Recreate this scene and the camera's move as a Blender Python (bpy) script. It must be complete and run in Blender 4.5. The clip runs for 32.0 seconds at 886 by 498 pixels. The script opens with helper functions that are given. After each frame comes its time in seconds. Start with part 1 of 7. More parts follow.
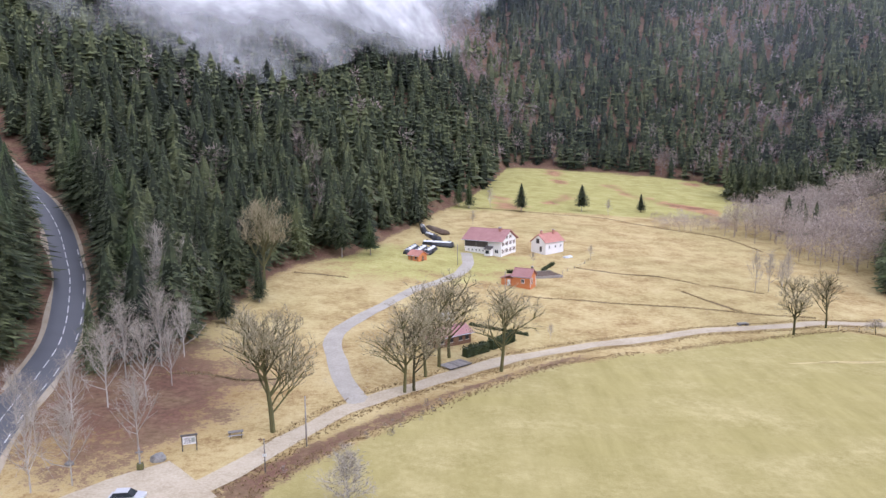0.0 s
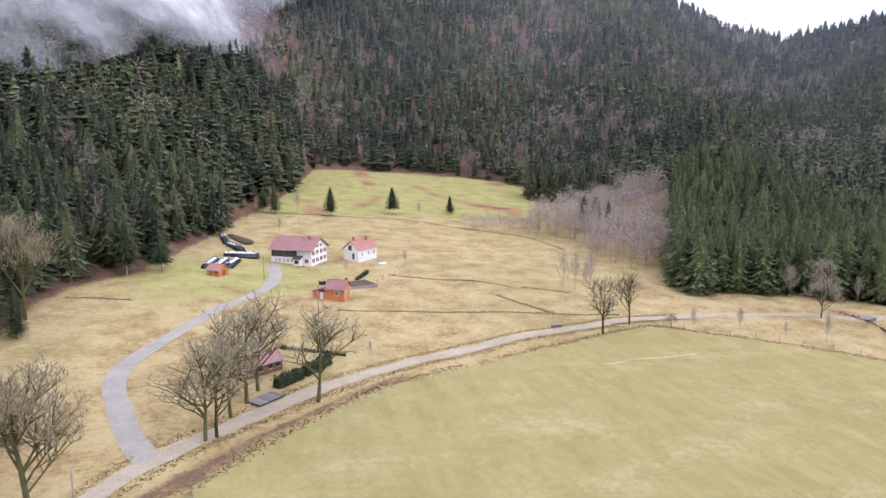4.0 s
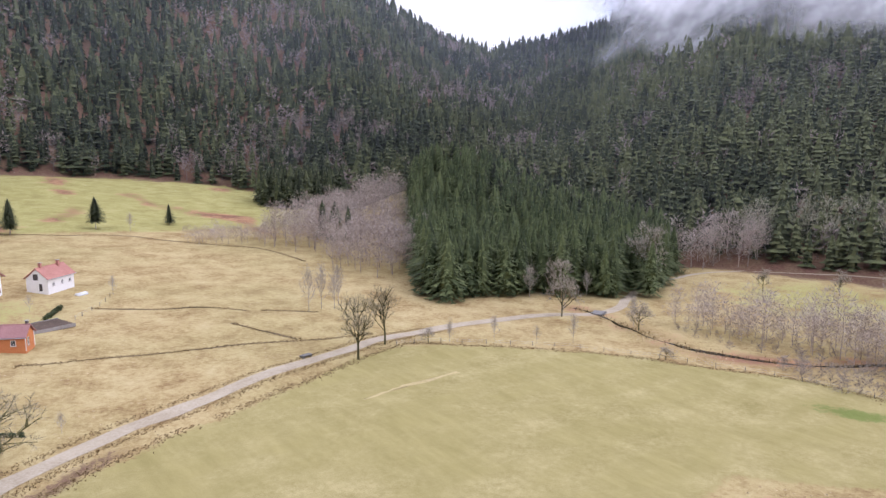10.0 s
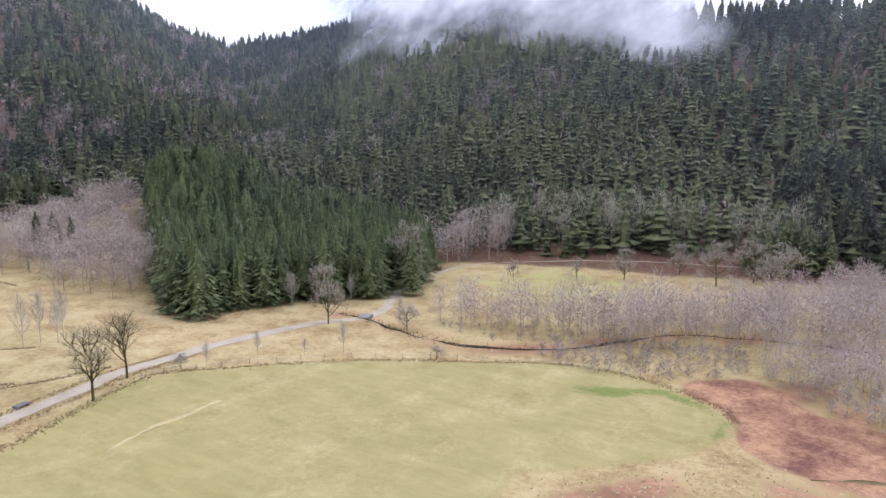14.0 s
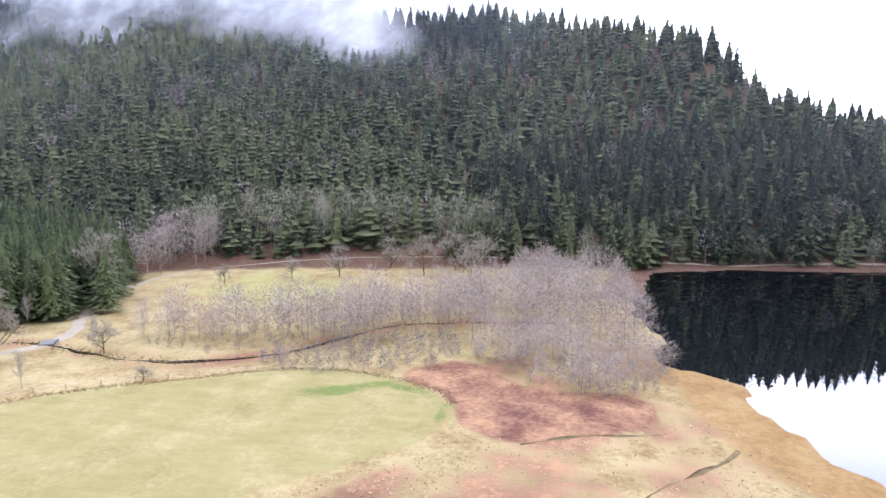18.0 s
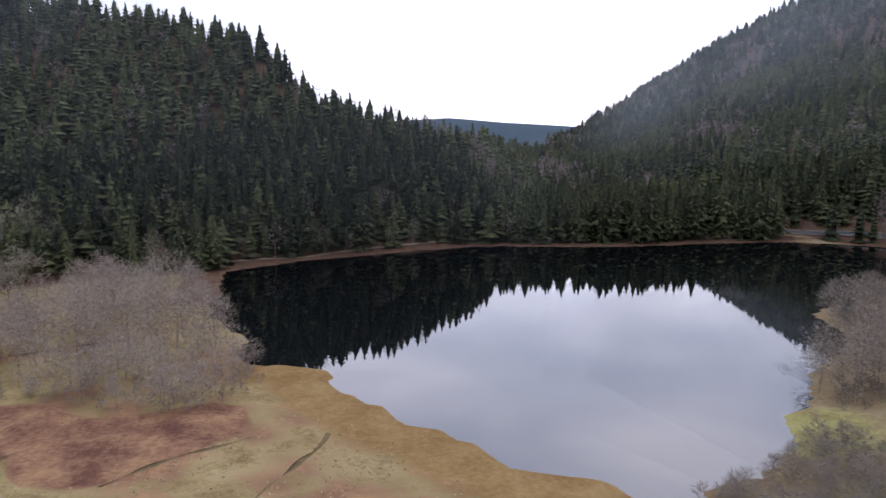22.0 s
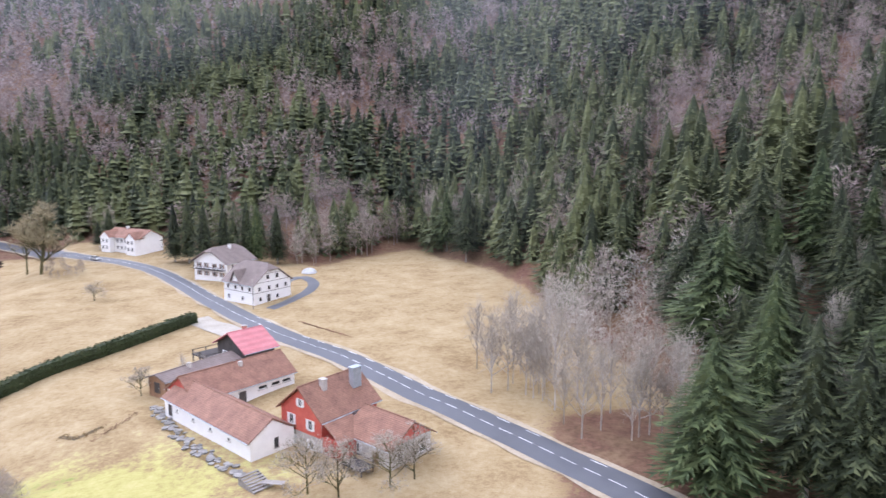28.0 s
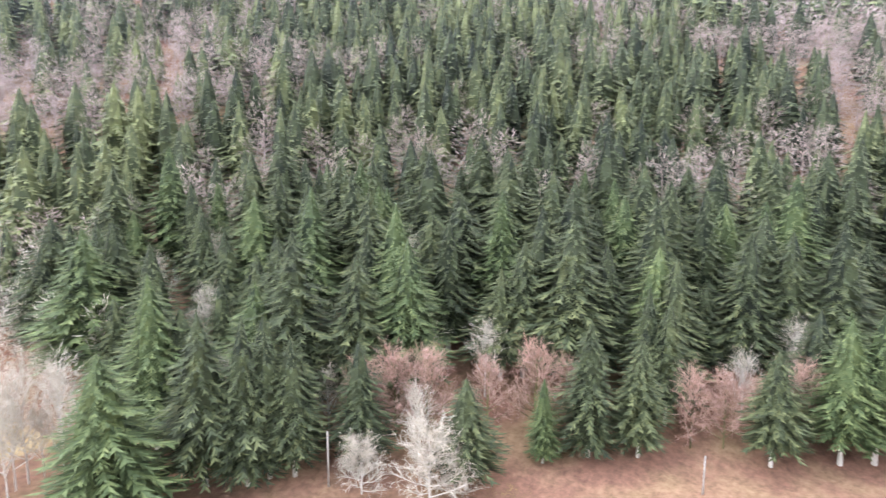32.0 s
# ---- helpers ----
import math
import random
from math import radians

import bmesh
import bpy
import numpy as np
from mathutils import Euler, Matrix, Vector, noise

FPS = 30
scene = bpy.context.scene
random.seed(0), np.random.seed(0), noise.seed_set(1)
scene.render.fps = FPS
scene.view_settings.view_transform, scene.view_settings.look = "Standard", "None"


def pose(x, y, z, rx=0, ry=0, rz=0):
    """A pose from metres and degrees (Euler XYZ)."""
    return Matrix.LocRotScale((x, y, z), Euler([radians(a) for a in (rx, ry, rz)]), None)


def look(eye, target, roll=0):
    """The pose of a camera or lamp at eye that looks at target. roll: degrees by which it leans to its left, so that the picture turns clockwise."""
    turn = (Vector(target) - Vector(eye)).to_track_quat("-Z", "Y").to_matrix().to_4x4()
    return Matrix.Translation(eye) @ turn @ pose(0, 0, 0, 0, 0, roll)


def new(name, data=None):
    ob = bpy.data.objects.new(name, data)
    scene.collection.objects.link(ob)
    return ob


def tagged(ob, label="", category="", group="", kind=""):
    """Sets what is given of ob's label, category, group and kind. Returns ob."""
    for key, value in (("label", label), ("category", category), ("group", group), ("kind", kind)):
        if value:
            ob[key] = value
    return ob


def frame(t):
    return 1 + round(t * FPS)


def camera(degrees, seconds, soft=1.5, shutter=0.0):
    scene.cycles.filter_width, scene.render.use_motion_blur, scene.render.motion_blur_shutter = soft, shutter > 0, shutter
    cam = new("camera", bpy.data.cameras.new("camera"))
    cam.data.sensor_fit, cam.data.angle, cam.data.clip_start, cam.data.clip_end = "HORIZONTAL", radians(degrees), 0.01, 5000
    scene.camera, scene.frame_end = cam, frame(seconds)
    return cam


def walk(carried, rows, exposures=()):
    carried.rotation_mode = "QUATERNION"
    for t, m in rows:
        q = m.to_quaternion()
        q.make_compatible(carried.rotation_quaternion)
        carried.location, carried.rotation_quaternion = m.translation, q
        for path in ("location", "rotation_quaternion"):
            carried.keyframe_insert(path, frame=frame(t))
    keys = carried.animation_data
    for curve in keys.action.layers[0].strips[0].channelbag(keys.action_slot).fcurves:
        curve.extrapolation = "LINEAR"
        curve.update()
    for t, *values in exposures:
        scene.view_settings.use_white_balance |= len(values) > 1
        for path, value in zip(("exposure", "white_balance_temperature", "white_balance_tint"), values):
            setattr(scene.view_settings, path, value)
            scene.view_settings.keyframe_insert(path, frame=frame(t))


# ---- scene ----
cam = camera(65.64, 32.0, soft=1.4, shutter=0.3)
# seconds, x, y, z, rx, ry, rz
PATH = [
    (0.0, -0.00, -0.00, 51.82, 81.20, 0.34, 0.00),
    (0.5, -0.06, 1.42, 51.92, 81.18, 0.27, -2.04),
    (1.0, -0.12, 2.82, 52.03, 81.18, 0.21, -4.09),
    (1.5, -0.16, 4.22, 52.15, 81.18, 0.15, -6.12),
    (2.0, -0.15, 5.65, 52.29, 81.18, 0.10, -8.13),
    (2.5, -0.08, 7.18, 52.43, 81.17, 0.07, -10.14),
    (3.0, 0.04, 8.77, 52.56, 81.13, 0.05, -12.08),
    (3.5, 0.20, 10.40, 52.70, 81.11, 0.04, -14.02),
    (5.5, 1.94, 17.26, 53.09, 81.10, -0.02, -21.86),
    (6.0, 2.44, 19.04, 53.10, 81.12, -0.03, -23.85),
    (6.5, 2.96, 20.84, 53.10, 81.12, -0.04, -25.86),
    (7.0, 3.52, 22.64, 53.10, 81.13, -0.06, -27.84),
    (7.5, 4.09, 24.43, 53.11, 81.13, -0.09, -29.69),
    (8.0, 4.70, 26.19, 53.13, 81.13, -0.11, -31.43),
    (8.5, 5.36, 27.92, 53.16, 81.14, -0.15, -33.18),
    (9.0, 6.08, 29.61, 53.21, 81.16, -0.18, -34.80),
    (9.5, 6.90, 31.25, 53.26, 81.18, -0.21, -36.46),
    (10.0, 7.82, 32.87, 53.30, 81.19, -0.22, -38.15),
    (10.5, 8.79, 34.42, 53.33, 81.23, -0.22, -39.70),
    (11.0, 9.77, 35.82, 53.34, 81.24, -0.20, -41.30),
    (11.5, 10.69, 37.04, 53.33, 81.24, -0.17, -42.86),
    (12.0, 11.52, 38.09, 53.30, 81.25, -0.12, -44.94),
    (12.5, 12.24, 39.01, 53.24, 81.24, -0.06, -49.61),
    (13.0, 12.84, 39.86, 53.16, 81.23, -0.00, -54.87),
    (13.5, 13.35, 40.64, 53.07, 81.22, 0.05, -56.96),
    (15.5, 13.59, 41.81, 52.72, 81.32, 0.02, -66.87),
    (16.0, 13.96, 42.22, 52.63, 81.33, -0.00, -69.91),
    (16.5, 14.44, 42.66, 52.55, 81.33, -0.03, -73.07),
    (17.0, 15.02, 43.07, 52.46, 81.31, -0.05, -76.25),
    (17.5, 15.66, 43.36, 52.39, 81.26, -0.05, -79.51),
    (18.0, 16.35, 43.55, 52.32, 81.21, -0.04, -82.85),
    (18.5, 17.01, 43.66, 52.25, 81.18, -0.03, -86.25),
    (19.0, 17.61, 43.74, 52.17, 81.17, -0.02, -89.84),
    (19.5, 18.14, 43.81, 52.08, 81.15, -0.00, -93.72),
    (20.0, 18.61, 43.87, 52.01, 81.13, 0.01, -98.31),
    (20.5, 19.05, 43.94, 51.95, 81.12, 0.01, -103.21),
    (21.0, 19.48, 43.99, 51.93, 81.09, 0.00, -108.15),
    (21.5, 19.92, 44.01, 51.95, 81.07, -0.00, -113.16),
    (22.0, 20.35, 43.97, 52.00, 81.04, -0.02, -118.15),
    (22.5, 20.74, 43.84, 52.07, 81.02, -0.04, -123.24),
    (23.0, 21.07, 43.65, 52.14, 81.01, -0.07, -128.54),
    (23.5, 21.41, 43.50, 52.20, 81.01, -0.10, -134.57),
    (24.0, 21.78, 43.40, 52.25, 80.99, -0.12, -140.88),
    (24.5, 22.15, 43.26, 52.31, 80.98, -0.13, -147.33),
    (25.0, 22.52, 43.08, 52.36, 80.97, -0.13, -153.81),
    (25.5, 22.93, 42.80, 52.41, 80.97, -0.13, -160.32),
    (27.5, 23.83, 40.86, 52.09, 81.13, 0.06, -184.57),
    (28.0, 23.95, 40.35, 52.04, 81.15, 0.05, -190.59),
    (28.5, 24.02, 39.82, 52.00, 81.18, 0.04, -196.61),
    (29.0, 24.02, 39.19, 51.97, 81.18, 0.02, -202.72),
    (29.5, 24.03, 38.55, 51.96, 81.16, -0.00, -208.98),
    (30.0, 24.05, 37.95, 51.97, 81.15, -0.03, -215.24),
    (30.5, 24.06, 37.44, 52.03, 81.14, -0.06, -221.53),
    (31.0, 23.96, 36.93, 52.11, 81.13, -0.07, -227.98),
    (31.5, 23.76, 36.42, 52.19, 81.10, -0.09, -234.65),
    (32.0, 23.50, 35.93, 52.27, 81.09, -0.10, -241.88),
]
EXPOSURES = [(0.0, 0.07, 5800, 24), (7.0, -0.03, 5950, 26), (9.0, -0.06, 5900, 26), (11.0, -0.12, 5900, 26), (13.0, -0.05, 5800, 25), (16.0, 0.2, 5600, 24), (18.0, 0.44, 5550, 24), (19.0, 0.5, 5500, 22), (20.0, 0.32, 5600, 22),
             (21.0, -0.25, 5750, 22), (22.0, -0.95, 5850, 22), (23.0, -1.2, 5950, 22), (24.0, -1.05, 6000, 22), (25.0, -0.46, 6000, 23), (26.5, 0.15, 5900, 23),
             (28.0, 0.56, 5800, 23), (29.0, 0.82, 5900, 22), (30.0, 1.1, 5950, 19), (32.0, 1.8, 6150, 16)]
walk(cam, [(t, pose(*p)) for t, *p in PATH], EXPOSURES)

# ---- world and light ----
world = bpy.data.worlds.new("overcast_sky")
scene.world = world
world.use_nodes = True
wn, wl = world.node_tree.nodes, world.node_tree.links
wn.clear()
w_out, w_bg = wn.new("ShaderNodeOutputWorld"), wn.new("ShaderNodeBackground")
w_sky = wn.new("ShaderNodeTexSky")
w_sky.sky_type, w_sky.sun_disc = "NISHITA", False
w_sky.sun_elevation, w_sky.sun_rotation = radians(34), radians(130)
w_scale = wn.new("ShaderNodeVectorMath"); w_scale.operation = "SCALE"; w_scale.inputs[3].default_value = 0.11
w_tc = wn.new("ShaderNodeTexCoord")
w_map = wn.new("ShaderNodeMapping"); w_map.inputs["Scale"].default_value = (1.0, 1.0, 3.2)
w_noise = wn.new("ShaderNodeTexNoise"); w_noise.inputs["Scale"].default_value = 1.7; w_noise.inputs["Detail"].default_value = 5; w_noise.inputs["Roughness"].default_value = 0.5
w_ramp = wn.new("ShaderNodeValToRGB")
w_ramp.color_ramp.elements[0].position, w_ramp.color_ramp.elements[0].color = 0.38, (0.98, 1.1, 1.27, 1)
w_ramp.color_ramp.elements[1].position, w_ramp.color_ramp.elements[1].color = 0.58, (1.8, 1.8, 1.82, 1)
w_mix = wn.new("ShaderNodeMix"); w_mix.data_type = "RGBA"; w_mix.inputs["Factor"].default_value = 0.86
wl.new(w_tc.outputs["Generated"], w_map.inputs["Vector"])
wl.new(w_map.outputs["Vector"], w_noise.inputs["Vector"])
wl.new(w_noise.outputs["Fac"], w_ramp.inputs["Fac"])
wl.new(w_sky.outputs["Color"], w_scale.inputs[0])
wl.new(w_scale.outputs["Vector"], w_mix.inputs["A"])
wl.new(w_ramp.outputs["Color"], w_mix.inputs["B"])
# brighter cloud round the hidden sun
w_dot = wn.new("ShaderNodeVectorMath"); w_dot.operation = "DOT_PRODUCT"; w_dot.inputs[1].default_value = (0.69, -0.58, 0.43)
wl.new(w_tc.outputs["Generated"], w_dot.inputs[0])
w_glow = wn.new("ShaderNodeMapRange"); w_glow.interpolation_type = "SMOOTHSTEP"
w_glow.inputs["From Min"].default_value, w_glow.inputs["From Max"].default_value, w_glow.inputs["To Min"].default_value, w_glow.inputs["To Max"].default_value = 0.62, 1.0, 1.0, 2.1
wl.new(w_dot.outputs["Value"], w_glow.inputs["Value"])
wl.new(w_mix.outputs["Result"], w_bg.inputs["Color"])
wl.new(w_glow.outputs["Result"], w_bg.inputs["Strength"])
wl.new(w_bg.outputs["Background"], w_out.inputs["Surface"])

sun_data = bpy.data.lights.new("sun", "SUN")
sun_data.energy, sun_data.angle, sun_data.color = 0.3, radians(60), (1.0, 0.96, 0.9)
sun = new("sun", sun_data)
sun.matrix_world = look((230, -193, 202), (0, 0, 0))


# ---- materials ----
def nodes_of(name, rough=0.85, metal=0.0):
    m = bpy.data.materials.new(name)
    m.use_nodes = True
    t = m.node_tree
    b = t.nodes["Principled BSDF"]
    b.inputs["Roughness"].default_value, b.inputs["Metallic"].default_value = rough, metal
    return m, t.nodes, t.links, b


def ramp(n, l, fac, stops):
    r = n.new("ShaderNodeValToRGB")
    e = r.color_ramp.elements
    while len(e) < len(stops):
        e.new(0.5)
    for el, (p, c) in zip(e, stops):
        el.position, el.color = p, (*c, 1)
    l.new(fac, r.inputs["Fac"])
    return r.outputs["Color"]


def noise_tex(n, l, scale, detail=4, rough=0.55, vec=None, stretch=None):
    t = n.new("ShaderNodeTexNoise")
    t.inputs["Scale"].default_value, t.inputs["Detail"].default_value, t.inputs["Roughness"].default_value = scale, detail, rough
    if vec is None:
        vec = n.new("ShaderNodeTexCoord").outputs["Object"]
    if stretch:
        mp = n.new("ShaderNodeMapping"); mp.inputs["Scale"].default_value = stretch
        l.new(vec, mp.inputs["Vector"]); vec = mp.outputs["Vector"]
    l.new(vec, t.inputs["Vector"])
    return t.outputs["Fac"]


def mix(n, l, fac, a, b, kind="MIX"):
    m = n.new("ShaderNodeMix")
    m.data_type, m.blend_type = "RGBA", kind
    for value, key in ((fac, "Factor"), (a, "A"), (b, "B")):
        if isinstance(value, (int, float)):
            m.inputs[key].default_value = value
        elif isinstance(value, tuple):
            m.inputs[key].default_value = (*value, 1)
        else:
            l.new(value, m.inputs[key])
    return m.outputs["Result"]


def calc(n, l, op, a, b=0.0):
    m = n.new("ShaderNodeMath"); m.operation = op
    for k, value in enumerate((a, b)):
        if isinstance(value, (int, float)):
            m.inputs[k].default_value = value
        else:
            l.new(value, m.inputs[k])
    return m.outputs[0]


def attr(n, name):
    a = n.new("ShaderNodeAttribute"); a.attribute_name = name
    return a


def bump(n, l, b, height, strength=0.4, dist=0.05):
    k = n.new("ShaderNodeBump")
    k.inputs["Strength"].default_value, k.inputs["Distance"].default_value = strength, dist
    l.new(height, k.inputs["Height"])
    l.new(k.outputs["Normal"], b.inputs["Normal"])


def surface(name, c1, c2, scale=3.0, rough=0.85, metal=0.0, relief=0.3, depth=0.02, stretch=None, fine=None):
    """A two-scale mottled surface with fine relief."""
    m, n, l, b = nodes_of(name, rough, metal)
    vec = n.new("ShaderNodeTexCoord").outputs["Object"]
    big = noise_tex(n, l, scale, 5, 0.6, vec, stretch)
    small = noise_tex(n, l, scale * 7, 3, 0.6, vec, stretch)
    info = n.new("ShaderNodeObjectInfo").outputs["Random"]
    f = calc(n, l, "ADD", calc(n, l, "MULTIPLY", big, 0.6), calc(n, l, "MULTIPLY", small, 0.4))
    f = calc(n, l, "ADD", f, calc(n, l, "MULTIPLY", calc(n, l, "SUBTRACT", info, 0.5), 0.25))
    l.new(ramp(n, l, f, [(0.32, c1), (0.68, c2)]), b.inputs["Base Color"])
    if relief:
        bump(n, l, b, small, relief, depth)
    return m


def ground_material():
    m, n, l, b = nodes_of("ground", 0.95)
    b.inputs["Specular IOR Level"].default_value = 0.12
    vec = n.new("ShaderNodeTexCoord").outputs["Object"]
    n1, n2 = noise_tex(n, l, 0.018, 6, 0.6, vec), noise_tex(n, l, 0.12, 6, 0.62, vec)
    n5 = noise_tex(n, l, 4.5, 4, 0.7, vec)
    n3, n4 = noise_tex(n, l, 0.9, 5, 0.7, vec), noise_tex(n, l, 0.05, 5, 0.6, vec, (1.0, 2.6, 1))
    f2 = calc(n, l, "ADD", calc(n, l, "MULTIPLY", n2, 0.42), calc(n, l, "ADD", calc(n, l, "MULTIPLY", n3, 0.33), calc(n, l, "MULTIPLY", n5, 0.25)))
    turn = n.new("ShaderNodeMapping"); turn.inputs["Rotation"].default_value = (0, 0, radians(38)); turn.inputs["Scale"].default_value = (1.0, 0.22, 1)
    l.new(vec, turn.inputs["Vector"])
    streak = noise_tex(n, l, 0.35, 4, 0.65, turn.outputs["Vector"])
    meadow = mix(n, l, ramp(n, l, n1, [(0.42, (0, 0, 0)), (0.6, (1, 1, 1))]),
                 ramp(n, l, f2, [(0.4, (0.28, 0.18, 0.075)), (0.5, (0.48, 0.365, 0.17)), (0.62, (0.6, 0.495, 0.265))]),
                 ramp(n, l, f2, [(0.38, (0.28, 0.2, 0.085)), (0.51, (0.46, 0.365, 0.165)), (0.63, (0.57, 0.48, 0.25))]))
    mown = mix(n, l, ramp(n, l, n4, [(0.36, (0, 0, 0)), (0.66, (1, 1, 1))]),
               ramp(n, l, streak, [(0.3, (0.32, 0.275, 0.1)), (0.7, (0.43, 0.365, 0.15))]),
               ramp(n, l, f2, [(0.4, (0.3, 0.255, 0.09)), (0.6, (0.51, 0.43, 0.205))]))
    ochre = ramp(n, l, f2, [(0.38, (0.23, 0.155, 0.075)), (0.5, (0.36, 0.27, 0.145)), (0.63, (0.46, 0.37, 0.225))])
    bog = mix(n, l, ramp(n, l, n2, [(0.32, (0, 0, 0)), (0.66, (1, 1, 1))]),
              ramp(n, l, f2, [(0.42, (0.17, 0.08, 0.055)), (0.5, (0.28, 0.145, 0.1)), (0.59, (0.4, 0.25, 0.175))]),
              ramp(n, l, f2, [(0.43, (0.25, 0.115, 0.055)), (0.58, (0.52, 0.31, 0.16))]))
    litter = mix(n, l, ramp(n, l, n2, [(0.4, (0, 0, 0)), (0.65, (1, 1, 1))]),
                 ramp(n, l, n3, [(0.3, (0.1, 0.055, 0.04)), (0.7, (0.23, 0.125, 0.085))]),
                 ramp(n, l, n3, [(0.3, (0.14, 0.09, 0.05)), (0.7, (0.27, 0.18, 0.11))]))
    fresh = ramp(n, l, f2, [(0.36, (0.26, 0.225, 0.07)), (0.52, (0.42, 0.385, 0.14)), (0.66, (0.52, 0.465, 0.22))])
    lush = ramp(n, l, f2, [(0.3, (0.14, 0.18, 0.04)), (0.7, (0.27, 0.3, 0.09))])
    pale = ramp(n, l, f2, [(0.36, (0.42, 0.31, 0.15)), (0.6, (0.66, 0.54, 0.32))])
    bed = ramp(n, l, f2, [(0.3, (0.02, 0.017, 0.01)), (0.7, (0.05, 0.04, 0.025))])
    reed = ramp(n, l, f2, [(0.36, (0.25, 0.135, 0.045)), (0.52, (0.4, 0.255, 0.1)), (0.66, (0.52, 0.37, 0.175))])
    # far ridges: the blue of distance haze is put into the ground colour
    far_haze = ramp(n, l, n2, [(0.3, (0.05, 0.085, 0.115)), (0.7, (0.08, 0.125, 0.155))])
    edge = calc(n, l, "MULTIPLY", calc(n, l, "SUBTRACT", f2, 0.5), 2.0)
    col = meadow
    for key, c in (("ochre", ochre), ("fresh", fresh), ("mown", mown), ("straw", pale), ("reed", reed), ("bog", bog), ("lush", lush), ("litter", litter), ("far_haze", far_haze), ("bed", bed)):
        fac = calc(n, l, "ADD", attr(n, key).outputs["Fac"], edge)
        col = mix(n, l, ramp(n, l, fac, [(0.42, (0, 0, 0)), (0.58, (1, 1, 1))]), col, c)
    l.new(col, b.inputs["Base Color"])
    bump(n, l, b, f2, 0.6, 0.35)
    return m


def asphalt_material():
    m, n, l, b = nodes_of("asphalt", 0.55)
    vec = n.new("ShaderNodeTexCoord").outputs["Object"]
    f = calc(n, l, "ADD", calc(n, l, "MULTIPLY", noise_tex(n, l, 0.25, 5, 0.6, vec), 0.6), calc(n, l, "MULTIPLY", noise_tex(n, l, 9, 3, 0.6, vec), 0.4))
    l.new(ramp(n, l, f, [(0.3, (0.075, 0.08, 0.09)), (0.7, (0.13, 0.136, 0.15))]), b.inputs["Base Color"])
    l.new(ramp(n, l, f, [(0.3, (0.38,) * 3), (0.7, (0.62,) * 3)]), b.inputs["Roughness"])
    return m


def track_material(name, c1, c2, c3):
    m, n, l, b = nodes_of(name, 0.9)
    b.inputs["Specular IOR Level"].default_value = 0.12
    vec = n.new("ShaderNodeTexCoord").outputs["Object"]
    n2, n3 = noise_tex(n, l, 0.22, 5, 0.65, vec), noise_tex(n, l, 2.5, 4, 0.65, vec)
    f = calc(n, l, "ADD", calc(n, l, "MULTIPLY", n2, 0.5), calc(n, l, "MULTIPLY", n3, 0.5))
    l.new(ramp(n, l, f, [(0.3, c1), (0.5, c2), (0.72, c3)]), b.inputs["Base Color"])
    bump(n, l, b, n3, 0.4, 0.05)
    return m


def water_material():
    m, n, l, b = nodes_of("lake_water", 0.015)
    b.inputs["Base Color"].default_value = (0.004, 0.005, 0.006, 1)
    b.inputs["IOR"].default_value = 2.1
    vec = n.new("ShaderNodeTexCoord").outputs["Object"]
    h = noise_tex(n, l, 0.5, 3, 0.5, vec, (1.0, 0.7, 1))
    bump(n, l, b, h, 0.05, 0.03)
    return m


def foliage_material(name, c1, c2, c3, tint=True):
    """Needles: varied from tree to tree and along each branch."""
    m, n, l, b = nodes_of(name, 0.7)
    b.inputs["Specular IOR Level"].default_value = 0.25
    vec = n.new("ShaderNodeNewGeometry").outputs["Position"]
    f = noise_tex(n, l, 0.55, 3, 0.6, vec)
    isl = n.new("ShaderNodeNewGeometry").outputs["Random Per Island"]
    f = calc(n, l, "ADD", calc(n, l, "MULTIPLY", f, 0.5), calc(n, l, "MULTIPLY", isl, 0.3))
    # crown shapes also carry their painted shade in this tint
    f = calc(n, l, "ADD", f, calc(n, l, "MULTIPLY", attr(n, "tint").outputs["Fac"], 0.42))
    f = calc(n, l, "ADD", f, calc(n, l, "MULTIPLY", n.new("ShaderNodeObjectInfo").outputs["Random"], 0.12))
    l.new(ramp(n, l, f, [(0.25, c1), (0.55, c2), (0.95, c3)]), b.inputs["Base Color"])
    return m


def cloud_material():
    """Thin mist: patchy white sheets that let light through."""
    m, n, l, b = nodes_of("mist", 1.0)
    out = n["Material Output"]
    vec = n.new("ShaderNodeTexCoord").outputs["Object"]
    f = calc(n, l, "ADD", calc(n, l, "MULTIPLY", calc(n, l, "SUBTRACT", noise_tex(n, l, 0.0065, 6, 0.6, vec, (1, 1, 1.6)), 0.3), 1.5), calc(n, l, "MULTIPLY", noise_tex(n, l, 0.02, 3, 0.5, vec), 0.26))
    f = calc(n, l, "ADD", f, attr(n, "dense").outputs["Fac"])
    a = ramp(n, l, f, [(0.5, (0, 0, 0)), (0.75, (0.32,) * 3), (1.0, (0.95,) * 3)])
    t, d, tr = n.new("ShaderNodeBsdfTranslucent"), n.new("ShaderNodeBsdfDiffuse"), n.new("ShaderNodeBsdfTransparent")
    t.inputs["Color"].default_value = d.inputs["Color"].default_value = (1.0, 1.0, 1.0, 1)
    m1, m2 = n.new("ShaderNodeMixShader"), n.new("ShaderNodeMixShader")
    m1.inputs["Fac"].default_value = 0.95
    l.new(t.outputs[0], m1.inputs[1]); l.new(d.outputs[0], m1.inputs[2])
    l.new(a, m2.inputs["Fac"]); l.new(tr.outputs[0], m2.inputs[1]); l.new(m1.outputs[0], m2.inputs[2])
    l.new(m2.outputs[0], out.inputs["Surface"])
    return m


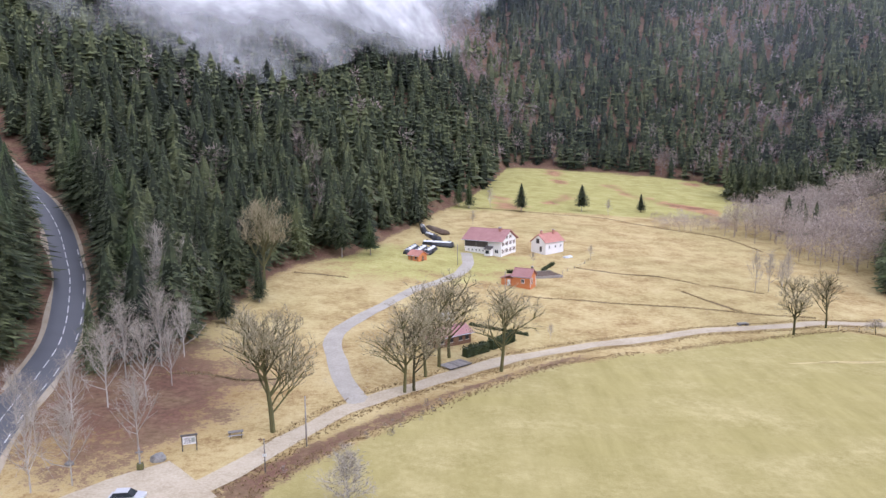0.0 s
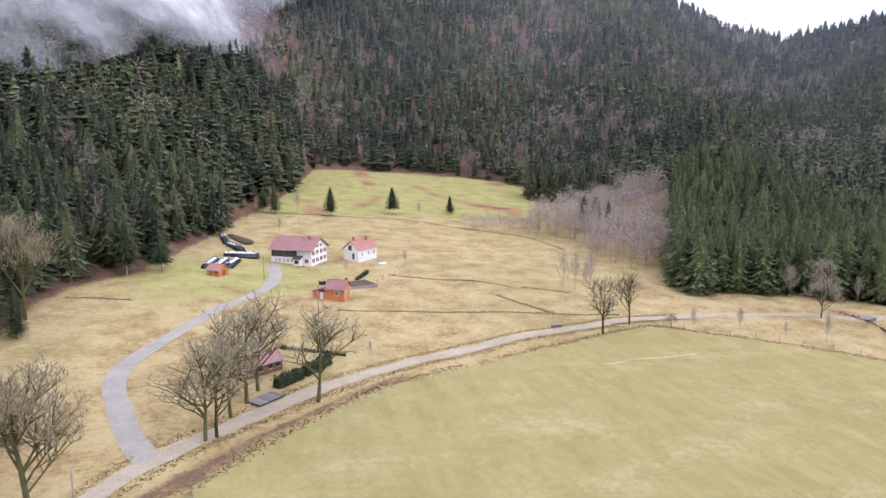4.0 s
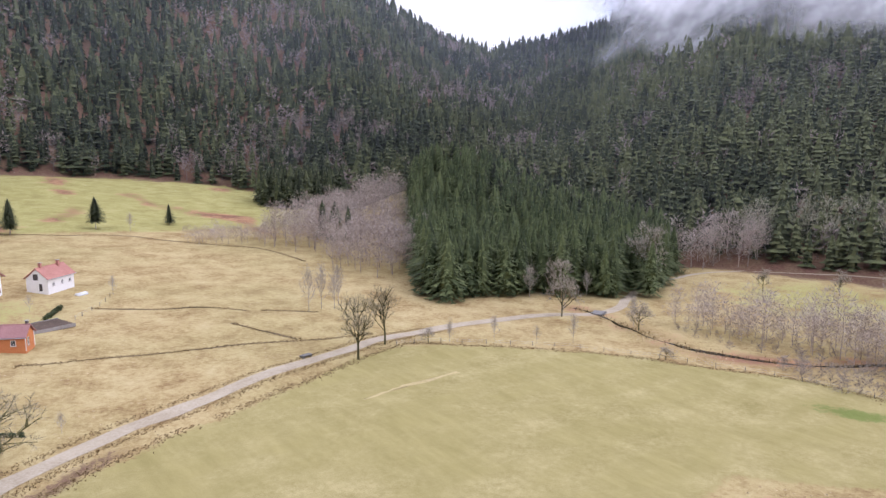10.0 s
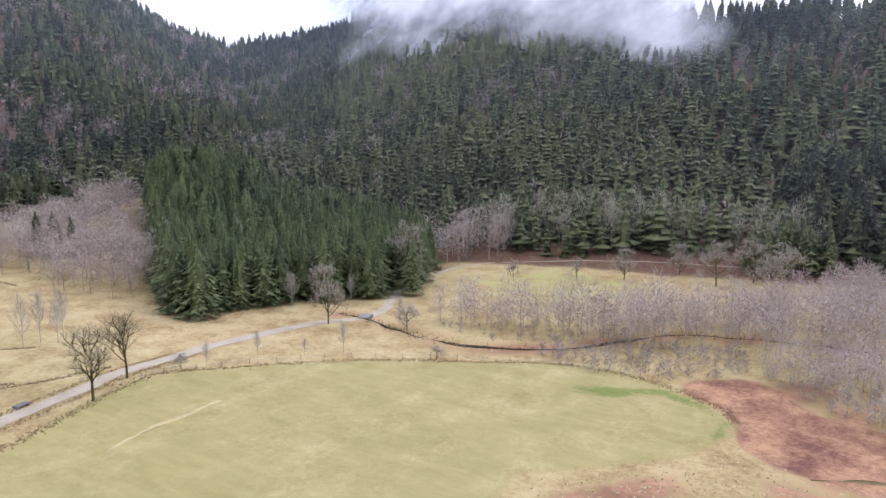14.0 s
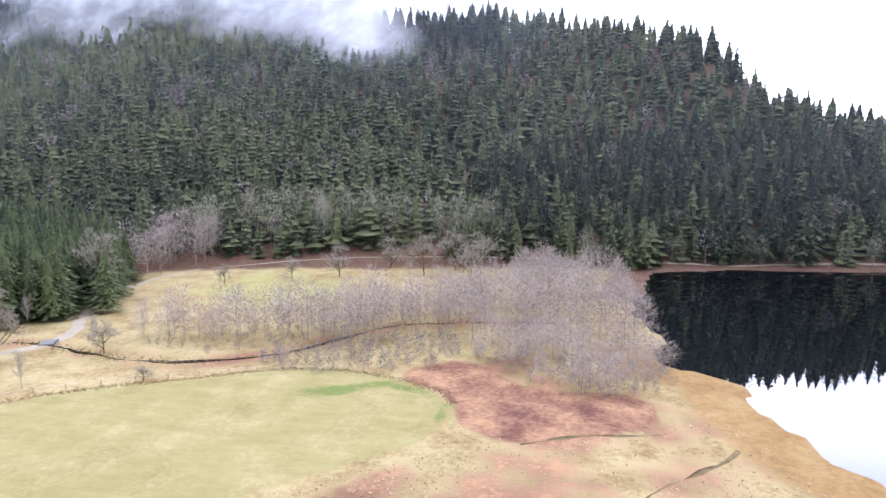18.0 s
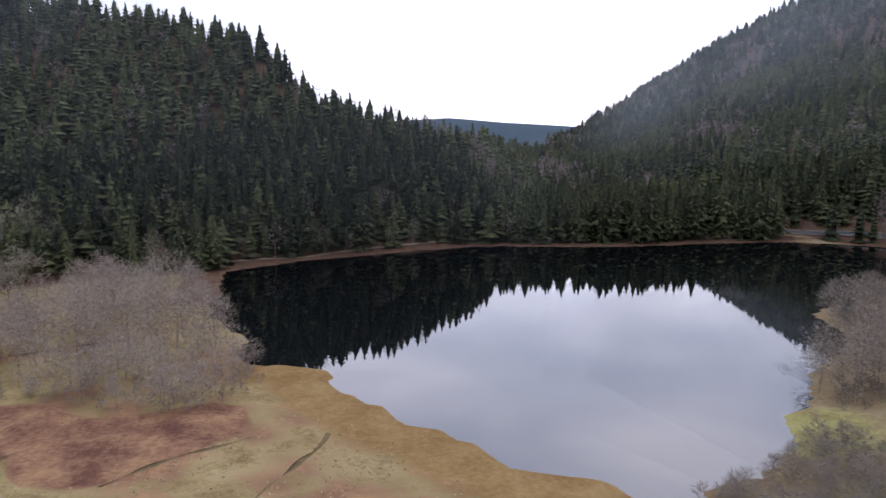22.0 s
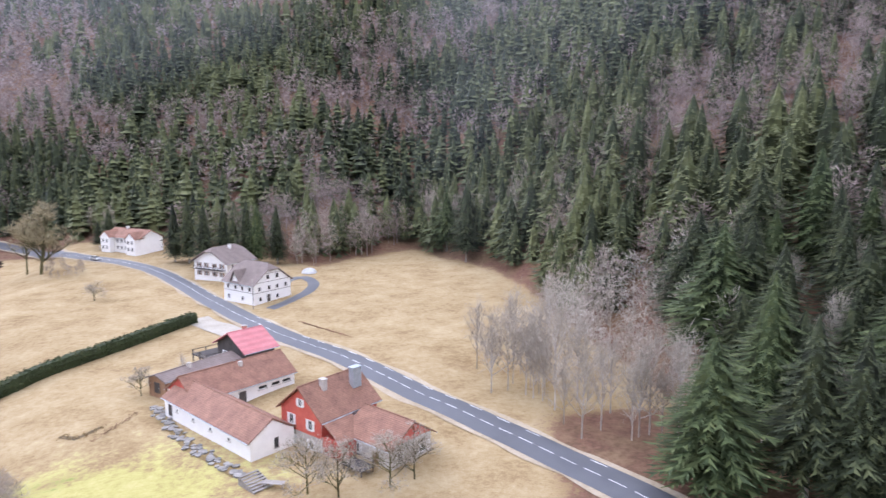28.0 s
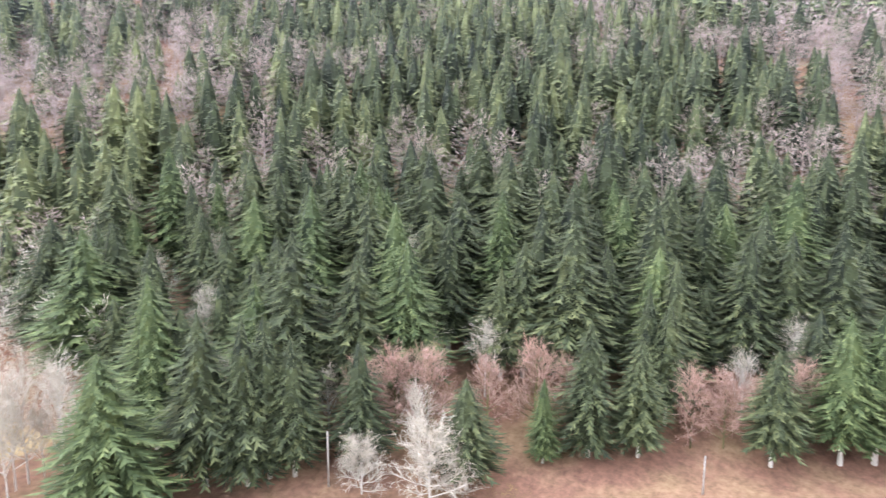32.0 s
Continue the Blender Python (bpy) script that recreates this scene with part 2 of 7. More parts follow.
# bluish tone of distance haze, carried by thin added sheets
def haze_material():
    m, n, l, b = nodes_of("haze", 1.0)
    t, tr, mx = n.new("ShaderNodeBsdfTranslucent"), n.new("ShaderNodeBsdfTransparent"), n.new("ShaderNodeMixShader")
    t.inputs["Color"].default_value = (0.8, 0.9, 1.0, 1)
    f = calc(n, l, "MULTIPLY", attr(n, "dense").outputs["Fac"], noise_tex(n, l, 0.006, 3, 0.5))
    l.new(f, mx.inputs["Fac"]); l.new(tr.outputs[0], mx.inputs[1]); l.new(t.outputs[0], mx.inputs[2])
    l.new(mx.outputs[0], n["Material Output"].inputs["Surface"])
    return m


def tile_material(name, c1, c2, course=0.33):
    """Weathered roof tiles laid in courses along the slope (object z)."""
    m, n, l, b = nodes_of(name, 0.8)
    vec = n.new("ShaderNodeTexCoord").outputs["Object"]
    big, small = noise_tex(n, l, 0.45, 5, 0.7, vec), noise_tex(n, l, 4.0, 3, 0.7, vec)
    f = calc(n, l, "ADD", calc(n, l, "MULTIPLY", big, 0.55), calc(n, l, "MULTIPLY", small, 0.45))
    w = n.new("ShaderNodeTexWave"); w.bands_direction = "Z"; w.inputs["Scale"].default_value = 0.314 / course * 1.9; w.inputs["Distortion"].default_value = 0.6
    l.new(vec, w.inputs["Vector"])
    col = mix(n, l, 0.16, ramp(n, l, f, [(0.32, c1), (0.68, c2)]), w.outputs["Color"], "MULTIPLY")
    l.new(col, b.inputs["Base Color"])
    bump(n, l, b, w.outputs["Fac"], 0.5, 0.05)
    return m


GROUND, ASPHALT, WATER = ground_material(), asphalt_material(), water_material()
GRAVEL = track_material("pale_gravel", (0.35, 0.28, 0.185), (0.49, 0.415, 0.3), (0.6, 0.53, 0.4))
LANE = track_material("worn_asphalt", (0.31, 0.28, 0.235), (0.42, 0.385, 0.325), (0.52, 0.485, 0.415))
VERGE_PALE = track_material("pale_verge", (0.3, 0.24, 0.16), (0.42, 0.35, 0.25), (0.5, 0.44, 0.36))
VERGE = track_material("dead_grass_verge", (0.12, 0.085, 0.04), (0.22, 0.16, 0.075), (0.34, 0.26, 0.13))
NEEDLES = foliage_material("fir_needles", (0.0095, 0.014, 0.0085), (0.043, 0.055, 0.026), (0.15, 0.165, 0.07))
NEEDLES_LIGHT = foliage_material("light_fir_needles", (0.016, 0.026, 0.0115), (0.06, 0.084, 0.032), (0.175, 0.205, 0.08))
TWIGS = foliage_material("bare_twigs", (0.19, 0.15, 0.125), (0.37, 0.305, 0.26), (0.55, 0.475, 0.41))
BUSH = foliage_material("bush_twigs", (0.18, 0.145, 0.115), (0.31, 0.26, 0.215), (0.46, 0.4, 0.335))
PINK_TWIGS = foliage_material("beech_twigs", (0.17, 0.13, 0.115), (0.28, 0.22, 0.2), (0.37, 0.3, 0.275))
RED_TWIGS = foliage_material("reddish_twigs", (0.2, 0.12, 0.09), (0.32, 0.2, 0.16), (0.45, 0.31, 0.26))
BARK = surface("grey_bark", (0.06, 0.05, 0.035), (0.2, 0.17, 0.12), 1.2, 0.9, stretch=(1, 1, 0.25))
MOSSY = surface("mossy_bark", (0.055, 0.05, 0.02), (0.17, 0.16, 0.06), 1.0, 0.95, stretch=(1, 1, 0.3))
PAINT = surface("road_paint", (0.6, 0.6, 0.6), (0.85, 0.85, 0.84), 2.0, 0.6, relief=0)
MIST, HAZE = cloud_material(), haze_material()
TILE_BROWN = tile_material("brown_tiles", (0.15, 0.075, 0.05), (0.42, 0.22, 0.15))
TILE_RED = tile_material("faded_red_tiles", (0.32, 0.15, 0.14), (0.5, 0.27, 0.25))
TILE_ORANGE = tile_material("orange_red_tiles", (0.45, 0.19, 0.14), (0.62, 0.3, 0.24))
TILE_GREY = tile_material("grey_brown_tiles", (0.15, 0.115, 0.1), (0.29, 0.235, 0.21))
PINK_SHEET = tile_material("pink_red_sheet", (0.5, 0.16, 0.17), (0.66, 0.27, 0.28), 1.4)
WHITE = surface("white_render", (0.84, 0.83, 0.81), (0.94, 0.935, 0.92), 0.9, 0.85)
STAINED = surface("stained_render", (0.4, 0.37, 0.34), (0.68, 0.65, 0.61), 0.7, 0.9)
RED = surface("red_render", (0.42, 0.07, 0.05), (0.58, 0.13, 0.09), 0.8, 0.8)
DARK_WOOD = surface("dark_stained_wood", (0.045, 0.04, 0.038), (0.12, 0.105, 0.095), 2.0, 0.8, stretch=(1, 1, 0.2))
BROWN_WOOD = surface("brown_boards", (0.17, 0.09, 0.05), (0.32, 0.19, 0.11), 2.0, 0.8, stretch=(1, 1, 0.2))
ORANGE_WOOD = surface("orange_stained_boards", (0.5, 0.16, 0.05), (0.72, 0.29, 0.11), 2.0, 0.7, stretch=(1, 1, 6))
GREY_WOOD = surface("grey_weathered_wood", (0.17, 0.155, 0.14), (0.36, 0.33, 0.3), 2.5, 0.9)
STONE = surface("grey_stone", (0.15, 0.145, 0.135), (0.36, 0.345, 0.32), 1.5, 0.9, relief=0.6, depth=0.06)
CONCRETE = surface("pale_concrete", (0.36, 0.34, 0.31), (0.55, 0.52, 0.48), 0.9, 0.9)
TRIM = surface("white_paint", (0.7, 0.7, 0.69), (0.86, 0.86, 0.85), 2.0, 0.5, relief=0)
METAL = surface("galvanised_steel", (0.4, 0.46, 0.52), (0.62, 0.68, 0.73), 1.0, 0.45, 0.5, relief=0)
BLACK_WRAP = surface("black_plastic_sheet", (0.012, 0.013, 0.018), (0.05, 0.052, 0.06), 0.6, 0.35)
WHITE_WRAP = surface("white_plastic_sheet", (0.62, 0.64, 0.66), (0.85, 0.86, 0.88), 0.6, 0.4)
HEDGE = foliage_material("hedge_leaves", (0.016, 0.026, 0.01), (0.045, 0.062, 0.024), (0.12, 0.13, 0.055))
TUFT = foliage_material("dead_tussocks", (0.15, 0.095, 0.045), (0.28, 0.19, 0.09), (0.42, 0.32, 0.17))
CAR_PAINT = surface("silver_car_paint", (0.5, 0.51, 0.53), (0.58, 0.59, 0.61), 0.5, 0.3, 0.4, relief=0)
SOIL = surface("dug_soil", (0.09, 0.06, 0.04), (0.2, 0.14, 0.1), 1.0, 0.95)
RUBBER = surface("black_rubber", (0.015, 0.015, 0.015), (0.04, 0.04, 0.04), 3, 0.8, relief=0)


def glass_material():
    m, n, l, b = nodes_of("window_glass", 0.06)
    f = noise_tex(n, l, 0.8, 2)
    l.new(ramp(n, l, f, [(0.3, (0.02, 0.024, 0.028)), (0.7, (0.06, 0.066, 0.072))]), b.inputs["Base Color"])
    return m


GLASS = glass_material()


# ---- mesh helpers ----
def mesh_object(name, verts, faces, material=None, parent=None, smooth=False, attrs=None):
    me = bpy.data.meshes.new(name)
    verts = np.asarray(verts, dtype=np.float32).reshape(-1, 3)
    faces = [np.asarray(f, dtype=np.int32) for f in (faces if isinstance(faces, list) and len(faces) and isinstance(faces[0], np.ndarray) else [np.asarray(faces)])]
    loops = np.concatenate([f.ravel() for f in faces])
    sizes = np.concatenate([np.full(len(f), f.shape[1], dtype=np.int32) for f in faces])
    me.vertices.add(len(verts)); me.vertices.foreach_set("co", verts.ravel())
    me.loops.add(len(loops)); me.loops.foreach_set("vertex_index", loops)
    me.polygons.add(len(sizes))
    me.polygons.foreach_set("loop_start", np.concatenate([[0], np.cumsum(sizes)[:-1]]).astype(np.int32))
    me.polygons.foreach_set("loop_total", sizes)
    me.polygons.foreach_set("use_smooth", np.full(len(sizes), smooth))
    for key, values in (attrs or {}).items():
        me.attributes.new(key, "FLOAT", "POINT").data.foreach_set("value", np.asarray(values, dtype=np.float32))
    me.update(calc_edges=True)
    if material:
        me.materials.append(material)
    ob = new(name, me)
    if parent:
        ob.parent = parent
    return ob


def smooth_line(points, step=4.0, closed=False):
    p = np.array(points, dtype=float)
    out, n = [], len(p)
    for i in range(n if closed else n - 1):
        if closed:
            a, b, c, d = p[i - 1], p[i], p[(i + 1) % n], p[(i + 2) % n]
        else:
            a, b, c, d = p[max(i - 1, 0)], p[i], p[i + 1], p[min(i + 2, n - 1)]
        k = max(1, int(np.linalg.norm(c - b) / step))
        for u in np.arange(k) / k:
            out.append(0.5 * (2 * b + (c - a) * u + (2 * a - 5 * b + 4 * c - d) * u * u + (3 * b - a - 3 * c + d) * u ** 3))
    if not closed:
        out.append(p[-1])
    return np.array(out)


def signed_distance(x, y, poly):
    """Metres outside (plus) or inside (minus) a closed outline."""
    x, y = np.asarray(x, float), np.asarray(y, float)
    shape = x.shape
    x, y = x.ravel(), y.ravel()
    best, inside = np.full(x.shape, 1e18), np.zeros(x.shape, bool)
    for (ax, ay), (bx, by) in zip(poly, np.roll(poly, -1, 0)):
        dx, dy = bx - ax, by - ay
        u = np.clip(((x - ax) * dx + (y - ay) * dy) / (dx * dx + dy * dy + 1e-12), 0, 1)
        best = np.minimum(best, (x - ax - u * dx) ** 2 + (y - ay - u * dy) ** 2)
        if ay != by:
            inside ^= ((ay > y) != (by > y)) & (x < dx * (y - ay) / dy + ax)
    return (np.sqrt(best) * np.where(inside, -1, 1)).reshape(shape)


def line_distance(x, y, line):
    best = np.full(np.shape(x), 1e18)
    for (ax, ay), (bx, by) in zip(line[:-1], line[1:]):
        dx, dy = bx - ax, by - ay
        u = np.clip(((x - ax) * dx + (y - ay) * dy) / (dx * dx + dy * dy + 1e-12), 0, 1)
        best = np.minimum(best, (x - ax - u * dx) ** 2 + (y - ay - u * dy) ** 2)
    return np.sqrt(best)


WAVES = np.random.RandomState(5).uniform(-1, 1, (10, 3))


def wave(x, y, scale, seed=0):
    """Smooth rolling noise, about -1 to 1."""
    total = 0
    for k, (a, b, c) in enumerate(WAVES):
        a, b = a + 0.3 * math.sin(seed + k), b + 0.3 * math.cos(seed * 1.7 + k)
        total = total + np.sin((a * x + b * y) * 2.2 / scale + 6 * c + seed + 1.3 * np.sin((b * x - a * y) * 1.1 / scale + k))
    return total / 4.2


def step01(u):
    u = np.clip(u, 0, 1)
    return u * u * (3 - 2 * u)


# ---- plan ----
LAKE = smooth_line([(177, 9), (175, 4), (166, -3), (154, -2), (143, -4), (140, -7), (132, -7), (125, -11), (118, -13), (112, -13), (107, -14), (100, -19),
                    (96, -24), (90, -26), (85, -33), (88, -54), (91, -63), (98, -71), (101, -82), (110, -95), (116, -112), (126, -133), (149, -158), (150, -190),
                    (149, -228), (155, -275), (175, -305), (200, -306), (225, -301), (247, -279), (261, -246), (272, -205), (290, -165), (307, -137), (311, -106),
                    (311, -57), (305, -22), (295, -6), (262, 2), (231, 10), (202, 7), (190, 12)], 2.0, True)
LAKE = LAKE + np.stack([wave(LAKE[:, 0], LAKE[:, 1], 7, 1), wave(LAKE[:, 0], LAKE[:, 1], 6, 2)], 1) * 1.1
MAIN_ROAD = smooth_line([(400, -340), (330, -302), (285, -292), (262, -300), (235, -318), (205, -326), (175, -322), (148, -296), (128, -264), (115, -247), (95, -231),
                         (77, -208), (62, -180), (49, -154), (35, -128), (25, -111), (15, -94), (7, -79), (-4, -60), (-13, -43), (-22, -25), (-31, -6), (-39, 14), (-48, 42),
                         (-59, 74), (-68, 102), (-71, 114), (-74, 128), (-80, 143), (-89, 160), (-108, 186), (-150, 225), (-190, 290)], 3.0)
TRACK = smooth_line([(-62, 62), (-46, 70), (-33, 80), (-25, 92), (-20, 102), (-14, 110), (-3, 121), (8, 130), (18, 138), (33, 147), (63, 160), (86, 167), (98, 170), (126, 172),
                     (154, 168), (168, 163), (182, 165), (200, 174), (222, 183), (250, 185), (266, 182), (279, 176)], 3.0)
SHORE_PATH = smooth_line([(279, 176), (294, 140), (304, 90), (308, 50), (314, -6), (316, -40), (319, -70), (320, -114), (314, -142)], 3.0)
FARM_ROAD = smooth_line([(8, 243), (8, 226), (3, 206), (-7, 190), (-15, 172), (-22, 156), (-24, 144), (-21, 130), (-18, 119), (-14, 110)], 3.0)
FIELD = smooth_line([(42, 143), (20, 131), (4, 115), (-12, 98), (-25, 80), (-32, 50), (-24, 5), (5, -15), (45, 5), (70, 55), (97, 83), (117, 70), (126, 61), (139, 58),
                     (152, 60), (160, 75), (162, 95), (150, 117), (134, 138), (107, 160), (94, 163), (71, 154)], 5.0, True)
FEN = smooth_line([(176, 58), (164, 75), (153, 62), (139, 55), (126, 58), (107, 75), (95, 78), (70, 52), (48, 5), (70, -8), (88, -10), (112, -4), (132, 2), (150, 8), (164, 20), (180, 45)], 5.0, True)
BOG = smooth_line([(172, 60), (161, 71), (153, 61), (139, 57), (132, 52), (128, 38), (133, 28), (139, 21), (150, 17), (157, 19), (154, 30), (158, 42)], 4.0, True)
CENTRE = (15.0, 38.0)
# bearing, where the slope begins, distance and height of the crest
SLOPES = [(-60, 112, 700, 240), (-38, 116, 730, 255), (-33, 128, 750, 260), (-27, 150, 770, 265), (-19, 188, 800, 270), (-13, 202, 820, 280), (-7, 248, 850, 290), (0, 340, 900, 300), (2.5, 420, 910, 300), (4, 490, 920, 300), (12, 505, 950, 300), (20, 500, 950, 290), (25, 450, 980, 280), (30, 390, 1000, 270),
          (36, 350, 1200, 245), (42, 300, 1400, 212), (50, 290, 1300, 250), (60, 300, 950, 270), (75, 285, 650, 165), (85, 285, 540, 142), (92, 290, 480, 126), (102, 298, 430, 108),
          (107, 305, 405, 72), (113, 312, 390, 55), (120, 330, 430, 36), (126, 365, 900, 24), (129, 375, 1900, 62), (134, 390, 1700, 165), (139, 410, 1550, 230), (144, 420, 1450, 290),
          (152, 380, 1200, 300), (160, 345, 1100, 310), (168, 305, 1000, 310), (178, 245, 900, 300), (186, 270, 850, 290), (193, 225, 800, 290), (200, 150, 750, 280), (207, 112, 700, 280),
          (212, 100, 680, 275), (216, 86, 650, 270), (224, 77, 650, 270), (242, 73, 650, 270), (255, 77, 660, 270), (272, 87, 700, 250), (300, 115, 700, 240)]
SLOPES = np.array(SLOPES, dtype=float)


def bearing_of(x, y):
    return np.degrees(np.arctan2(x - CENTRE[0], y - CENTRE[1])), np.hypot(x - CENTRE[0], y - CENTRE[1])


def slope_values(b):
    b = np.where(b < -60, b + 360, b)
    table = np.vstack([SLOPES, SLOPES[0] + [360, 0, 0, 0]])
    return [np.interp(b, table[:, 0], table[:, k]) for k in (1, 2, 3)]


def floor_height(x, y):
    return np.clip(6.17 - 0.0381 * x + 0.00615 * y + 1.45e-5 * x * x - 4.9e-5 * x * y + 9.5e-5 * y * y, 1.0, 36) + 1.1 * np.exp(-(((x - 35) / 38) ** 2 + ((y + 78) / 45) ** 2))


def height(x, y):
    """Height of the land over the lake."""
    x, y = np.asarray(x, float), np.asarray(y, float)
    b, r = bearing_of(x, y)
    r0, rc, zc = slope_values(b)
    k = np.minimum(r, r0) / np.maximum(r, 1e-6)
    base = floor_height(CENTRE[0] + (x - CENTRE[0]) * k, CENTRE[1] + (y - CENTRE[1]) * k)
    u = np.clip((r - r0) / (rc - r0), 0, None)
    rise = np.where(u < 1, np.clip(u, 0, 1) ** 1.12, 1 - 0.25 * (np.clip(u, 1, 3) - 1))
    z = base + (zc - base) * rise
    z = z + rise * np.clip(u * 5, 0, 1) * wave(x, y, 90, 3) * 9
    z = z + 26 * np.exp(-(((x - 224) / 40) ** 2 + ((y - 306) / 52) ** 2))
    far = np.exp(-((r - 3000) / 500) ** 2) * np.interp(b, [95, 105, 118, 126, 133, 145], [0, 110, 150, 120, 100, 0])
    z = np.maximum(z, far)
    shore = signed_distance(x, y, LAKE[::2]) if np.size(x) < 2e6 else 0
    low = step01(shore / (34 + 30 * step01((x - 130) / 20) * step01((-220 - y) / 30)))
    z = np.where(shore > 0, 0.22 + (z - 0.22) * low, -0.12 - np.clip(-shore * 0.16, 0, 3.0))
    return z + np.where(r < r0, np.clip(shore / 20, 0, 1) * (0.22 * wave(x, y, 9, 4) + 0.35 * wave(x, y, 28, 6)), 0)


def grid_axis(lo, hi, fine, grow, end0, end1):
    mid = list(np.arange(lo, hi + fine / 2, fine))
    a, s = [], fine
    while (a[-1] if a else lo) > end0:
        s *= grow; a.append((a[-1] if a else lo) - s)
    b, s = [], fine
    while (b[-1] if b else hi) < end1:
        s *= grow; b.append((b[-1] if b else hi) + s)
    return np.array(a[::-1] + mid + b)


def build_ground():
    xs, ys = grid_axis(-130, 340, 2.6, 1.1, -4200, 4200), grid_axis(-320, 470, 2.6, 1.1, -4200, 4200)
    gx, gy = np.meshgrid(xs, ys)
    gz = height(gx, gy)
    w, h = len(xs), len(ys)
    i = np.arange(w * h).reshape(h, w)
    faces = np.stack([i[:-1, :-1], i[:-1, 1:], i[1:, 1:], i[1:, :-1]], -1).reshape(-1, 4)
    x, y = gx.ravel(), gy.ravel()
    b, r = bearing_of(x, y)
    r0 = slope_values(b)[0]
    shore = signed_distance(x, y, LAKE[::2])
    fld, bog = signed_distance(x, y, FIELD[::2]), signed_distance(x, y, BOG[::2])
    soft = lambda d, wd: np.clip(0.5 - d / (2 * wd), 0, 1)
    north = step01((y - 330) / 30) * step01((b + 8) / 5) * step01((30 - b) / 6) * step01((r0 + 30 - r) / 30)
    east = np.exp(-((x - 245) / 55) ** 2 - ((y - 130) / 55) ** 2) * 0.6
    farm = np.exp(-((x + 6) / 50) ** 2 - ((y - 226) / 40) ** 2) * 0.74 + np.exp(-((x - 93) / 11) ** 2 - ((y + 72) / 14) ** 2) * 0.8
    house = np.exp(-((x - 54) / 36) ** 2 - ((y + 50) / 27) ** 2) * 0.66
    lush = np.exp(-((x - 148) / 5) ** 2 - ((y - 87) / 7) ** 2) * (0.7 + 0.16 * wave(x, y, 5, 51)) + np.exp(-((x - 80) / 7) ** 2 - ((y + 72) / 9) ** 2) * 0.5 + np.exp(-((x - 61) / 7) ** 2 - ((y + 60) / 4) ** 2) * 0.52
    lush = lush + np.exp(-(line_distance(x, y, GREEN_EDGE) / 3.4) ** 2) * (0.5 + 0.18 * wave(x, y, 6, 52))
    straw = soft(np.abs(signed_distance(x, y, FIELD[::2]) - 1.5), 2.2) * 0.3 * (x > 60)
    fen = signed_distance(x, y, FEN[::2])
    wet = np.exp(-((line_distance(x, y, STREAM)) / 12) ** 2) * (0.5 + 0.14 * wave(x, y, 7, 53))
    picnic = np.exp(-((x + 52) / 28) ** 2 - ((y - 112) / 40) ** 2) * (0.72 + 0.16 * wave(x, y, 14, 17))
    bb = np.where(b < -60, b + 360, b)
    south_west = step01((bb - 190) / 10) * np.where(bb < 208, step01((116 - r) / 12), 1.0) * step01((290 - bb) / 12) * step01((r - 57) / 8) * (r < 200) * (0.8 + 0.14 * wave(x, y, 10, 19))
    bank = np.exp(-(line_distance(x, y, FIELD_BANK) / (3.2 + 1.2 * wave(x, y, 12, 23))) ** 2) * 0.56
    bracken = sum(np.exp(-(line_distance(x, y, np.array(p, float)) / (11.0 + 5 * wave(x, y, 18, 9))) ** 2) for p in BRACKEN) * (0.54 + 0.14 * wave(x, y, 11, 57))
    wood = soft(r0 - 2 - r, 12)
    attrs = dict(ochre=step01((-15 - y) / 30), fresh=np.clip(north + east + farm + house, 0, 1), mown=soft(fld + 1.2 * wave(x, y, 16, 41), 3.0), reed=soft(shore - 14, 8) * (shore > -2) * step01((x - 70) / 20) * step01((200 - x) / 10) * step01((y + 45) / 15),
                 straw=np.clip(straw, 0, 1),
                 bog=np.clip(np.maximum(soft(bog + 1.5 * wave(x, y, 8, 54), 2.5), soft(fen, 4) * (0.47 + 0.12 * wave(x, y, 9, 55) + 0.08 * wave(x, y, 3.5, 56))) + wet + bracken, 0, 1), lush=np.clip(lush, 0, 1), litter=np.clip(np.maximum(np.maximum(np.maximum(wood, soft(shore - 16, 5) * step01((x - 235) / 20) * 0.8), south_west), picnic + bank), 0, 1), bed=soft(shore + 1.6, 1.5), far_haze=step01((r - 1900) / 100))
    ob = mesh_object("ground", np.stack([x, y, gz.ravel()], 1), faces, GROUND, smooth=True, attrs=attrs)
    return tagged(ob, "winter meadow, mown field, bog and wooded slopes of a mountain valley", "ground", kind="structure")


STREAM = smooth_line([(169, 172), (168, 162), (166, 155), (162, 141), (161, 128), (164, 118), (170, 107), (180, 97), (192, 89), (202, 78), (208, 58), (212, 36)], 2.0)
GREEN_EDGE = np.array([(150, 82), (156, 74), (152, 64), (144, 58.5), (136, 59)], float)
FIELD_BANK = np.array([(-26, 82), (-14, 99), (2, 116), (18, 131), (30, 139)], float)
BRACKEN = [[(83, 531), (78, 461)], [(112, 460), (114, 426), (130, 395)], [(175, 489), (191, 506), (203, 504)], [(30, 386), (32, 353)], [(144, 384), (136, 320)], [(76, 412), (59, 375)]]
ground = build_ground()

water = mesh_object("water", [(240 + 190 * math.cos(a), -140 + 260 * math.sin(a), 0.0) for a in np.arange(48) / 48 * 2 * math.pi], [np.arange(48)[None, :]], WATER)
tagged(water, "dark still lake that mirrors the forest and sky", "lake", kind="structure")


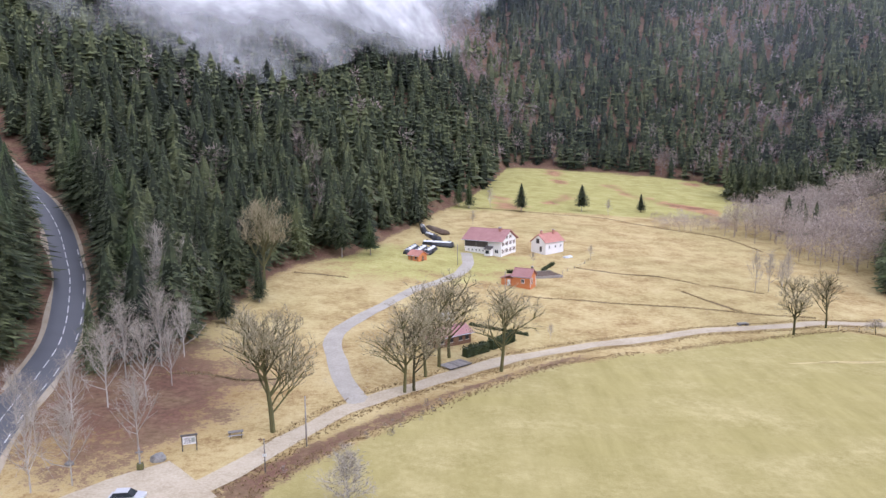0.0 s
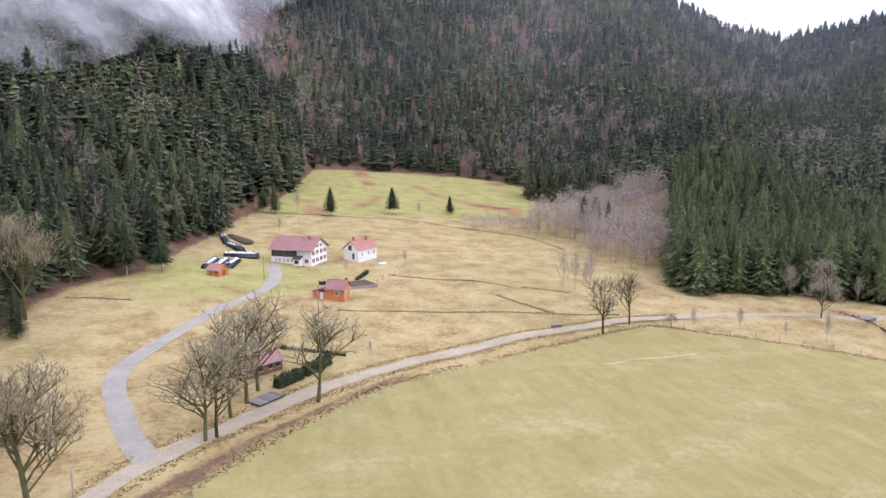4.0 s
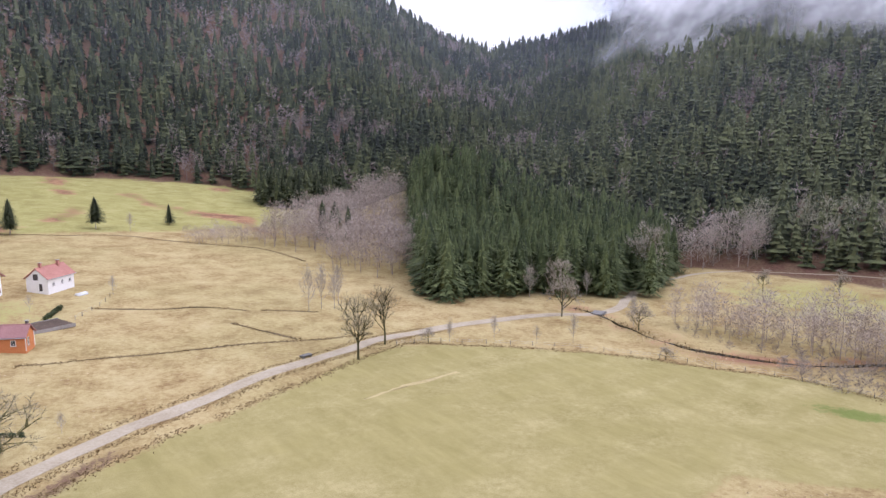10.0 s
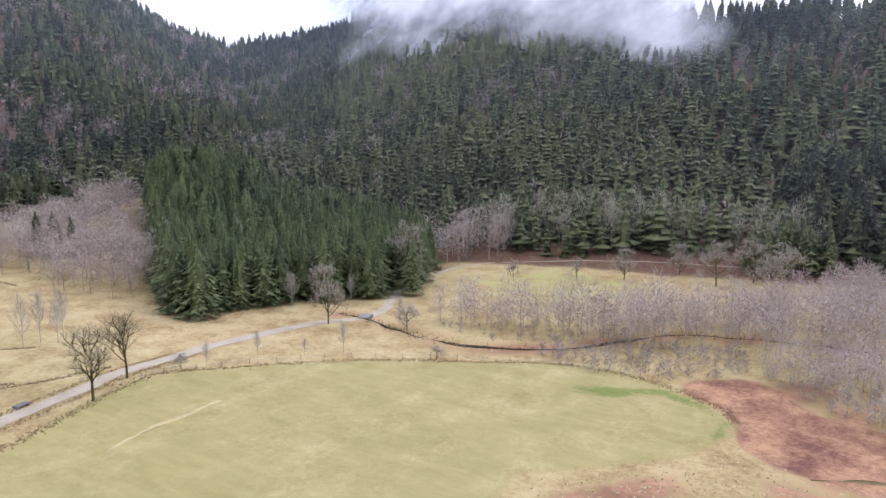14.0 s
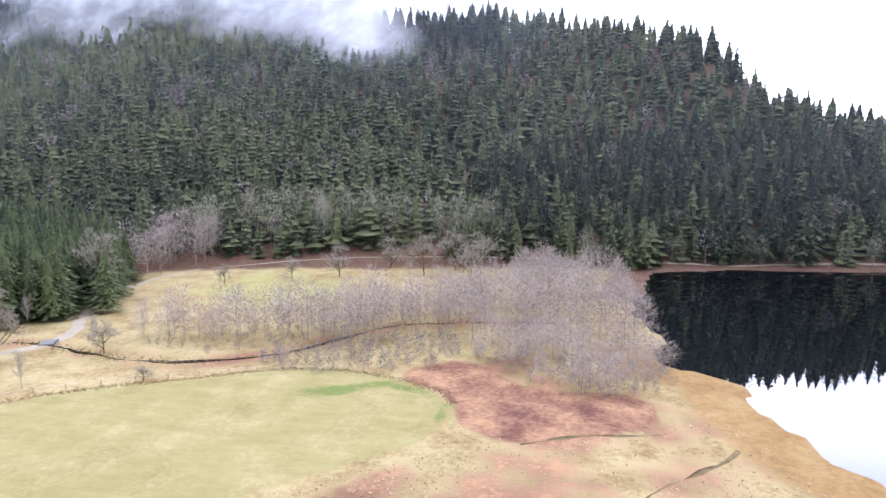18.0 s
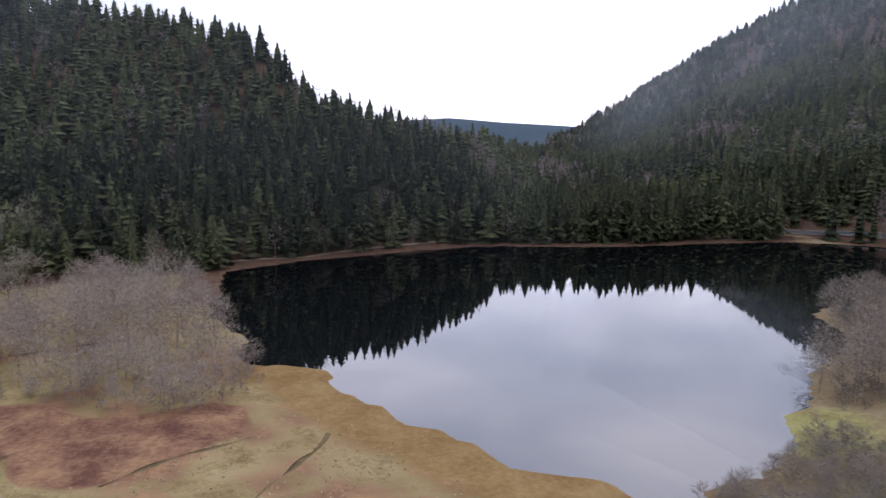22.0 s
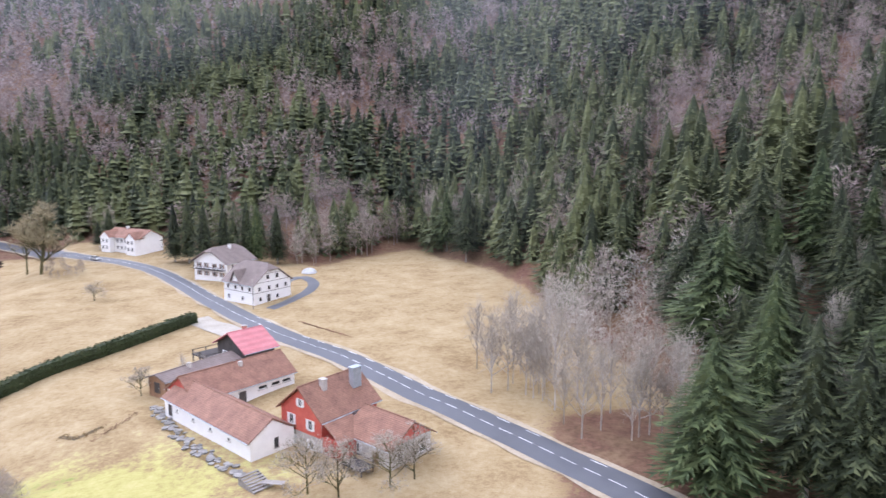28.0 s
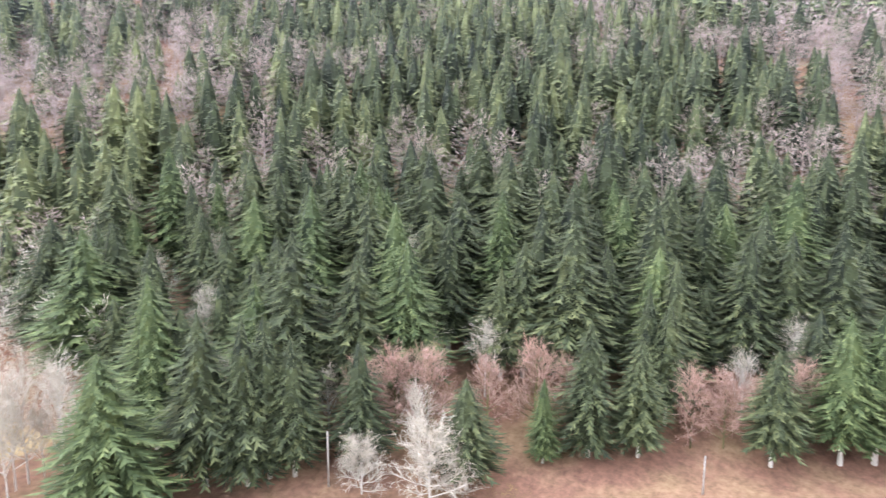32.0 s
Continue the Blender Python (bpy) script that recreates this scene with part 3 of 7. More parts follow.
def ribbon(name, line, width, material, lift=0.14, parent=None, jitter=0.0, across=3):
    line = np.asarray(line)
    t = np.gradient(line, axis=0)
    nrm = np.stack([-t[:, 1], t[:, 0]], 1) / (np.linalg.norm(t, axis=1)[:, None] + 1e-9)
    wd = width if np.ndim(width) else np.full(len(line), width)
    rows = []
    for u in np.linspace(-0.5, 0.5, across):
        off = u * wd + jitter * wave(line[:, 0] * 1.0, line[:, 1], 5, 11 + 9 * u)
        p = line + nrm * off[:, None]
        z = height(line[:, 0], line[:, 1]) * 0.6 + height(p[:, 0], p[:, 1]) * 0.4
        rows.append(np.column_stack([p, np.maximum(z, height(p[:, 0], p[:, 1])) + lift * (1 if abs(u) < 0.49 else 0.3)]))
    v = np.stack(rows, 1)
    i = np.arange(v.shape[0] * across).reshape(-1, across)
    f = np.stack([i[:-1, :-1], i[1:, :-1], i[1:, 1:], i[:-1, 1:]], -1).reshape(-1, 4)[:, ::-1]
    return mesh_object(name, v.reshape(-1, 3), f, material, parent, True)


tagged(ribbon("verge", MAIN_ROAD, 8.2, VERGE_PALE, 0.05, jitter=0.6, across=5), "narrow trodden verge along the road", "verge", kind="structure")
tagged(ribbon("road", MAIN_ROAD, 6.4, ASPHALT, 0.22, across=5), "grey asphalt road with white dashed lines", "road", kind="structure")
tagged(ribbon("track", TRACK, np.interp(TRACK[:, 0], [170, 215, 280], [3.6, 2.6, 1.6]), GRAVEL, 0.16, jitter=0.35), "pale gravel track across the meadow", "track", kind="structure")
tagged(ribbon("shore_path", SHORE_PATH, np.where(SHORE_PATH[:, 1] > 20, 0.8, 1.6), VERGE_PALE, 0.12, jitter=0.25), "narrow trodden path along the foot of the wooded slope", "path", kind="structure")
STRAW = track_material("dry_straw", (0.4, 0.3, 0.14), (0.54, 0.44, 0.22), (0.66, 0.55, 0.32))
for line in ([(72, 138.5), (83, 141), (98, 142)],):
    tagged(ribbon("straw_streak", smooth_line(line, 0.8), 0.55, STRAW, 0.03, jitter=0.5), "thin streak of dry straw on the mown field", "straw", kind="structure")
tagged(ribbon("farm_lane", FARM_ROAD, 3.9, LANE, 0.2, jitter=0.25), "worn pale asphalt lane that winds to the farm", "lane", kind="structure")


# ---- trees ----
def conifer_shape(rng, levels, spokes, cuts, bare=0.1, taper=0.62, width=0.2, sag=1.0):
    """Crown of a fir, one metre high: drooping shelves of branches in whorls round a heart tinted dark as if shaded.
    Triangles and a tint for each corner.
    """
    tri, tint = [], []
    gap = (1 - bare) / levels
    lean = rng.uniform(0, 6.28)

    def reach(u):
        return width * (1 - u) ** taper * (0.7 + 0.3 * min(1, u / 0.25)) + 0.008

    def at(rad, ang, zz):
        return (rad * math.cos(ang), rad * math.sin(ang), zz)

    for k in range(levels):
        u = (k + rng.uniform(0.1, 0.6)) / levels
        z = bare + (1 - bare) * u * 0.985
        r = reach(u) * rng.uniform(0.86, 1.12)
        n = max(4, int(spokes * (0.55 + 0.5 * (1 - u))))
        a0 = rng.uniform(0, 6.28)
        for j in range(n):
            a = a0 + 6.283 * (j + rng.uniform(-0.3, 0.3)) / n
            rr = r * rng.uniform(0.7, 1.14) * (1 + 0.1 * math.cos(a - lean))
            half = 3.14 / n * rng.uniform(0.95, 1.35)
            zz = z + gap * rng.uniform(-0.35, 0.35)
            drop = rr * rng.uniform(0.16, 0.42) * sag
            # dark roots and paler tips: shade inside the crown put into the tint
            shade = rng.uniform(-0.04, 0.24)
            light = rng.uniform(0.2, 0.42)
            if rng.uniform() < 0.05:
                continue
            if cuts <= 1:
                top = zz + gap * rng.uniform(0.3, 0.8)
                left, right = at(rr * rng.uniform(0.6, 0.9), a - half, zz - drop * rng.uniform(0.6, 1.2)), at(rr * rng.uniform(0.6, 0.9), a + half, zz - drop * rng.uniform(0.6, 1.2))
                tip, root = at(rr * 1.05, a, zz - drop * 0.85), at(0, a, top)
                if cuts:
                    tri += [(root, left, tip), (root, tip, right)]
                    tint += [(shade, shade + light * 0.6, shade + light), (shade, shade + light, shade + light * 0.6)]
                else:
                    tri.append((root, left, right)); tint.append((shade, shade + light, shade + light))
                continue
            top = zz + gap * 0.4 + rr * 0.06
            # a sagging spine with side sprays that hang a little
            qs = np.linspace(0.0 if cuts < 3 else 0.1, 1.0, cuts + 1)
            bow = rng.uniform(0.25, 0.75)
            spine = [at(rr * q, a, top + (zz - drop - top) * ((1 - bow) * q + bow * q * q)) for q in qs]
            ca, sa = math.cos(a), math.sin(a)
            for i in range(cuts):
                p, q = spine[i], spine[i + 1]
                w = rr * ((0.36, 0.28, 0.22)[(cuts > 2) + (cuts > 4)] - 0.11 * i / cuts) * rng.uniform(0.65, 1.1)
                for side in (-1, 1):
                    fwd = rr * rng.uniform(0.06, 0.22)
                    e = (q[0] - sa * w * side + ca * fwd, q[1] + ca * w * side + sa * fwd, q[2] - w * rng.uniform(0.1, 0.55) * sag)
                    tri.append((p, q, e) if side > 0 else (p, e, q))
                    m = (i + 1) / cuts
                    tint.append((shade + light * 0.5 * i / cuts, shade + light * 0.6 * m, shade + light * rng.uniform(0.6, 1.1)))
    # heart: its dark tint stands in for shade between the branches
    n = 6 if cuts > 1 else 4
    rings = [(0.02, 0.5), (0.4, 0.56), (0.75, 0.55)] if cuts > 1 else [(0.02, 0.5), (0.6, 0.56)]
    for (u0, k0), (u1, k1) in zip(rings, rings[1:] + [(1.0, 0.0)]):
        for j in range(n):
            a, b = 6.283 * j / n, 6.283 * (j + 1) / n
            z0, z1 = bare + (1 - bare) * u0, bare + (1 - bare) * u1
            p, q, s, t = at(reach(u0) * k0, a, z0), at(reach(u0) * k0, b, z0), at(reach(u1) * k1, b, z1), at(reach(u1) * k1, a, z1)
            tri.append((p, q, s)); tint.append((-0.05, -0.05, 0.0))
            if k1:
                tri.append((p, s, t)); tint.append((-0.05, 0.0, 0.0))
    return np.array(tri, dtype=np.float32), np.array(tint, dtype=np.float32)


def bare_shape(rng, limbs, twigs, fuzz, thick=0.012, spread=0.3, low=0.16, ribbon_w=0.004):
    """Bare broad-leaved tree, one metre high: trunk and limbs as tapered three-sided tubes, twigs as slivers. Wood triangles, twig triangles."""
    wood, twig = [], []

    def tube(p, q, r0, r1, sides=3):
        p, q = np.array(p, float), np.array(q, float)
        d = q - p
        d = d / (np.linalg.norm(d) + 1e-9)
        s = np.cross(d, (0.3, 0.9, 0.2)); s /= np.linalg.norm(s) + 1e-9
        t = np.cross(d, s)
        ring = [(math.cos(6.283 * k / sides) * s + math.sin(6.283 * k / sides) * t) for k in range(sides)]
        for k in range(sides):
            a, b = ring[k], ring[(k + 1) % sides]
            wood.append((p + a * r0, p + b * r0, q + b * r1)); wood.append((p + a * r0, q + b * r1, q + a * r1))

    def sliver(p, q, w):
        p, q = np.array(p, float), np.array(q, float)
        s = rng.normal(size=3); s = np.cross(q - p, s); s = s / (np.linalg.norm(s) + 1e-9) * w
        twig.append((p - s, p + s, q))

    pts, p, r = [], np.array((0, 0, -0.01)), thick
    top = rng.uniform(0.66, 0.8)
    for k in range(4):
        q = np.array((rng.uniform(-0.012, 0.012) * k, rng.uniform(-0.012, 0.012) * k, top * (k + 1) / 4))
        tube(p, q, r, r * 0.8, 5 if thick > 0.01 else 3); pts.append((q, r * 0.8)); p, r = q, r * 0.8
    for k in range(limbs):
        u = (k + rng.uniform(0.1, 0.9)) / limbs
        z = low + (top - low) * u
        a = 2.4 * k + rng.uniform(-0.4, 0.4)
        length = (0.34 - 0.2 * u) * rng.uniform(0.8, 1.15)
        up = rng.uniform(0.45, 0.9) + 0.5 * u
        d = np.array((math.cos(a) * spread * 3 * (1.15 - 0.6 * u), math.sin(a) * spread * 3 * (1.15 - 0.6 * u), up)); d /= np.linalg.norm(d)
        s = np.array((0, 0, z)); w = thick * (0.55 - 0.2 * u)
        m = s + d * length * 0.5 + rng.normal(size=3) * 0.012
        e = m + (d + np.array((0, 0, 0.35))) * length * 0.5 + rng.normal(size=3) * 0.015
        tube(s, m, w, w * 0.65); tube(m, e, w * 0.65, w * 0.25)
        for j in range(twigs):
            v = rng.uniform(0.25, 1.0)
            s2 = s + (m - s) * min(1, v * 2) if v < 0.5 else m + (e - m) * (v * 2 - 1)
            d2 = d * 0.5 + rng.normal(size=3) * 0.42 + np.array((0, 0, 0.35)); d2 /= np.linalg.norm(d2)
            l2 = rng.uniform(0.1, 0.22)
            e2 = s2 + d2 * l2
            sliver(s2, e2, ribbon_w * 1.2)
            for i in range(fuzz):
                s3 = s2 + (e2 - s2) * rng.uniform(0.2, 1.0)
                d3 = d2 * 0.6 + rng.normal(size=3) * 0.5; d3 /= np.linalg.norm(d3)
                sliver(s3, s3 + d3 * rng.uniform(0.05, 0.11), ribbon_w * 0.7)
    return np.array(wood, dtype=np.float32), np.array(twig, dtype=np.float32)


def broad_shape(rng, thick=0.019, fork=0.3, spread=0.78, rise=0.32, fine=0.002, kids=(12, 6, 5, 5)):
    """An old bare tree, one metre high: a clear trunk that forks into crooked limbs, branches and hair-thin twigs. Wood triangles, twig triangles."""
    wood, twig = [], []
    unit = lambda a: a / (np.linalg.norm(a) + 1e-9)

    def limb(p, q, r0, r1, sides):
        d = unit(q - p)
        a = unit(np.cross(d, (0.3, 0.9, 0.2))); b = np.cross(d, a)
        ring = [math.cos(6.283 * k / sides) * a + math.sin(6.283 * k / sides) * b for k in range(sides)]
        for k in range(sides):
            e, f = ring[k], ring[(k + 1) % sides]
            wood.append((p + e * r0, p + f * r0, q + f * r1)); wood.append((p + e * r0, q + f * r1, q + e * r1))

    def grow(p, d, length, r, depth):
        n = (4, 3, 2, 2, 1)[depth]
        pts = [p]
        for k in range(n):
            d = unit(d + rng.normal(size=3) * (0.05 if depth == 0 else 0.17) + (0, 0, 0.1))
            q = pts[-1] + d * length / n
            if depth < 3:
                limb(pts[-1], q, r * (1 - 0.55 * k / n), r * (1 - 0.55 * (k + 1) / n), 6 if depth == 0 else 3)
            else:
                w = unit(np.cross(d, rng.normal(size=3))) * (fine * 1.5 if depth == 3 else fine)
                twig.append((pts[-1] - w, pts[-1] + w, q))
            pts.append(q)
        if depth == 4:
            return
        a0 = rng.uniform(0, 6.28)
        for k in range(kids[depth]):
            t = rng.uniform(fork if depth == 0 else 0.3, 1.0) * n
            i = min(n - 1, int(t))
            s = pts[i] + (pts[i + 1] - pts[i]) * (t - i)
            side = unit(np.cross(d, (math.cos(a0 + 2.4 * k), math.sin(a0 + 2.4 * k), 0.15))) * (1, 1, 0.55)
            u = t / n
            grow(s, unit(d * 0.5 + side * spread * (1.15 - 0.45 * u * (depth == 0)) + (0, 0, rise)), length * rng.uniform(0.5, 0.72) * (1.1 - 0.35 * u), r * 0.5, depth + 1)

    grow(np.array((0.0, 0.0, -0.01)), np.array((0.0, 0.0, 1.0)), 0.6, thick, 0)
    wood, twig = np.array(wood, dtype=np.float32), np.array(twig, dtype=np.float32)
    k = 1.0 / max(wood[..., 2].max(), twig[..., 2].max())
    return wood * k, twig * k


def scatter(name, shapes, places, material, label, category, seed=1):
    """One joined mesh of many trees: shapes are (triangles, tint); places rows of x, y, z, height, girth, turn, tint."""
    rng = np.random.RandomState(seed)
    pick = rng.randint(0, len(shapes), len(places))
    vs, ts = [], []
    for k, (tri, tint) in enumerate(shapes):
        p = places[pick == k]
        if not len(p):
            continue
        c, s = np.cos(p[:, 5])[:, None], np.sin(p[:, 5])[:, None]
        flat = tri.reshape(-1, 3)
        x, y, z = flat[:, 0][None], flat[:, 1][None], flat[:, 2][None]
        h, g = p[:, 3][:, None], (p[:, 3] * p[:, 4])[:, None]
        v = np.stack([p[:, 0][:, None] + (x * c - y * s) * g, p[:, 1][:, None] + (x * s + y * c) * g, p[:, 2][:, None] + z * h], -1)
        vs.append(v.reshape(-1, 3)); ts.append((np.broadcast_to(tint.reshape(1, -1), (len(p), tint.size)) + p[:, 6][:, None]).ravel())
    v, t = np.concatenate(vs), np.concatenate(ts)
    f = np.arange(len(v), dtype=np.int32).reshape(-1, 3)
    ob = mesh_object(name, v, f, material, attrs=dict(tint=t))
    return tagged(ob, label, category, kind="stuff")


def flat_tint(tri, lo=0.1, hi=0.5, seed=3):
    r = np.random.RandomState(seed)
    return np.repeat(r.uniform(lo, hi, len(tri))[:, None], 3, 1).astype(np.float32)


RNG = np.random.RandomState(11)
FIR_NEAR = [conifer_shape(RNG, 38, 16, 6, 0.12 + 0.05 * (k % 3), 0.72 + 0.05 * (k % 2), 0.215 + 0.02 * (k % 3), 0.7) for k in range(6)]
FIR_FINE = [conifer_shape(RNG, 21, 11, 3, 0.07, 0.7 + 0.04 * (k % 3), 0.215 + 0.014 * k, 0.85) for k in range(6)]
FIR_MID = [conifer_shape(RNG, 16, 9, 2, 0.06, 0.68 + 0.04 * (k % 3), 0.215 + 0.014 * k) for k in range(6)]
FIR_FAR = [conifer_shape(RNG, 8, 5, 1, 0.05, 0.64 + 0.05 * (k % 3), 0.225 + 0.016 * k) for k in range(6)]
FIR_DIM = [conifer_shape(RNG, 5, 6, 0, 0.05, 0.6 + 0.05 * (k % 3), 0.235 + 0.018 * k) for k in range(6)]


def puff_shape(rng, n, length, wide, trunk=True, lobes=11, spread=0.2, low=0.4):
    """A far-off bare crown, one metre high: rounded lobes of fine upward sprays on a thin stem, paler towards the outer
    twigs and with light from above put into the tint. Triangles and tints.
    """
    mids, tones = [], []
    for k in range(lobes):
        a, u = 2.4 * k + rng.uniform(-0.4, 0.4), (k + 0.5) / lobes
        rad = spread * math.sqrt(max(0.05, 1 - (2 * u - 0.85) ** 2)) * rng.uniform(0.55, 1.0)
        mids.append((rad * math.cos(a), rad * math.sin(a), low + (0.9 - low) * u, rng.uniform(0.09, 0.15)))
        tones.append(rng.uniform(-0.12, 0.16))
    tri, tint = [], []
    for k in range(n):
        lx, ly, lz, lr = mids[k % lobes]
        d = rng.normal(size=3); d /= np.linalg.norm(d)
        q0 = rng.uniform(0.1, 1.0) ** 0.5
        p = np.array((lx, ly, lz)) + d * lr * q0 * (1, 1, 1.1)
        out = d * 0.8 + np.array((lx, ly, 0)) * 2 + (0, 0, 0.5) + rng.normal(size=3) * 0.3
        q = p + out / np.linalg.norm(out) * length * rng.uniform(0.6, 1.3)
        s = np.cross(out, rng.normal(size=3)); s = s / (np.linalg.norm(s) + 1e-9) * wide * rng.uniform(0.6, 1.3)
        tri.append((p - s, p + s, q))
        # besides paler outer twigs, lobe tops are tinted as if lit from above
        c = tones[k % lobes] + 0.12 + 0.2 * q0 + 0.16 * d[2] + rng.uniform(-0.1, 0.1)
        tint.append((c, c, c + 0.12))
    if trunk:
        tri += [((-0.012, 0, -0.01), (0.012, 0, -0.01), (0, 0.004, 0.6)), ((0, -0.012, -0.01), (0, 0.012, -0.01), (0.004, 0, 0.6))]
        for k in range(0, lobes, 2):
            lx, ly, lz, lr = mids[k]
            tri.append(((0, -0.005, lz * 0.55), (0, 0.005, lz * 0.55), (lx, ly, lz)))
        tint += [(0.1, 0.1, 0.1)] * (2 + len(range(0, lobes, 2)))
    return np.array(tri, dtype=np.float32), np.array(tint, dtype=np.float32)


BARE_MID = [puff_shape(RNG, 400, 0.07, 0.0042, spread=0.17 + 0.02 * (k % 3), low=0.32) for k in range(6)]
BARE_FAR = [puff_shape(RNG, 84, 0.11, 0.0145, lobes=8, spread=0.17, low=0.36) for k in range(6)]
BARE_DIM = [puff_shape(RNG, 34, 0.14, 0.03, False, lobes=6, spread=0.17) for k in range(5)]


def forest_points(r_lo, r_hi, spacing, seed):
    """Jittered places on the wooded slopes between two distances."""
    rng = np.random.RandomState(seed)
    xs = np.arange(-r_hi, r_hi, spacing)
    gx, gy = np.meshgrid(xs, xs)
    x = (gx + rng.uniform(-0.42, 0.42, gx.shape) * spacing).ravel() + CENTRE[0]
    y = (gy + rng.uniform(-0.42, 0.42, gy.shape) * spacing).ravel() + CENTRE[1]
    b, r = bearing_of(x, y)
    r0, rc, zc = slope_values(b)
    keep = (r > r_lo) & (r <= r_hi) & (r > r0 + 2 + 5 * wave(x, y, 25, 8) - 9 * ((b > 92) & (b < 126)) + 13 * ((b > 47) & (b < 82)) - 8 * (b < -34) * (b > -60)) & (r < rc + 90)
    keep &= ~((b < -66) & (b > -78)) | (r < 200)
    if r_lo < 100:
        keep &= ~(((b > 196) | (b < -84)) & (r < 138))
    x, y = x[keep], y[keep]
    ok = (signed_distance(x, y, LAKE[::4]) > 7) & (line_distance(x, y, MAIN_ROAD[::2]) > 7.5) & (line_distance(x, y, TRACK[::2]) > 4)
    return x[ok], y[ok], rng


def leafless_share(x, y, b, r, r0):
    """Where bare beeches stand among the firs."""
    s = 0.1 + 0.32 * wave(x, y, 55, 21) + 0.2 * wave(x, y, 24, 22)
    south = (b > 150) | (b < -80)
    s = s + south * (0.1 + 0.08 * step01((r - r0 - 90) / 90) + 0.12 * step01((r - r0 - 250) / 100))
    s = s + 0.4 * np.exp(-((b + 138) / 20) ** 2 - ((r - 228) / 38) ** 2) + 0.26 * np.exp(-((b + 100) / 12) ** 2 - ((r - 252) / 22) ** 2)
    s = s - 0.06 * ((b > -60) & (b < 60)) + 0.1 * ((b > -35) & (b < 46)) * step01((r - 480) / 120)
    s = s - 0.14 * ((b > 46) & (b < 88)) - 0.05 * ((b >= 88) & (b < 125)) - 0.5 * ((b < -3) & (b > -40) & (r < 440)) + 0.04 * ((b > 128) & (b < 150))
    return 0.04 + 0.86 * step01((s - 0.08) / 0.62)


BANDS = [(60, 205, 7.6, FIR_FINE, BARE_MID, 0.9), (205, 300, 7.4, FIR_MID, BARE_MID, 0.9), (300, 560, 7.3, FIR_FAR, BARE_FAR, 0.9), (560, 950, 9.2, FIR_DIM, BARE_DIM, 1.0), (950, 1900, 14.5, FIR_DIM, BARE_DIM, 1.3)]
for k, (lo, hi, gap, firs, bares, big) in enumerate(BANDS):
    x, y, rng = forest_points(lo, hi, gap, 40 + k)
    b, r = bearing_of(x, y)
    r0 = slope_values(b)[0]
    leafless = rng.uniform(0, 1, len(x)) < leafless_share(x, y, b, r, r0)
    z = height(x, y) - 0.15
    tall = np.where(leafless, rng.uniform(15, 22, len(x)), 12 + 15 * rng.beta(1.8, 1.8, len(x)) + (2 if lo < 100 else 0)) * big
    tall = tall * np.where((b > 70) & (b < 114) & (r > slope_values(b)[1] - 120), 0.9, 1.0)
    girth = np.where(leafless, rng.uniform(0.95, 1.5, len(x)), rng.uniform(1.0, 1.5, len(x)))
    tint = np.clip(0.3 + 0.2 * ((b > 50) & (b < 125)) - 0.12 * ((b > -60) & (b < 50)) + 0.3 * wave(x, y, 60, 31) + rng.normal(0, 0.22, len(x)), -0.3, 0.9)
    tint = np.where(leafless, tint * 0.5 - 0.12 * (hi <= 300), tint)
    rows = np.stack([x, y, z, tall, girth, rng.uniform(0, 6.28, len(x)), tint], 1)
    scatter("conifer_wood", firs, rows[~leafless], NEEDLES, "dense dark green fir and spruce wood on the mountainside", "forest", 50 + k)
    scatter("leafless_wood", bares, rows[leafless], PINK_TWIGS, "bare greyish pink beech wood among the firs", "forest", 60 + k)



# ---- building kit ----
class Geo:
    """Collects boxes, prisms and tubes of one part."""
    def __init__(self):
        self.v, self.f = [], []

    def add(self, verts, faces):
        k = len(self.v)
        self.v += [tuple(p) for p in verts]
        self.f += [tuple(i + k for i in f) for f in faces]
        return self

    def box(self, x, y, z, sx, sy, sz, turn=0.0):
        """Box on its base at (x, y, z)."""
        c, s = math.cos(turn), math.sin(turn)
        p = [(x + (a * sx * c - b * sy * s) / 2, y + (a * sx * s + b * sy * c) / 2, z + h * sz) for h in (0, 1) for a, b in ((-1, -1), (1, -1), (1, 1), (-1, 1))]
        return self.add(p, [(3, 2, 1, 0), (4, 5, 6, 7), (0, 1, 5, 4), (1, 2, 6, 5), (2, 3, 7, 6), (3, 0, 4, 7)])

    def prism(self, outline, shift):
        """An outline of 3D points pushed along a vector."""
        n = len(outline)
        a = [tuple(p) for p in outline]
        b = [tuple(np.add(p, shift)) for p in outline]
        return self.add(a + b, [tuple(range(n - 1, -1, -1)), tuple(range(n, 2 * n))] + [(i, (i + 1) % n, n + (i + 1) % n, n + i) for i in range(n)])

    def tube(self, p, q, r0, r1, sides=8):
        p, q = np.array(p, float), np.array(q, float)
        d = (q - p) / (np.linalg.norm(q - p) + 1e-9)
        s = np.cross(d, (0.31, 0.9, 0.2) if abs(d[2]) > 0.5 else (0, 0, 1)); s /= np.linalg.norm(s)
        t = np.cross(d, s)
        ring = [math.cos(6.2832 * k / sides) * s + math.sin(6.2832 * k / sides) * t for k in range(sides)]
        v = [p + r * r0 for r in ring] + [q + r * r1 for r in ring]
        return self.add(v, [tuple(range(sides - 1, -1, -1)), tuple(range(sides, 2 * sides))] + [(i, (i + 1) % sides, sides + (i + 1) % sides, sides + i) for i in range(sides)])


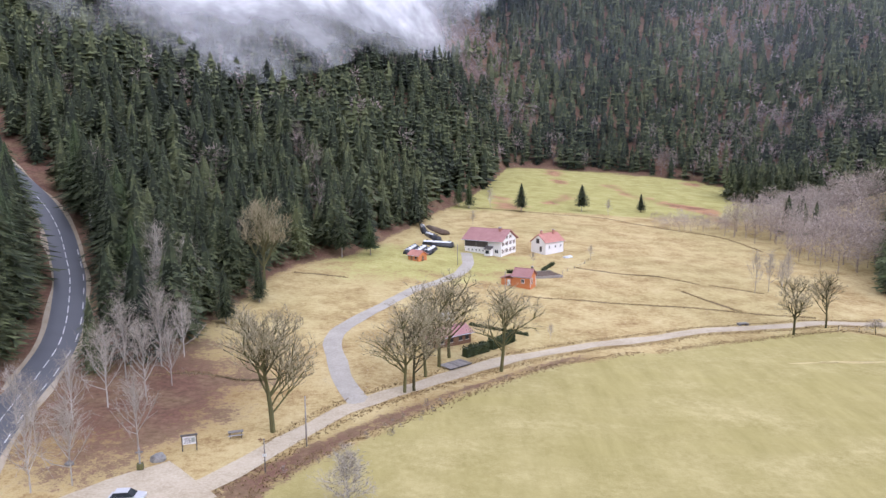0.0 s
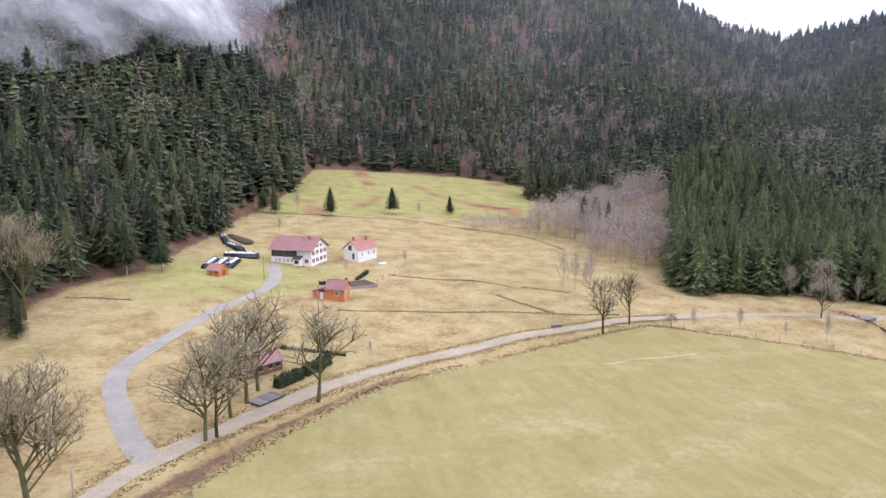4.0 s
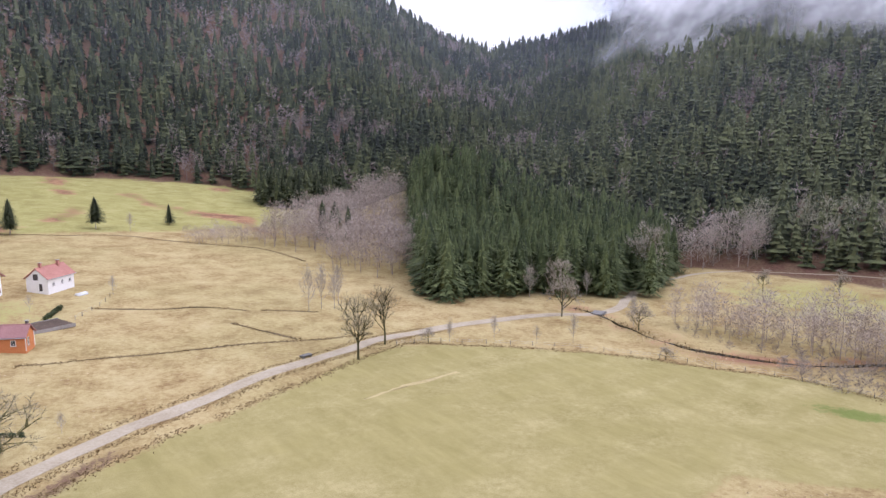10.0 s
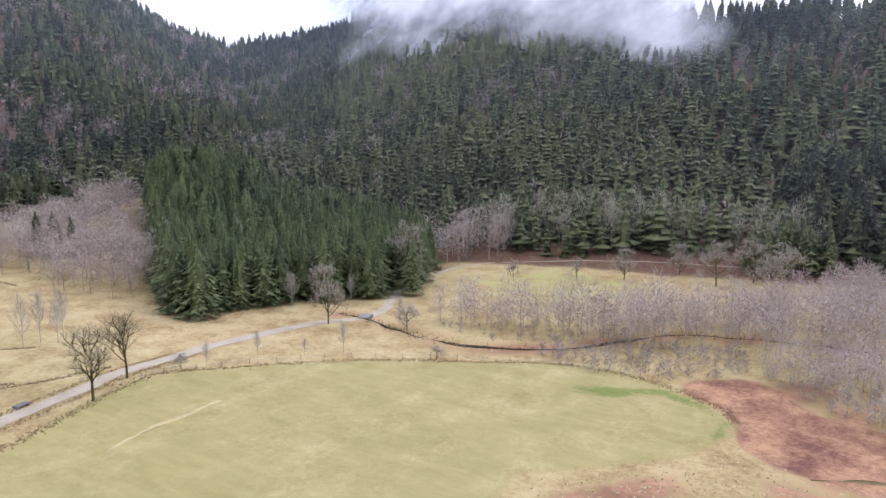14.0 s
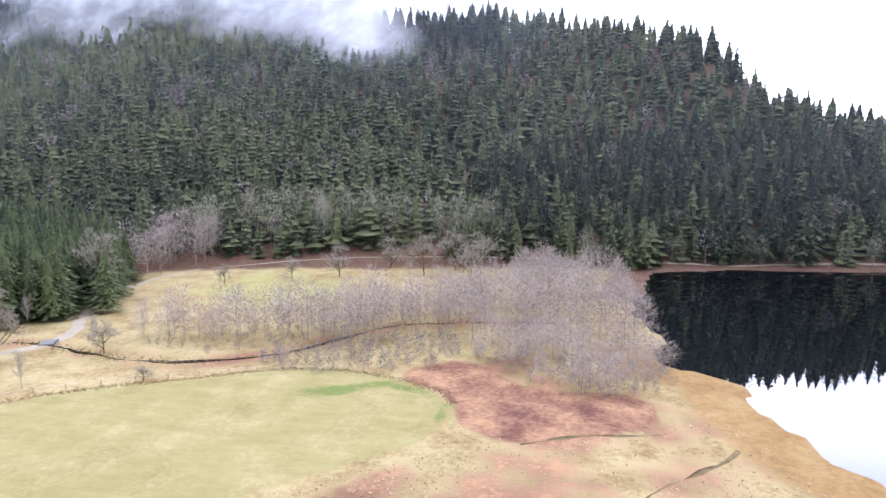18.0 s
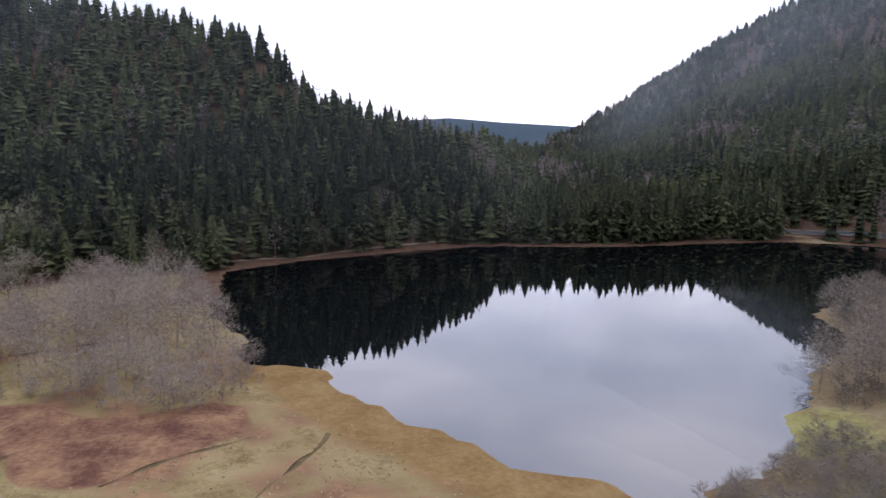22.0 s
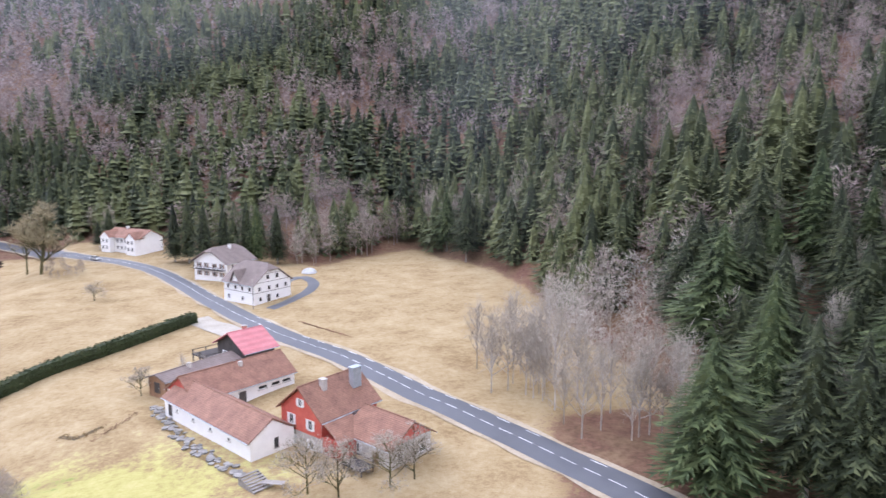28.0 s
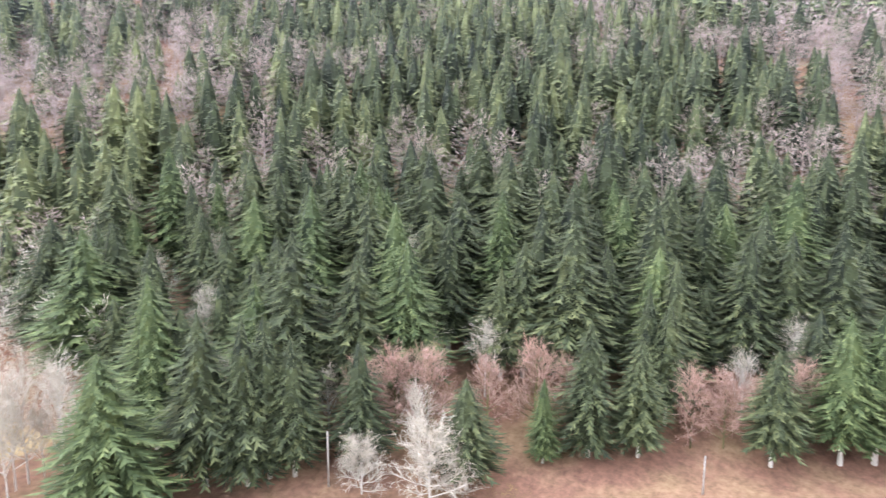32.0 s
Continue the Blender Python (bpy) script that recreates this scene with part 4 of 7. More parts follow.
def part(name, geo, material, parent=None, label="", smooth=False):
    me = bpy.data.meshes.new(name)
    me.from_pydata(geo.v, [], geo.f)
    bm = bmesh.new(); bm.from_mesh(me)
    bmesh.ops.recalc_face_normals(bm, faces=bm.faces)
    bm.to_mesh(me); bm.free()
    me.materials.append(material)
    if smooth:
        me.polygons.foreach_set("use_smooth", [True] * len(me.polygons))
    ob = new(name, me)
    if parent:
        ob.parent = parent
    if label:
        ob["label"] = label
    return ob


def base(name, x, y, turn=0.0, label="", category="", z=None, group="", scale=None):
    ob = new(name)
    ob.empty_display_size = 0.5
    z = float(height(x, y)) if z is None else z
    ob.matrix_basis = Matrix.LocRotScale((x, y, z), Euler((0, 0, turn)), scale)
    return tagged(ob, label, category, group)


def window(root, side, L, W, u, z, w, h, shutters=None, frame_mat=None, bars=True):
    """A window with frame, pane, sill and, if given, open shutters, on the wall at side f, b, l or r."""
    out = 0.06
    place = {"f": ((u, -W / 2 - out / 2, z), 0), "b": ((u, W / 2 + out / 2, z), math.pi), "l": ((-L / 2 - out / 2, u, z), -math.pi / 2), "r": ((L / 2 + out / 2, u, z), math.pi / 2)}[side]
    m = Matrix.LocRotScale(place[0], Euler((0, 0, place[1])), None)
    g = Geo()
    for sx in (-1, 1):
        g.box(sx * (w / 2 - 0.05), 0, 0, 0.1, 0.1, h)
    g.box(0, 0, 0, w - 0.2, 0.1, 0.1); g.box(0, 0, h - 0.1, w - 0.2, 0.1, 0.1)
    if bars:
        g.box(0, 0, 0.1, 0.06, 0.07, h - 0.2)
    fr = part("window", g, frame_mat or TRIM, root)
    fr.matrix_basis = m
    part("pane", Geo().box(0, 0.02, 0.08, w - 0.16, 0.04, h - 0.16), GLASS, fr)
    part("sill", Geo().box(0, -0.06, -0.1, w + 0.2, 0.2, 0.1), CONCRETE, fr)
    if shutters:
        for sx in (-1, 1):
            part("shutter", Geo().box(sx * (w / 2 + w * 0.24), -0.02, 0, w * 0.46, 0.06, h), shutters, fr)
    return fr


def door(root, side, L, W, u, w, h, material, z=0.0):
    out = 0.08
    place = {"f": ((u, -W / 2 - out / 2, z), 0), "b": ((u, W / 2 + out / 2, z), math.pi), "l": ((-L / 2 - out / 2, u, z), -math.pi / 2), "r": ((L / 2 + out / 2, u, z), math.pi / 2)}[side]
    d = part("door", Geo().box(0, 0, 0.02, w, 0.12, h), material, root)
    d.matrix_basis = Matrix.LocRotScale(place[0], Euler((0, 0, place[1])), None)
    part("handle", Geo().box(w * 0.36, -0.09, h * 0.48, 0.12, 0.06, 0.05), METAL, d)
    return d


def chimney(root, x, y, z, w=0.7, h=1.4, material=None):
    c = part("chimney", Geo().box(x, y, z, w, w * 1.2, h), material or STAINED, root)
    part("cap", Geo().box(x, y, z + h + 0.002, w + 0.2, w * 1.2 + 0.2, 0.12), CONCRETE, c)


def house(name, x, y, turn, L, W, eaves, ridge, wall, roof, label, over=0.5, over_end=0.45, clip=0.0, wall2=None, gable=None, plinth=None, z=None, thick=0.22):
    """A gabled house: ridge along its own x. clip: how much of each gable's tip is hipped. gable: material of the gable triangles; wall2: of the upper storey."""
    root = base(name, x, y, turn, label, "house" if "house" in name or "villa" in name else name.split("_")[-1], z)
    t = 0.3
    zc = ridge - clip * (ridge - eaves)
    yc = (ridge - zc) / (ridge - eaves) * W / 2
    for sy in (-1, 1):
        part("wall", Geo().box(0, sy * (W / 2 - t / 2), -1.6, L, t, eaves + 1.6), wall, root)
    for sx in (-1, 1):
        xg = sx * (L / 2 - t)
        if gable:
            part("wall", Geo().box(sx * (L / 2 - t / 2), 0, -1.6, t, W - 2 * t - 0.01, eaves + 1.6), wall, root)
            part("gable", Geo().prism([(xg, -W / 2 + 0.02, eaves), (xg, W / 2 - 0.02, eaves), (xg, yc, zc - 0.1), (xg, -yc, zc - 0.1)] if clip else [(xg, -W / 2 + 0.02, eaves), (xg, W / 2 - 0.02, eaves), (xg, 0, ridge - 0.1)], (sx * (t + 0.01), 0, 0)), gable, root)
        else:
            o = [(xg, -W / 2 + t + 0.005, -1.6), (xg, W / 2 - t - 0.005, -1.6), (xg, W / 2 - t - 0.005, eaves)]
            o += [(xg, yc, zc - 0.1), (xg, -yc, zc - 0.1)] if clip else [(xg, 0, ridge - 0.1)]
            o += [(xg, -W / 2 + t + 0.005, eaves)]
            part("wall", Geo().prism(o, (sx * t, 0, 0)), wall, root)
    k = (ridge - eaves) / (W / 2)
    ze, ye, xe = eaves - over * k, W / 2 + over, L / 2 + over_end
    hip = (ridge - zc) / k if clip else 0.0
    for sy in (-1, 1):
        o = [(-xe, sy * ye, ze), (xe, sy * ye, ze)]
        o += [(xe, sy * yc, zc), (xe - hip * 1.1, 0, ridge), (-xe + hip * 1.1, 0, ridge), (-xe, sy * yc, zc)] if clip else [(xe, 0, ridge), (-xe, 0, ridge)]
        part("roof_slope", Geo().prism(o, (0, 0, thick)), roof, root)
    if clip:
        for sx in (-1, 1):
            part("roof_hip", Geo().prism([(sx * xe, -yc, zc), (sx * xe, yc, zc), (sx * (xe - hip * 1.1), 0, ridge)], (0, 0, thick + 0.01)), roof, root)
    part("ridge_cap", Geo().tube((-xe + hip, 0, ridge + thick * 0.9), (xe - hip, 0, ridge + thick * 0.9), 0.13, 0.13, 6), roof, root)
    for sy in (-1, 1):
        part("gutter", Geo().tube((-xe, sy * (ye + 0.07), ze + 0.06), (xe, sy * (ye + 0.07), ze + 0.06), 0.07, 0.07, 6), METAL, root)
    if plinth:
        for sy in (-1, 1):
            part("plinth", Geo().box(0, sy * (W / 2 + 0.02), -1.6, L + 0.08, 0.1, 2.1), plinth, root)
    return root


def lean_to(root, x, y, sx, sy, z0, z1, slope_axis, roof, wall, wall_h):
    """A low wing with one slope under a house."""
    part("wall", Geo().box(x, y, -1.5, sx, sy, wall_h + 1.5), wall, root)
    hx, hy = sx / 2 + 0.35, sy / 2 + 0.35
    if slope_axis == "y":
        o = [(x - hx, y - hy, z0), (x + hx, y - hy, z0), (x + hx, y + hy, z1), (x - hx, y + hy, z1)]
    else:
        o = [(x - hx, y - hy, z0), (x + hx, y - hy, z1), (x + hx, y + hy, z1), (x - hx, y + hy, z0)]
    part("roof_slope", Geo().prism(o, (0, 0, 0.18)), roof, root)


def angle(dx, dy):
    return math.atan2(dy, dx)


# ---- hamlet by the lake ----
GREY_GREEN = surface("grey_green_paint", (0.3, 0.33, 0.31), (0.45, 0.48, 0.45), 1.0, 0.7, relief=0)
# long barn, its ridge from the far corner to the red house
a = angle(-0.596, 0.803)
barn = house("long_barn", 39.2, -70.6, a, 27.0, 7.6, 3.0, 5.3, WHITE, TILE_BROWN, "long white barn with a weathered brown tile roof", 0.5, 0.2, z=6.0)
for u in (-9, -3.5, 2, 7.5):
    window(barn, "f", 27, 7.6, u, 1.3, 0.8, 0.6, bars=False)
window(barn, "r", 27, 7.6, 0.6, 0.7, 0.7, 1.6, frame_mat=DARK_WOOD)
door(barn, "f", 27, 7.6, -11.5, 1.1, 2.0, DARK_WOOD)
wing = house("barn_wing", 39.6, -85.4, angle(-0.79, -0.62), 20.5, 9.0, 3.2, 6.2, WHITE, TILE_BROWN, "white barn wing with a brown tile roof and red gable", 0.6, 0.3, gable=RED, z=6.0)
for u in (3.2, 6.0, 8.4):
    window(wing, "b", 20.5, 9.0, -u + 0, 1.5, 1.9, 0.7, bars=False)
    window(wing, "f", 20.5, 9.0, u, 1.5, 1.9, 0.7, bars=False)
door(wing, "f", 20.5, 9.0, -1.0, 1.4, 2.1, DARK_WOOD)
part("vent", Geo().box(1.0, -1.0, 5.6, 0.6, 0.6, 0.9), CONCRETE, wing)
low = house("low_shed", 47.8, -95.5, angle(-0.69, -0.72), 17.0, 5.0, 2.6, 3.4, BROWN_WOOD, TILE_GREY, "low timber shed with a grey sheet roof", 0.5, 0.4, z=6.0)
chimney(low, -2.0, -0.8, 2.8, 0.6, 1.3, STAINED)
door(low, "l", 17.0, 5.0, 0, 1.6, 2.0, DARK_WOOD)

# red house
a = angle(-0.765, -0.645)
red = house("red_house", 22.6, -65.0, a, 11.4, 9.4, 6.4, 10.2, STAINED, TILE_BROWN, "red rendered house with a mossy brown tile roof", 0.7, 0.6, z=5.2)
for sy in (-1, 1):
    part("upper_wall", Geo().box(0, sy * (4.7 + 0.02), 3.2, 11.46, 0.08, 3.3), RED, red)
for sx in (-1, 1):
    part("upper_wall", Geo().prism([(sx * 5.7, -4.62, 3.2), (sx * 5.7, 4.62, 3.2), (sx * 5.7, 4.62, 6.4), (sx * 5.7, 0, 10.0), (sx * 5.7, -4.62, 6.4)], (sx * 0.06, 0, 0)), RED, red)
for u in (-3.4, 0.4, 3.4):
    for s in ("f", "b"):
        window(red, s, 11.52, 9.52, u, 4.1, 1.0, 1.7, TRIM)
        window(red, s, 11.4, 9.4, u, 0.9, 1.0, 1.5, TRIM)
for u in (-2.2, 2.2):
    for s in ("l", "r"):
        window(red, s, 11.52, 9.4, u, 4.0, 1.0, 1.6, TRIM)
        window(red, s, 11.4, 9.4, u, 0.9, 1.0, 1.5, TRIM)
window(red, "l", 11.52, 9.4, 0, 7.2, 0.9, 1.2, TRIM)
chimney(red, -2.2, -1.2, 8.9, 0.8, 1.9, STAINED)
shaft = part("chimney", Geo().box(3.5, -2.3, 8.3, 1.7, 1.0, 3.2), METAL, red, "tall sheet-metal clad chimney")
part("cap", Geo().box(3.5, -2.3, 11.52, 1.9, 1.2, 0.14), METAL, shaft)
lean_to(red, -3.1, -6.7, 5.0, 4.0, 3.6, 6.3, "y", TILE_BROWN, RED, 3.7)
porch = part("bay", Geo().box(1.6, -5.9, -1.2, 3.2, 2.2, 4.2), TRIM, red, "white glazed bay")
for u in (-1.0, 0, 1.0):
    part("pane", Geo().box(1.6 + u, -7.02, 0.9, 0.8, 0.06, 1.7), GLASS, porch)
part("roof", Geo().box(1.6, -6.1, 3.04, 3.7, 2.8, 0.2), TILE_BROWN, porch)
annex = house("annex_house", 14.0, -57.2, angle(-0.62, 0.785), 9.4, 8.2, 3.7, 6.4, STAINED, TILE_BROWN, "grey rendered annex with a hipped brown tile roof", 0.7, 0.6, gable=RED, z=5.6)
door(annex, "f", 9.4, 8.2, 1.4, 1.2, 2.3, BROWN_WOOD)
for u in (-2.4, 2.6):
    window(annex, "r", 9.4, 8.2, u, 1.0, 1.2, 1.5, TRIM)
window(annex, "f", 9.4, 8.2, -2.6, 1.0, 1.2, 1.5, TRIM)
window(annex, "b", 9.4, 8.2, 1.0, 1.0, 1.2, 1.5, TRIM)

# terrace, steps and stone path below the barn
path_pts = smooth_line([(53, -84), (49, -75), (45, -67), (40, -60), (35.5, -54)], 1.0)
bed = tagged(ribbon("stone_path", path_pts, 2.2, VERGE, 0.06, jitter=0.4), "uneven path of grey stone slabs along the barn", "path", kind="structure")
rng = np.random.RandomState(12)
SLABS = []
for k in range(6):
    c = [(math.cos(a) * rng.uniform(0.8, 1.1) * 0.5, math.sin(a) * rng.uniform(0.8, 1.1) * 0.36, 0) for a in np.arange(7) / 7 * 6.283]
    ob = part("slab", Geo().prism(c, (0, 0, 0.16)), STONE)
    SLABS.append(ob.data)
    bpy.data.objects.remove(ob)
for p in path_pts:
    for k in range(3):
        q = p + rng.uniform(-1, 1, 2)
        o = new("slab", SLABS[rng.randint(6)])
        o.parent = bed
        o.matrix_basis = Matrix.LocRotScale((q[0], q[1], float(height(*q)) + rng.uniform(0.02, 0.14)), Euler((rng.uniform(-0.08, 0.08), rng.uniform(-0.08, 0.08), rng.uniform(0, 6.28))), (rng.uniform(0.8, 1.6),) * 3)
steps = base("garden_steps", 34.0, -52.0, angle(-0.6, 0.8), "weathered grey wooden garden steps below the barn", "steps")
for k in range(7):
    part("tread", Geo().box(k * 0.55, 0, 1.1 - 0.17 * k, 0.5, 3.0, 0.08), GREY_WOOD, steps)
for sy in (-1, 1):
    part("stringer", Geo().prism([(-0.3, sy * 1.5, -0.1), (3.6, sy * 1.5, -0.3), (3.6, sy * 1.5, 0.05), (-0.3, sy * 1.5, 1.1)], (0, 0.08, 0)), GREY_WOOD, steps)
table = base("garden_table", 30.5, -49.6, angle(-0.9, 0.3), "grey garden table with two trays beside the steps", "table")
part("tabletop", Geo().box(0, 0, 0.72, 3.0, 1.1, 0.07), GREY_WOOD, table)
for sx in (-1, 1):
    for sy in (-1, 1):
        part("leg", Geo().box(sx * 1.3, sy * 0.4, 0, 0.1, 0.1, 0.72), GREY_WOOD, table)
deck = base("wooden_deck", 19.0, -52.0, angle(-0.62, 0.785), "dark wooden entrance deck with steps by the annex", "deck")
part("deck_floor", Geo().box(0, 0, 0.75, 4.2, 2.6, 0.12), DARK_WOOD, deck)
for sx in (-1, 1):
    for sy in (-1, 1):
        part("post", Geo().box(sx * 1.9, sy * 1.1, 0, 0.14, 0.14, 1.7), DARK_WOOD, deck)
part("rail", Geo().box(0, 1.18, 1.6, 4.2, 0.08, 0.1), DARK_WOOD, deck)

# chalet with a pink-red roof
a = angle(-0.8, -0.6)
ch = house("chalet", 39.3, -106.2, a, 6.8, 11.0, 3.7, 6.5, DARK_WOOD, PINK_SHEET, "dark timber chalet with a pink-red sheet roof", 0.9, 0.8, z=6.2, plinth=WHITE)
for u in (-1.7, 1.5):
    window(ch, "b", 6.8, 11.0, u, 1.3, 1.6, 1.0)
    window(ch, "f", 6.8, 11.0, u, 1.3, 1.6, 1.0)
for u in (-2.6, 0, 2.6):
    window(ch, "l", 6.8, 11.0, u, 1.0, 1.0, 1.3, TRIM)
chimney(ch, 0.6, 1.2, 5.8, 0.7, 1.3, TILE_ORANGE)
deck = base("raised_deck", 46.4, -108.6, a, "dark wooden raised deck with a trellis railing", "deck")
part("deck_floor", Geo().box(0, 0, 1.5, 6.4, 6.2, 0.2), DARK_WOOD, deck)
for sx in (-1, 0, 1):
    for sy in (-1, 0, 1):
        if sx or sy:
            part("post", Geo().box(sx * 3.0, sy * 2.9, 0, 0.2, 0.2, 2.6), DARK_WOOD, deck)
for sy in (-1, 1):
    part("rail", Geo().box(0, sy * 3.02, 2.45, 6.3, 0.08, 0.12), DARK_WOOD, deck)
for k in range(12):
    part("baluster", Geo().box(-3.02, -2.7 + k * 0.49, 1.7, 0.06, 0.08, 0.8), GREY_WOOD, deck)

# white house with clipped gables, and the house behind it
a = angle(-0.69, 0.725)
wh = house("white_house", 41.2, -164.2, a, 13.4, 13.4, 5.6, 10.6, WHITE, TILE_GREY, "large white house with timber bands and a clipped grey-brown roof", 0.7, 0.6, clip=0.32, z=6.9)
for s in ("r", "f", "b", "l"):
    for k, z0 in enumerate((0.7, 3.6)):
        for u in ((-4.6, 1.6), (-4.8, -1.4, 1.6, 4.8))[k]:
            if (k, u, s) != (0, -1.6, "r"):
                window(wh, s, 13.4, 13.4, u, z0, 0.75, 0.95, frame_mat=DARK_WOOD)
for s in ("l", "r"):
    for u in (-1.7, 1.7):
        window(wh, s, 13.4, 13.4, u, 6.6, 0.9, 1.1, frame_mat=DARK_WOOD)
door(wh, "r", 13.4, 13.4, -1.6, 1.1, 2.1, DARK_WOOD)
for z0 in (2.95, 5.75, 8.1):
    half = 6.7 if z0 < 5.6 else 6.7 * (10.6 - z0) / 5.0
    for sx in (-1, 1):
        part("timber_band", Geo().box(sx * 6.74, 0, z0, 0.08, 2 * half - 0.3, 0.13), GREY_WOOD, wh)
for sy in (-1, 1):
    part("timber_band", Geo().box(0, sy * 6.74, 2.95, 13.3, 0.08, 0.13), GREY_WOOD, wh)
# cross gable of the white house
part("dormer_gable", Geo().prism([(-3.4, -6.72, 5.0), (0.6, -6.72, 5.0), (-1.4, -6.72, 8.6)], (0, 3.4, 0)), WHITE, wh)
for sx in (-1, 1):
    part("roof_slope", Geo().prism([(-1.4 + sx * 2.5, -7.3, 4.7), (-1.4, -7.3, 8.85), (-1.4, -2.6, 8.85), (-1.4 + sx * 2.5, -5.2, 4.7)], (0, 0, 0.16)), TILE_GREY, wh)
bh = house("brown_roofed_house", 54.6, -196.8, angle(-0.61, -0.79), 12.0, 14.6, 5.4, 9.6, WHITE, TILE_GREY, "white house with a wide grey-brown roof and balcony", 1.0, 1.2, clip=0.25, z=8.0)
for z0 in (0.6, 3.4):
    for u in (-5, -1.8, 1.8, 5):
        window(bh, "l", 12, 14.6, u, z0, 1.0, 1.4, BROWN_WOOD)
    for u in (-3.6, 0, 3.6):
        window(bh, "f", 12, 14.6, u, z0, 1.0, 1.3)
        window(bh, "b", 12, 14.6, u, z0, 1.0, 1.3)
bal = part("balcony", Geo().box(-6.7, 0, 2.7, 1.3, 13.0, 0.18), DARK_WOOD, bh)
part("rail", Geo().box(-7.3, 0, 3.6, 0.08, 13.0, 0.1), DARK_WOOD, bal)
for k in range(14):
    part("baluster", Geo().box(-7.3, -6.2 + k * 0.95, 2.88, 0.06, 0.1, 0.72), DARK_WOOD, bal)
chimney(bh, 1.5, -1.5, 8.4, 0.8, 1.8, WHITE)

# villa near the far end of the lake
a = angle(0.78, -0.62)
vl = house("villa", 97.0, -255.5, a, 21.0, 11.0, 5.4, 8.2, WHITE, TILE_BROWN, "white villa with wings and brown roofs beside the road", 0.6, 0.5, z=9.0)
for z0 in (0.6, 3.3):
    for u in (-9, -6.4, -2.2, 0.2, 2.6, 6.6, 9):
        window(vl, "b", 21, 11, u, z0, 1.2, 1.4)
for k, u in enumerate((-7.8, 7.2)):
    part("wing_wall", Geo().prism([(u - 2.6, 5.4, -1.5), (u + 2.6, 5.4, -1.5), (u + 2.6, 5.4, 5.6), (u, 5.4, 7.6), (u - 2.6, 5.4, 5.6)], (0, 2.4, 0)), WHITE, vl)
    for sx in (-1, 1):
        part("roof_slope", Geo().prism([(u + sx * 3.0, 8.1, 5.3), (u, 8.1, 7.75), (u, 1.5, 7.75), (u + sx * 3.0, 3.4, 5.3)], (0, 0, 0.16)), TILE_BROWN, vl)
    for z0 in (0.7, 3.4):
        window(vl, "b", 21, 15.6, u - 1.1, z0, 1.1, 1.4)
        window(vl, "b", 21, 15.6, u + 1.1, z0, 1.1, 1.4)
chimney(vl, 3.0, 0, 7.6, 0.9, 1.6, WHITE)

# ---- farm ----
a = angle(0.85, -0.53)
fm = house("farmhouse", 17.0, 247.6, a, 14.8, 11.6, 5.4, 8.6, WHITE, TILE_RED, "white farmhouse with a wide faded red roof", 0.9, 0.9, z=12.2)
# dark panel on the solid wall stands in for the hayloft's shaded opening
part("barn_opening", Geo().box(-2.6, -5.84, 2.7, 9.4, 0.16, 2.2), DARK_WOOD, fm, "dark panel for the shade in the open hayloft front")
part("beam", Geo().box(-2.6, -5.96, 2.7, 0.2, 0.1, 2.2), GREY_WOOD, fm)
for u in (-5.6, -4.2, -2.6, -1.2, 0.2):
    window(fm, "f", 14.8, 11.6, u, 1.2, 0.7, 0.6, bars=False)
window(fm, "f", 14.8, 11.6, 5.6, 0.9, 1.4, 1.3)
for z0 in (0.9, 3.4):
    for u in (-4.4, -1.5, 1.5, 4.2):
        window(fm, "r", 14.8, 11.6, u, z0, 0.9, 1.3, BROWN_WOOD)
for u in (-1.4, 1.4):
    window(fm, "r", 14.8, 11.6, u, 5.7, 0.8, 1.0, BROWN_WOOD)
pc = part("porch", Geo().box(3.0, -6.9, 0, 2.4, 2.0, 2.4), WHITE, fm, "small white entrance porch with a dark roof")
part("roof", Geo().prism([(1.5, -8.2, 2.3), (4.5, -8.2, 2.3), (4.5, -5.85, 3.1), (1.5, -5.85, 3.1)], (0, 0, 0.15)), DARK_WOOD, pc)
part("pane", Geo().box(3.0, -7.93, 0.8, 1.4, 0.06, 1.2), GLASS, pc)
chimney(fm, 4.6, -1.0, 7.7, 0.8, 1.5, TILE_ORANGE)
chimney(fm, 3.2, 1.3, 7.6, 0.8, 1.6, TILE_ORANGE)
a = angle(0.75, 0.66)
cp = house("small_white_house", 38.5, 252.0, a, 10.2, 6.8, 3.6, 6.2, WHITE, TILE_ORANGE, "small white house with an orange-red roof", 0.45, 0.4, z=12.2)
part("hatch", Geo().box(-5.13, 0.3, 3.0, 0.1, 1.5, 1.7), DARK_WOOD, cp, "dark loft hatch")
door(cp, "l", 10.2, 6.8, -1.2, 0.9, 2.0, DARK_WOOD)
for u in (-3, 0.4, 3.4):
    window(cp, "f", 10.2, 6.8, u, 1.3, 0.8, 1.1)
chimney(cp, -3.5, 0, 6.2, 0.6, 1.4, TILE_ORANGE)
chimney(cp, 2.5, -0.6, 5.9, 0.6, 1.6, TILE_ORANGE)
a = angle(0.78, -0.62)
s1 = house("garden_shed", -8.8, 227.8, a, 4.6, 4.2, 2.1, 3.3, ORANGE_WOOD, TILE_ORANGE, "small orange timber shed with a red roof", 0.45, 0.4, z=12.7)
door(s1, "f", 4.6, 4.2, -0.8, 0.9, 1.8, BROWN_WOOD)
door(s1, "r", 4.6, 4.2, 0.0, 1.0, 1.8, BROWN_WOOD)
window(s1, "f", 4.6, 4.2, 1.1, 0.9, 0.8, 0.8, frame_mat=BROWN_WOOD)
a = angle(0.88, -0.47)
